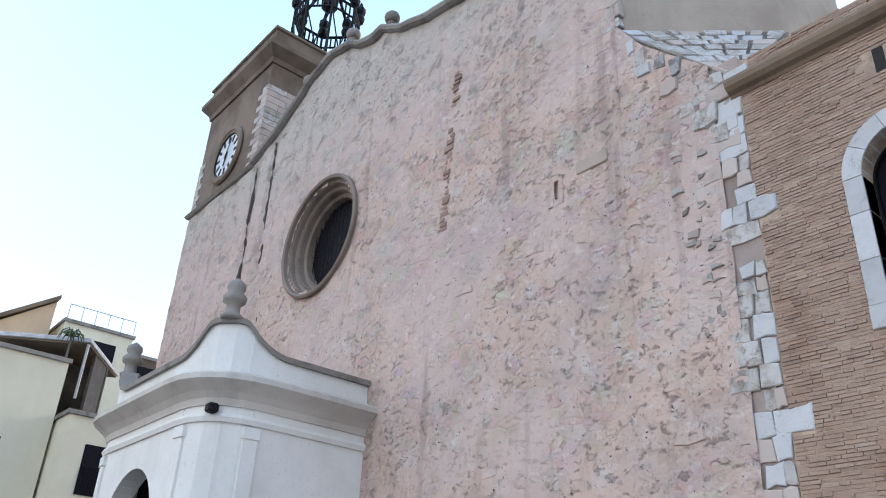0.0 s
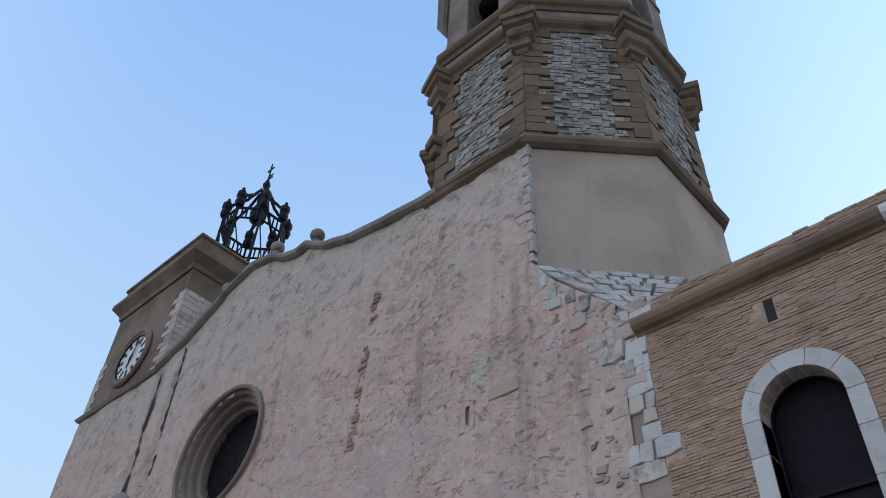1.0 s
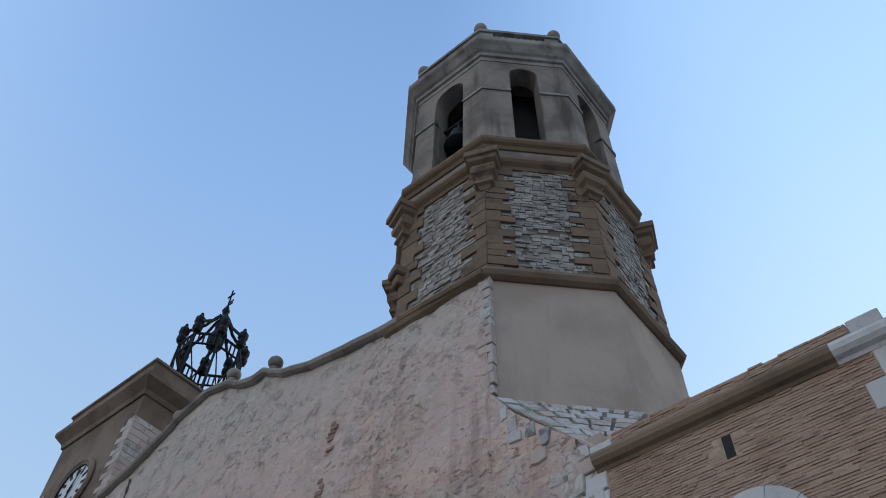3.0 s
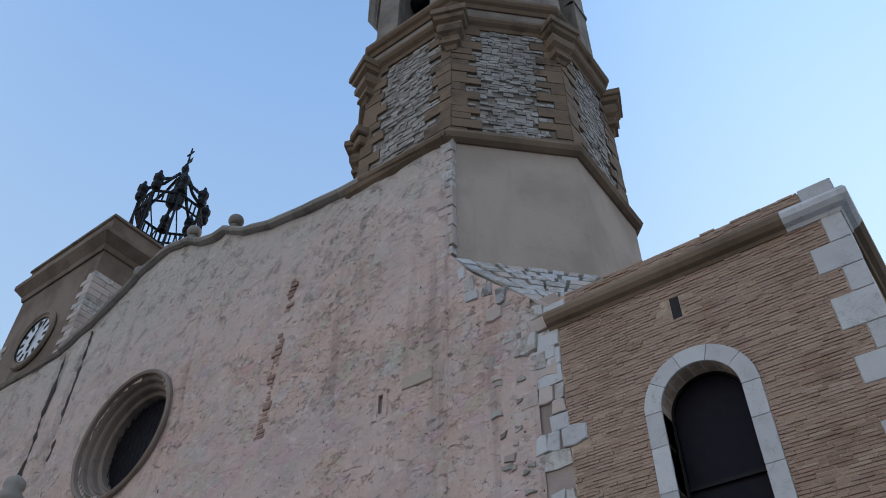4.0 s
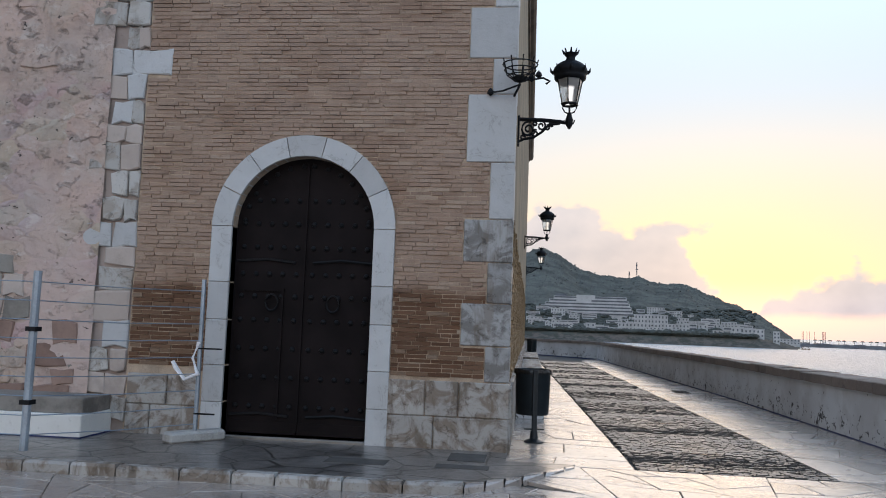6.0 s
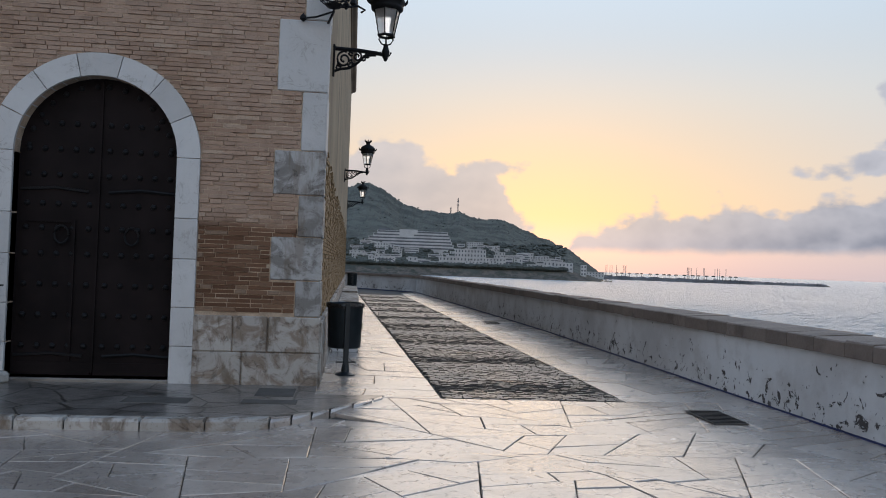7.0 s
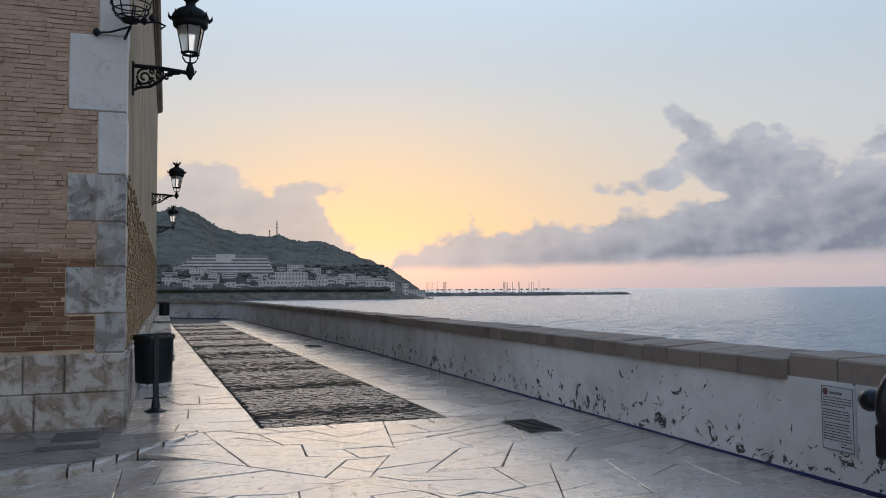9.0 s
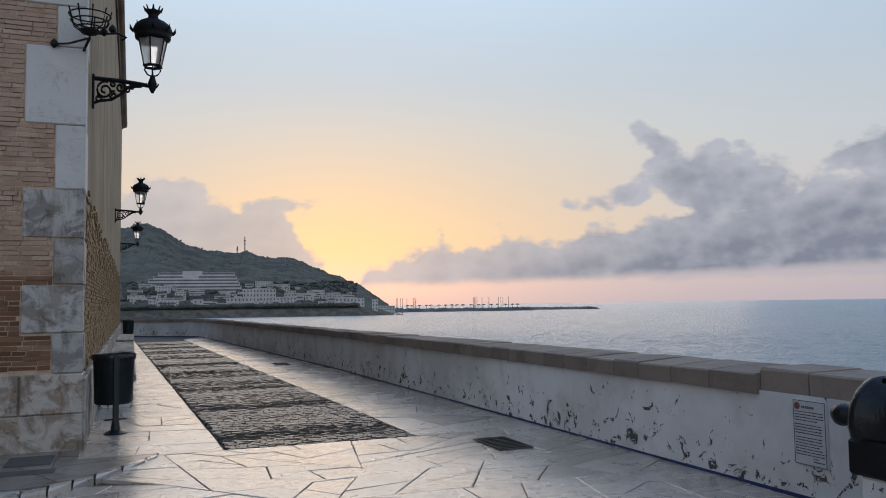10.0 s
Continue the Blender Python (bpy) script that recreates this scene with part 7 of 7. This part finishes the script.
def make_glass_rail():
    thing = empty("glass_railing", (-54.6, 16.4, 21.12))
    tagged(thing, "glass terrace railing with thin steel posts", "railing")
    for k in range(6):
        part("post", boxes((-0.02, 0.02, -2.25 + k * 0.9, -2.21 + k * 0.9, 0, 1.05)), GALV, thing)
    part("handrail", boxes((-0.03, 0.03, -2.25, 2.29, 1.05, 1.09)), GALV, thing)


make_glass_rail()

# ---- far coast ----
EYE = Vector((0.5, 2.1, 1.6))


def ridge_el(a):
    keys = ((-14, 2.8), (-8, 3.9), (-3, 4.7), (-0.4, 5.25), (0.97, 5.43), (2.0, 5.0), (3.44, 4.0), (5.2, 3.62), (6.4, 3.50), (7.4, 3.55), (8.6, 3.22), (10.45, 3.15), (12.99, 2.08), (15.76, 0.85), (17.4, -0.1), (18.2, -0.62))
    for (p, v), (q, w) in zip(keys, keys[1:]):
        if p <= a <= q:
            return v + (w - v) * (a - p) / (q - p)
    return -0.6


R0, R1 = 820.0, 2000.0


def hill_z(a, r):
    """Height of the coast at a bearing and a distance from the square."""
    top = max(-9.0, 1.6 + R1 * math.tan(radians(ridge_el(a))))
    s = max(0.0, min(1.0, (r - R0) / (R1 - R0)))
    low = -10.0 + 9.0 * smooth01((r - R0 + 5) / 25) * smooth01((17.6 - a) / 2.5)
    p = Vector((a * 0.9, r * 0.006, 0.0))
    bumps = 14 * s * (1 - 0.6 * s) * noise.fractal(p, 1.0, 2.0, 4)
    return low + (top + 9) * (0.25 * s + 0.75 * s**1.7) * (1 if top > 0 else 0.4) + bumps * (1 if top > 20 else 0.1) + 3.5 * s * noise.noise(Vector((a * 9, r * 0.05, 3.0)))


def bearing(a, r, z=0.0):
    return (EYE.x + r * math.sin(radians(a)), EYE.y + r * math.cos(radians(a)), z)


def make_hill():
    na, nr = 330, 60
    v = []
    for i in range(na + 1):
        a = -13 + 31.3 * i / na
        for j in range(nr + 1):
            r = R0 - 8 + (R1 + 250 - R0) * (j / nr) ** 1.4
            z = hill_z(a, min(r, R1)) - max(0, r - R1) * 0.3
            v.append(bearing(a, r, z))
    f = [(i * (nr + 1) + j, (i + 1) * (nr + 1) + j, (i + 1) * (nr + 1) + j + 1, i * (nr + 1) + j + 1) for i in range(na) for j in range(nr)]
    tagged(mesh("hillside", v, f, HILL), "dark wooded coastal hill with rocky shore", "hill", kind="structure")


make_hill()


def spot(a, elev):
    """Where the hillside shows at a bearing and an elevation."""
    r = R0 + 20
    while r < R1:
        z = hill_z(a, r)
        if math.degrees(math.atan2(z - 1.6, r)) >= elev:
            return r, z
        r += 5
    return R1 * 0.9, hill_z(a, R1 * 0.9)


def far_block(a, elev, w, h, d, label, name="hillside_house", floors=2, terraces=False):
    """A white building on the slope, with rows of windows or balcony bands."""
    r, z = spot(a, elev)
    thing = empty(name, bearing(a, r, z - 4))
    thing.rotation_euler = (0, 0, -radians(a))
    tagged(thing, label, "building", "buildings on the coast")
    part("wall", boxes((-w / 2, w / 2, 0, d, 0, h + 4)), FARWHITE, thing)
    part("roof", boxes((-w / 2 - 0.3, w / 2 + 0.3, -0.3, d + 0.3, h + 4, h + 4.5)), FARWHITE, thing)
    fh = h / floors
    for k in range(floors):
        z0 = 4 + k * fh + fh * 0.3
        if terraces:
            # the balcony's shade is a flat dark strip on the wall
            part("balcony_shade", boxes((-w / 2 + 1, w / 2 - 1, -0.15, 0.05, z0, z0 + fh * 0.45)), FARDARK, thing)
        else:
            n = max(2, int(w / 3.6))
            for i in range(n):
                x = -w / 2 + w * (i + 0.5) / n
                part("window", boxes((x - 0.7, x + 0.7, -0.12, 0.05, z0, z0 + fh * 0.5)), FARDARK, thing)
    return thing


def make_hotel():
    """Stepped white hotel above the shore."""
    r, z = spot(3.6, 0.95)
    thing = empty("terraced_hotel", bearing(3.6, r, z - 6))
    thing.rotation_euler = (0, 0, radians(-3.6))
    tagged(thing, "large stepped white hotel with balcony bands on the hillside", "hotel", "buildings on the coast")
    u = r * math.tan(radians(1.0))  # one degree at that distance
    rows = 6
    for k in range(rows):
        z0, z1 = 6 + k * 0.23 * u, 6 + (k + 1) * 0.23 * u
        l, rt = (-3.5 + 0.30 * k) * u, (3.6 - 0.10 * k) * u
        segs = ((l, -0.35 * u), (0.6 * u, rt)) if k > 3 else ((l, rt),)
        for a, b in segs:
            part("storey", boxes((a, b, 3 * k, 3 * k + 40, z0 if k else 0, z1)), FARWHITE, thing)
            # dark strip paints the shade under each storey's balconies
            part("balcony_shade", boxes((a + 1, b - 1, 3 * k - 0.25, 3 * k, z0 + 0.10 * u, z1 - 0.03 * u)), FARDARK, thing)
    part("middle_block", boxes((-0.4 * u, 0.9 * u, 12, 60, 6, 6 + 1.48 * u)), FARWHITE, thing)
    part("roof_house", boxes((-1.9 * u, -1.1 * u, 22, 32, 6 + 1.38 * u, 6 + 1.55 * u)), FARDARK, thing)


make_hotel()
rng = random.Random(77)
for i in range(85):
    a = rng.uniform(0.2, 14.6)
    e = rng.uniform(-0.32, 1.15) * (1 if a < 11 else 0.5)
    far_block(a, e, rng.uniform(7, 20), rng.uniform(4, 9), rng.uniform(8, 14), "white coastal house among trees", floors=rng.choice((2, 2, 3)), terraces=rng.random() < 0.5)
for a, e, w, h in ((8.3, 0.25, 38, 15), (7.2, -0.05, 34, 9), (9.9, 0.05, 30, 8), (8.6, 1.15, 26, 11), (9.8, 1.1, 24, 7), (13.9, -0.45, 12, 9), (14.8, -0.45, 22, 8), (16.3, -0.5, 6, 11), (17.0, -0.5, 26, 6)):
    far_block(a, e, w, h, 14, "white apartment block above the rocky shore", "apartment_block", 3 if h > 10 else 2)


def far_trees():
    """Clumps of pines between the houses and on the crest."""
    v, f = [], []
    rng = random.Random(55)

    def clump(p, s):
        n0 = len(v)
        k = 7
        for zz, rr in ((0.0, 0.5), (0.45, 1.0), (0.8, 0.75)):
            for i in range(k):
                t = 2 * math.pi * i / k
                q = rr * s * rng.uniform(0.75, 1.25)
                v.append((p[0] + q * math.cos(t), p[1] + q * math.sin(t), p[2] + s * zz * rng.uniform(0.85, 1.15)))
        v.append((p[0], p[1], p[2] + s * 1.05))
        for a in (0, k):
            for i in range(k):
                j = (i + 1) % k
                f.append((n0 + a + i, n0 + a + j, n0 + a + k + j, n0 + a + k + i))
        for i in range(k):
            f.append((n0 + 2 * k + i, n0 + 2 * k + (i + 1) % k, n0 + 3 * k))

    for i in range(1700):
        a = rng.uniform(-0.5, 15)
        r, z = spot(a, rng.uniform(-0.45, 1.6))
        clump(bearing(a, r - 3, z - 1), rng.uniform(2.0, 5.5))
    for i in range(1100):
        a = rng.uniform(-2, 16.5)
        r = rng.uniform(1250, 2000)
        clump(bearing(a, r, hill_z(a, r) - 2.5), rng.uniform(1.5, 3.2))
    tagged(mesh("pine_wood", v, f, PALM), "dark pine woods and garden trees on the hill", "trees", kind="stuff")


far_trees()


def make_mast(a, h, name="radio_mast"):
    r, z = R1, hill_z(a, R1)
    thing = empty(name, bearing(a, r, z - 2))
    tagged(thing, "thin lattice radio mast on the hill crest", "mast")
    for s in (-1.1, 1.1):
        part("leg", tube([(s, 0, 0), (s * 0.3, 0, h)], 0.55, 4), FARDARK, thing)
    for k in range(5):
        z = h * (0.15 + 0.17 * k)
        part("cross_bar", tube([(-1.4, 0, z), (1.4, 0, z)], 0.5, 4), FARDARK, thing)
    part("dish", boxes((-3.0, 3.0, -0.5, 0.5, h * 0.45, h * 0.50), (-2.4, 2.4, -0.5, 0.5, h * 0.72, h * 0.76)), FARDARK, thing)


make_mast(7.3, 34)
make_mast(6.8, 16)


# ---- breakwater with palms and yacht masts ----
def make_breakwater():
    rng = random.Random(90)
    v, f = [], []
    pts = [(15.5, 1080), (20, 1090), (25.5, 1100), (27.6, 1110)], [(25.0, 1160), (29, 1175), (32.1, 1180)]
    for line in pts:
        n0 = len(v)
        n = 70
        for i in range(n + 1):
            t = i / n * (len(line) - 1)
            k = min(int(t), len(line) - 2)
            a = line[k][0] + (line[k + 1][0] - line[k][0]) * (t - k)
            r = line[k][1] + (line[k + 1][1] - line[k][1]) * (t - k)
            h = (4.6 if line is pts[0] else 3.8) + rng.uniform(-0.7, 0.7)
            h *= min(1.0, (n - i) / 5 + 0.25)
            for dr, z in ((-9, -10.4), (-4, -10 + h * rng.uniform(0.5, 0.8)), (0, -10 + h), (6, -10 + h), (12, -10.4)):
                v.append(bearing(a, r + dr, z))
        for i in range(n):
            for j in range(4):
                f.append((n0 + i * 5 + j, n0 + (i + 1) * 5 + j, n0 + (i + 1) * 5 + j + 1, n0 + i * 5 + j + 1))
    tagged(mesh("breakwater", v, f, FARROCK), "long low rock breakwater of the harbour", "breakwater", kind="structure")


make_breakwater()


def make_palm():
    thing = empty("palm_tree", (0, 0, 0))
    tagged(thing, "small palm tree on the breakwater", "palm", "palms on the breakwater")
    part("trunk", tube([(0, 0, 0), (0.1, 0, 2.5), (0, 0, 4.8)], [0.32, 0.24, 0.22], 5), FARROCK, thing)
    bm = bmesh.new()
    for k in range(11):
        a = 2 * math.pi * k / 11
        c, s = math.cos(a), math.sin(a)
        tube([(0, 0, 4.8), (1.0 * c, 1.0 * s, 5.5), (1.9 * c, 1.9 * s, 5.0), (2.3 * c, 2.3 * s, 3.9)], [0.2, 0.34, 0.30, 0.05], 4, bm)
    part("fronds", bm, PALM, thing)
    return thing


palm = make_palm()
palm.matrix_world = Matrix.Translation(bearing(18.6, 1090, -6.2))
rng = random.Random(17)
for i in range(17):
    a = 18.9 + i * 0.47 + rng.uniform(-0.12, 0.12)
    copy_thing(palm, Matrix.Translation(bearing(a, 1096, -6.2)) @ Matrix.Diagonal((1, 1, 1, 1)))


def make_yacht():
    thing = empty("yacht", (0, 0, 0))
    tagged(thing, "moored sailing yacht with bare mast", "sailing boat", "yachts in the harbour")
    part("hull", loft([[(x * w, y, z) for x, y in ((-4.5, 0), (-3.5, -1.3), (2, -1.4), (5, 0), (2, 1.4), (-3.5, 1.3))] for w, z in ((0.85, -0.3), (1.0, 1.2))]), FARWHITE, thing)
    part("mast", tube([(0, 0, 1), (0, 0, 19)], 0.26, 4), FARDARK, thing)
    part("boom", tube([(0, 0, 2.4), (-3.8, 0, 2.5)], 0.12, 4), FARDARK, thing)
    return thing


yacht = make_yacht()
yacht.matrix_world = Matrix.Translation(bearing(18.25, 1150, -9.6))
for i in range(22):
    a = rng.choice((rng.uniform(17.8, 19.2), rng.uniform(22.3, 26.2), rng.uniform(22.8, 25.5)))
    c = copy_thing(yacht, Matrix.Translation(bearing(a, rng.uniform(1130, 1200), -9.6)) @ Matrix.Rotation(rng.uniform(0, 3), 4, "Z"))


# ---- paving pieces ----
flags = empty("square_paving", (0, 6, 0))
tagged(flags, "worn irregular limestone flags, shiny and uneven", "paving", kind="structure")
flags.location = (0, 0, 0)
main = crazy_cells([(-16, 1.0), (5.58, 1.0), (5.58, 11.66), (-16, 11.66)], 0.58, 1, lambda x, y: y < (kerb_y(x) + 0.4 if x < 0.85 else 99), 1.2)
pave(main, street_z, flags, (1.8, 8.6), FLAG, FLAG_I, "flagstone")
lane = crazy_cells([(0.0, 11.68), (1.52, 11.68), (SETT_L(50), 50), (0.0, 50)], 0.72, 3) + crazy_cells([(3.79, 11.68), (5.52, 11.68), (5.3, 22.5), (3.95, 46.8), (SETT_R(44) + 0.02, 44)], 0.80, 4)
lanes = empty("promenade_paving")
tagged(lanes, "pale flagstone lanes beside the dark cobbled strip", "paving", kind="structure")
pave(lane, lambda x, y: 0.0, lanes, (1.5, 13), FLAG, FLAG_I, "flagstone", most=200)
back = crazy_cells([(-16, -8), (5.7, -8), (5.6, 0.98), (-16, 0.98)], 1.1, 8)
pave(back, street_z, flags, (0, 0), FLAG, FLAG_I, "rear_flagstone", most=0)

setts = empty("cobbled_strip")
tagged(setts, "dark glossy cobbled strip along the promenade", "cobbles", kind="structure")
rng = random.Random(41)
jv, jf, near = [], [], []
y = 11.70
while y < 41.5:
    d = 0.066 if y < 22 else 0.10
    x = SETT_L(y) + rng.uniform(0, 0.08)
    wave = 0.02 * math.sin(y * 1.9) + 0.014 * math.sin(y * 4.3 + 1)
    while x < SETT_R(y) - 0.06:
        w = rng.uniform(0.08, 0.15)
        x1 = min(x + w, SETT_R(y))
        z = 0.002 + rng.uniform(-0.008, 0.006) + wave * 0.3
        tx, ty = rng.uniform(-0.05, 0.05), rng.uniform(-0.09, 0.09) + wave * 3.0
        g = 0.0035
        xa, xb, ya, yb = x + g, x1 - g, y + g, y + d - g
        hw, hd = (xb - xa) / 2, (yb - ya) / 2
        vs = [(xa, ya, -0.04), (xb, ya, -0.04), (xb, yb, -0.04), (xa, yb, -0.04)]
        vs += [(xa + 0.005, ya + 0.005, z - tx * hw - ty * hd), (xb - 0.005, ya + 0.005, z + tx * hw - ty * hd), (xb - 0.005, yb - 0.005, z + tx * hw + ty * hd), (xa + 0.005, yb - 0.005, z - tx * hw + ty * hd)]
        fs = [(4, 5, 6, 7)] + [(i, (i + 1) % 4, 4 + (i + 1) % 4, 4 + i) for i in range(4)]
        if len(near) < 295:
            near.append((vs, fs))
        else:
            n0 = len(jv)
            jv += vs
            jf += [tuple(i + n0 for i in q) for q in fs]
        x = x1
    y += d
for vs, fs in near:
    mesh("sett", vs, fs, SETT, setts)
tagged(mesh("sett_field", jv, jf, SETT_I, setts), kind="stuff")
# drain grilles
for gx, gy in ((4.48, 10.7), (4.35, 24.5)):
    gr = empty("drain_grille", (gx, gy, 0.004))
    tagged(gr, "dark iron drain grille set in the paving", "drain grille", "drains")
    part("frame", boxes((-0.2, 0.2, -0.38, 0.38, 0.0, 0.012)), DARKMORTAR, gr)
    for k in range(9):
        part("bar", boxes((-0.18, 0.18, -0.35 + k * 0.08, -0.315 + k * 0.08, 0.012, 0.02)), IRON, gr)
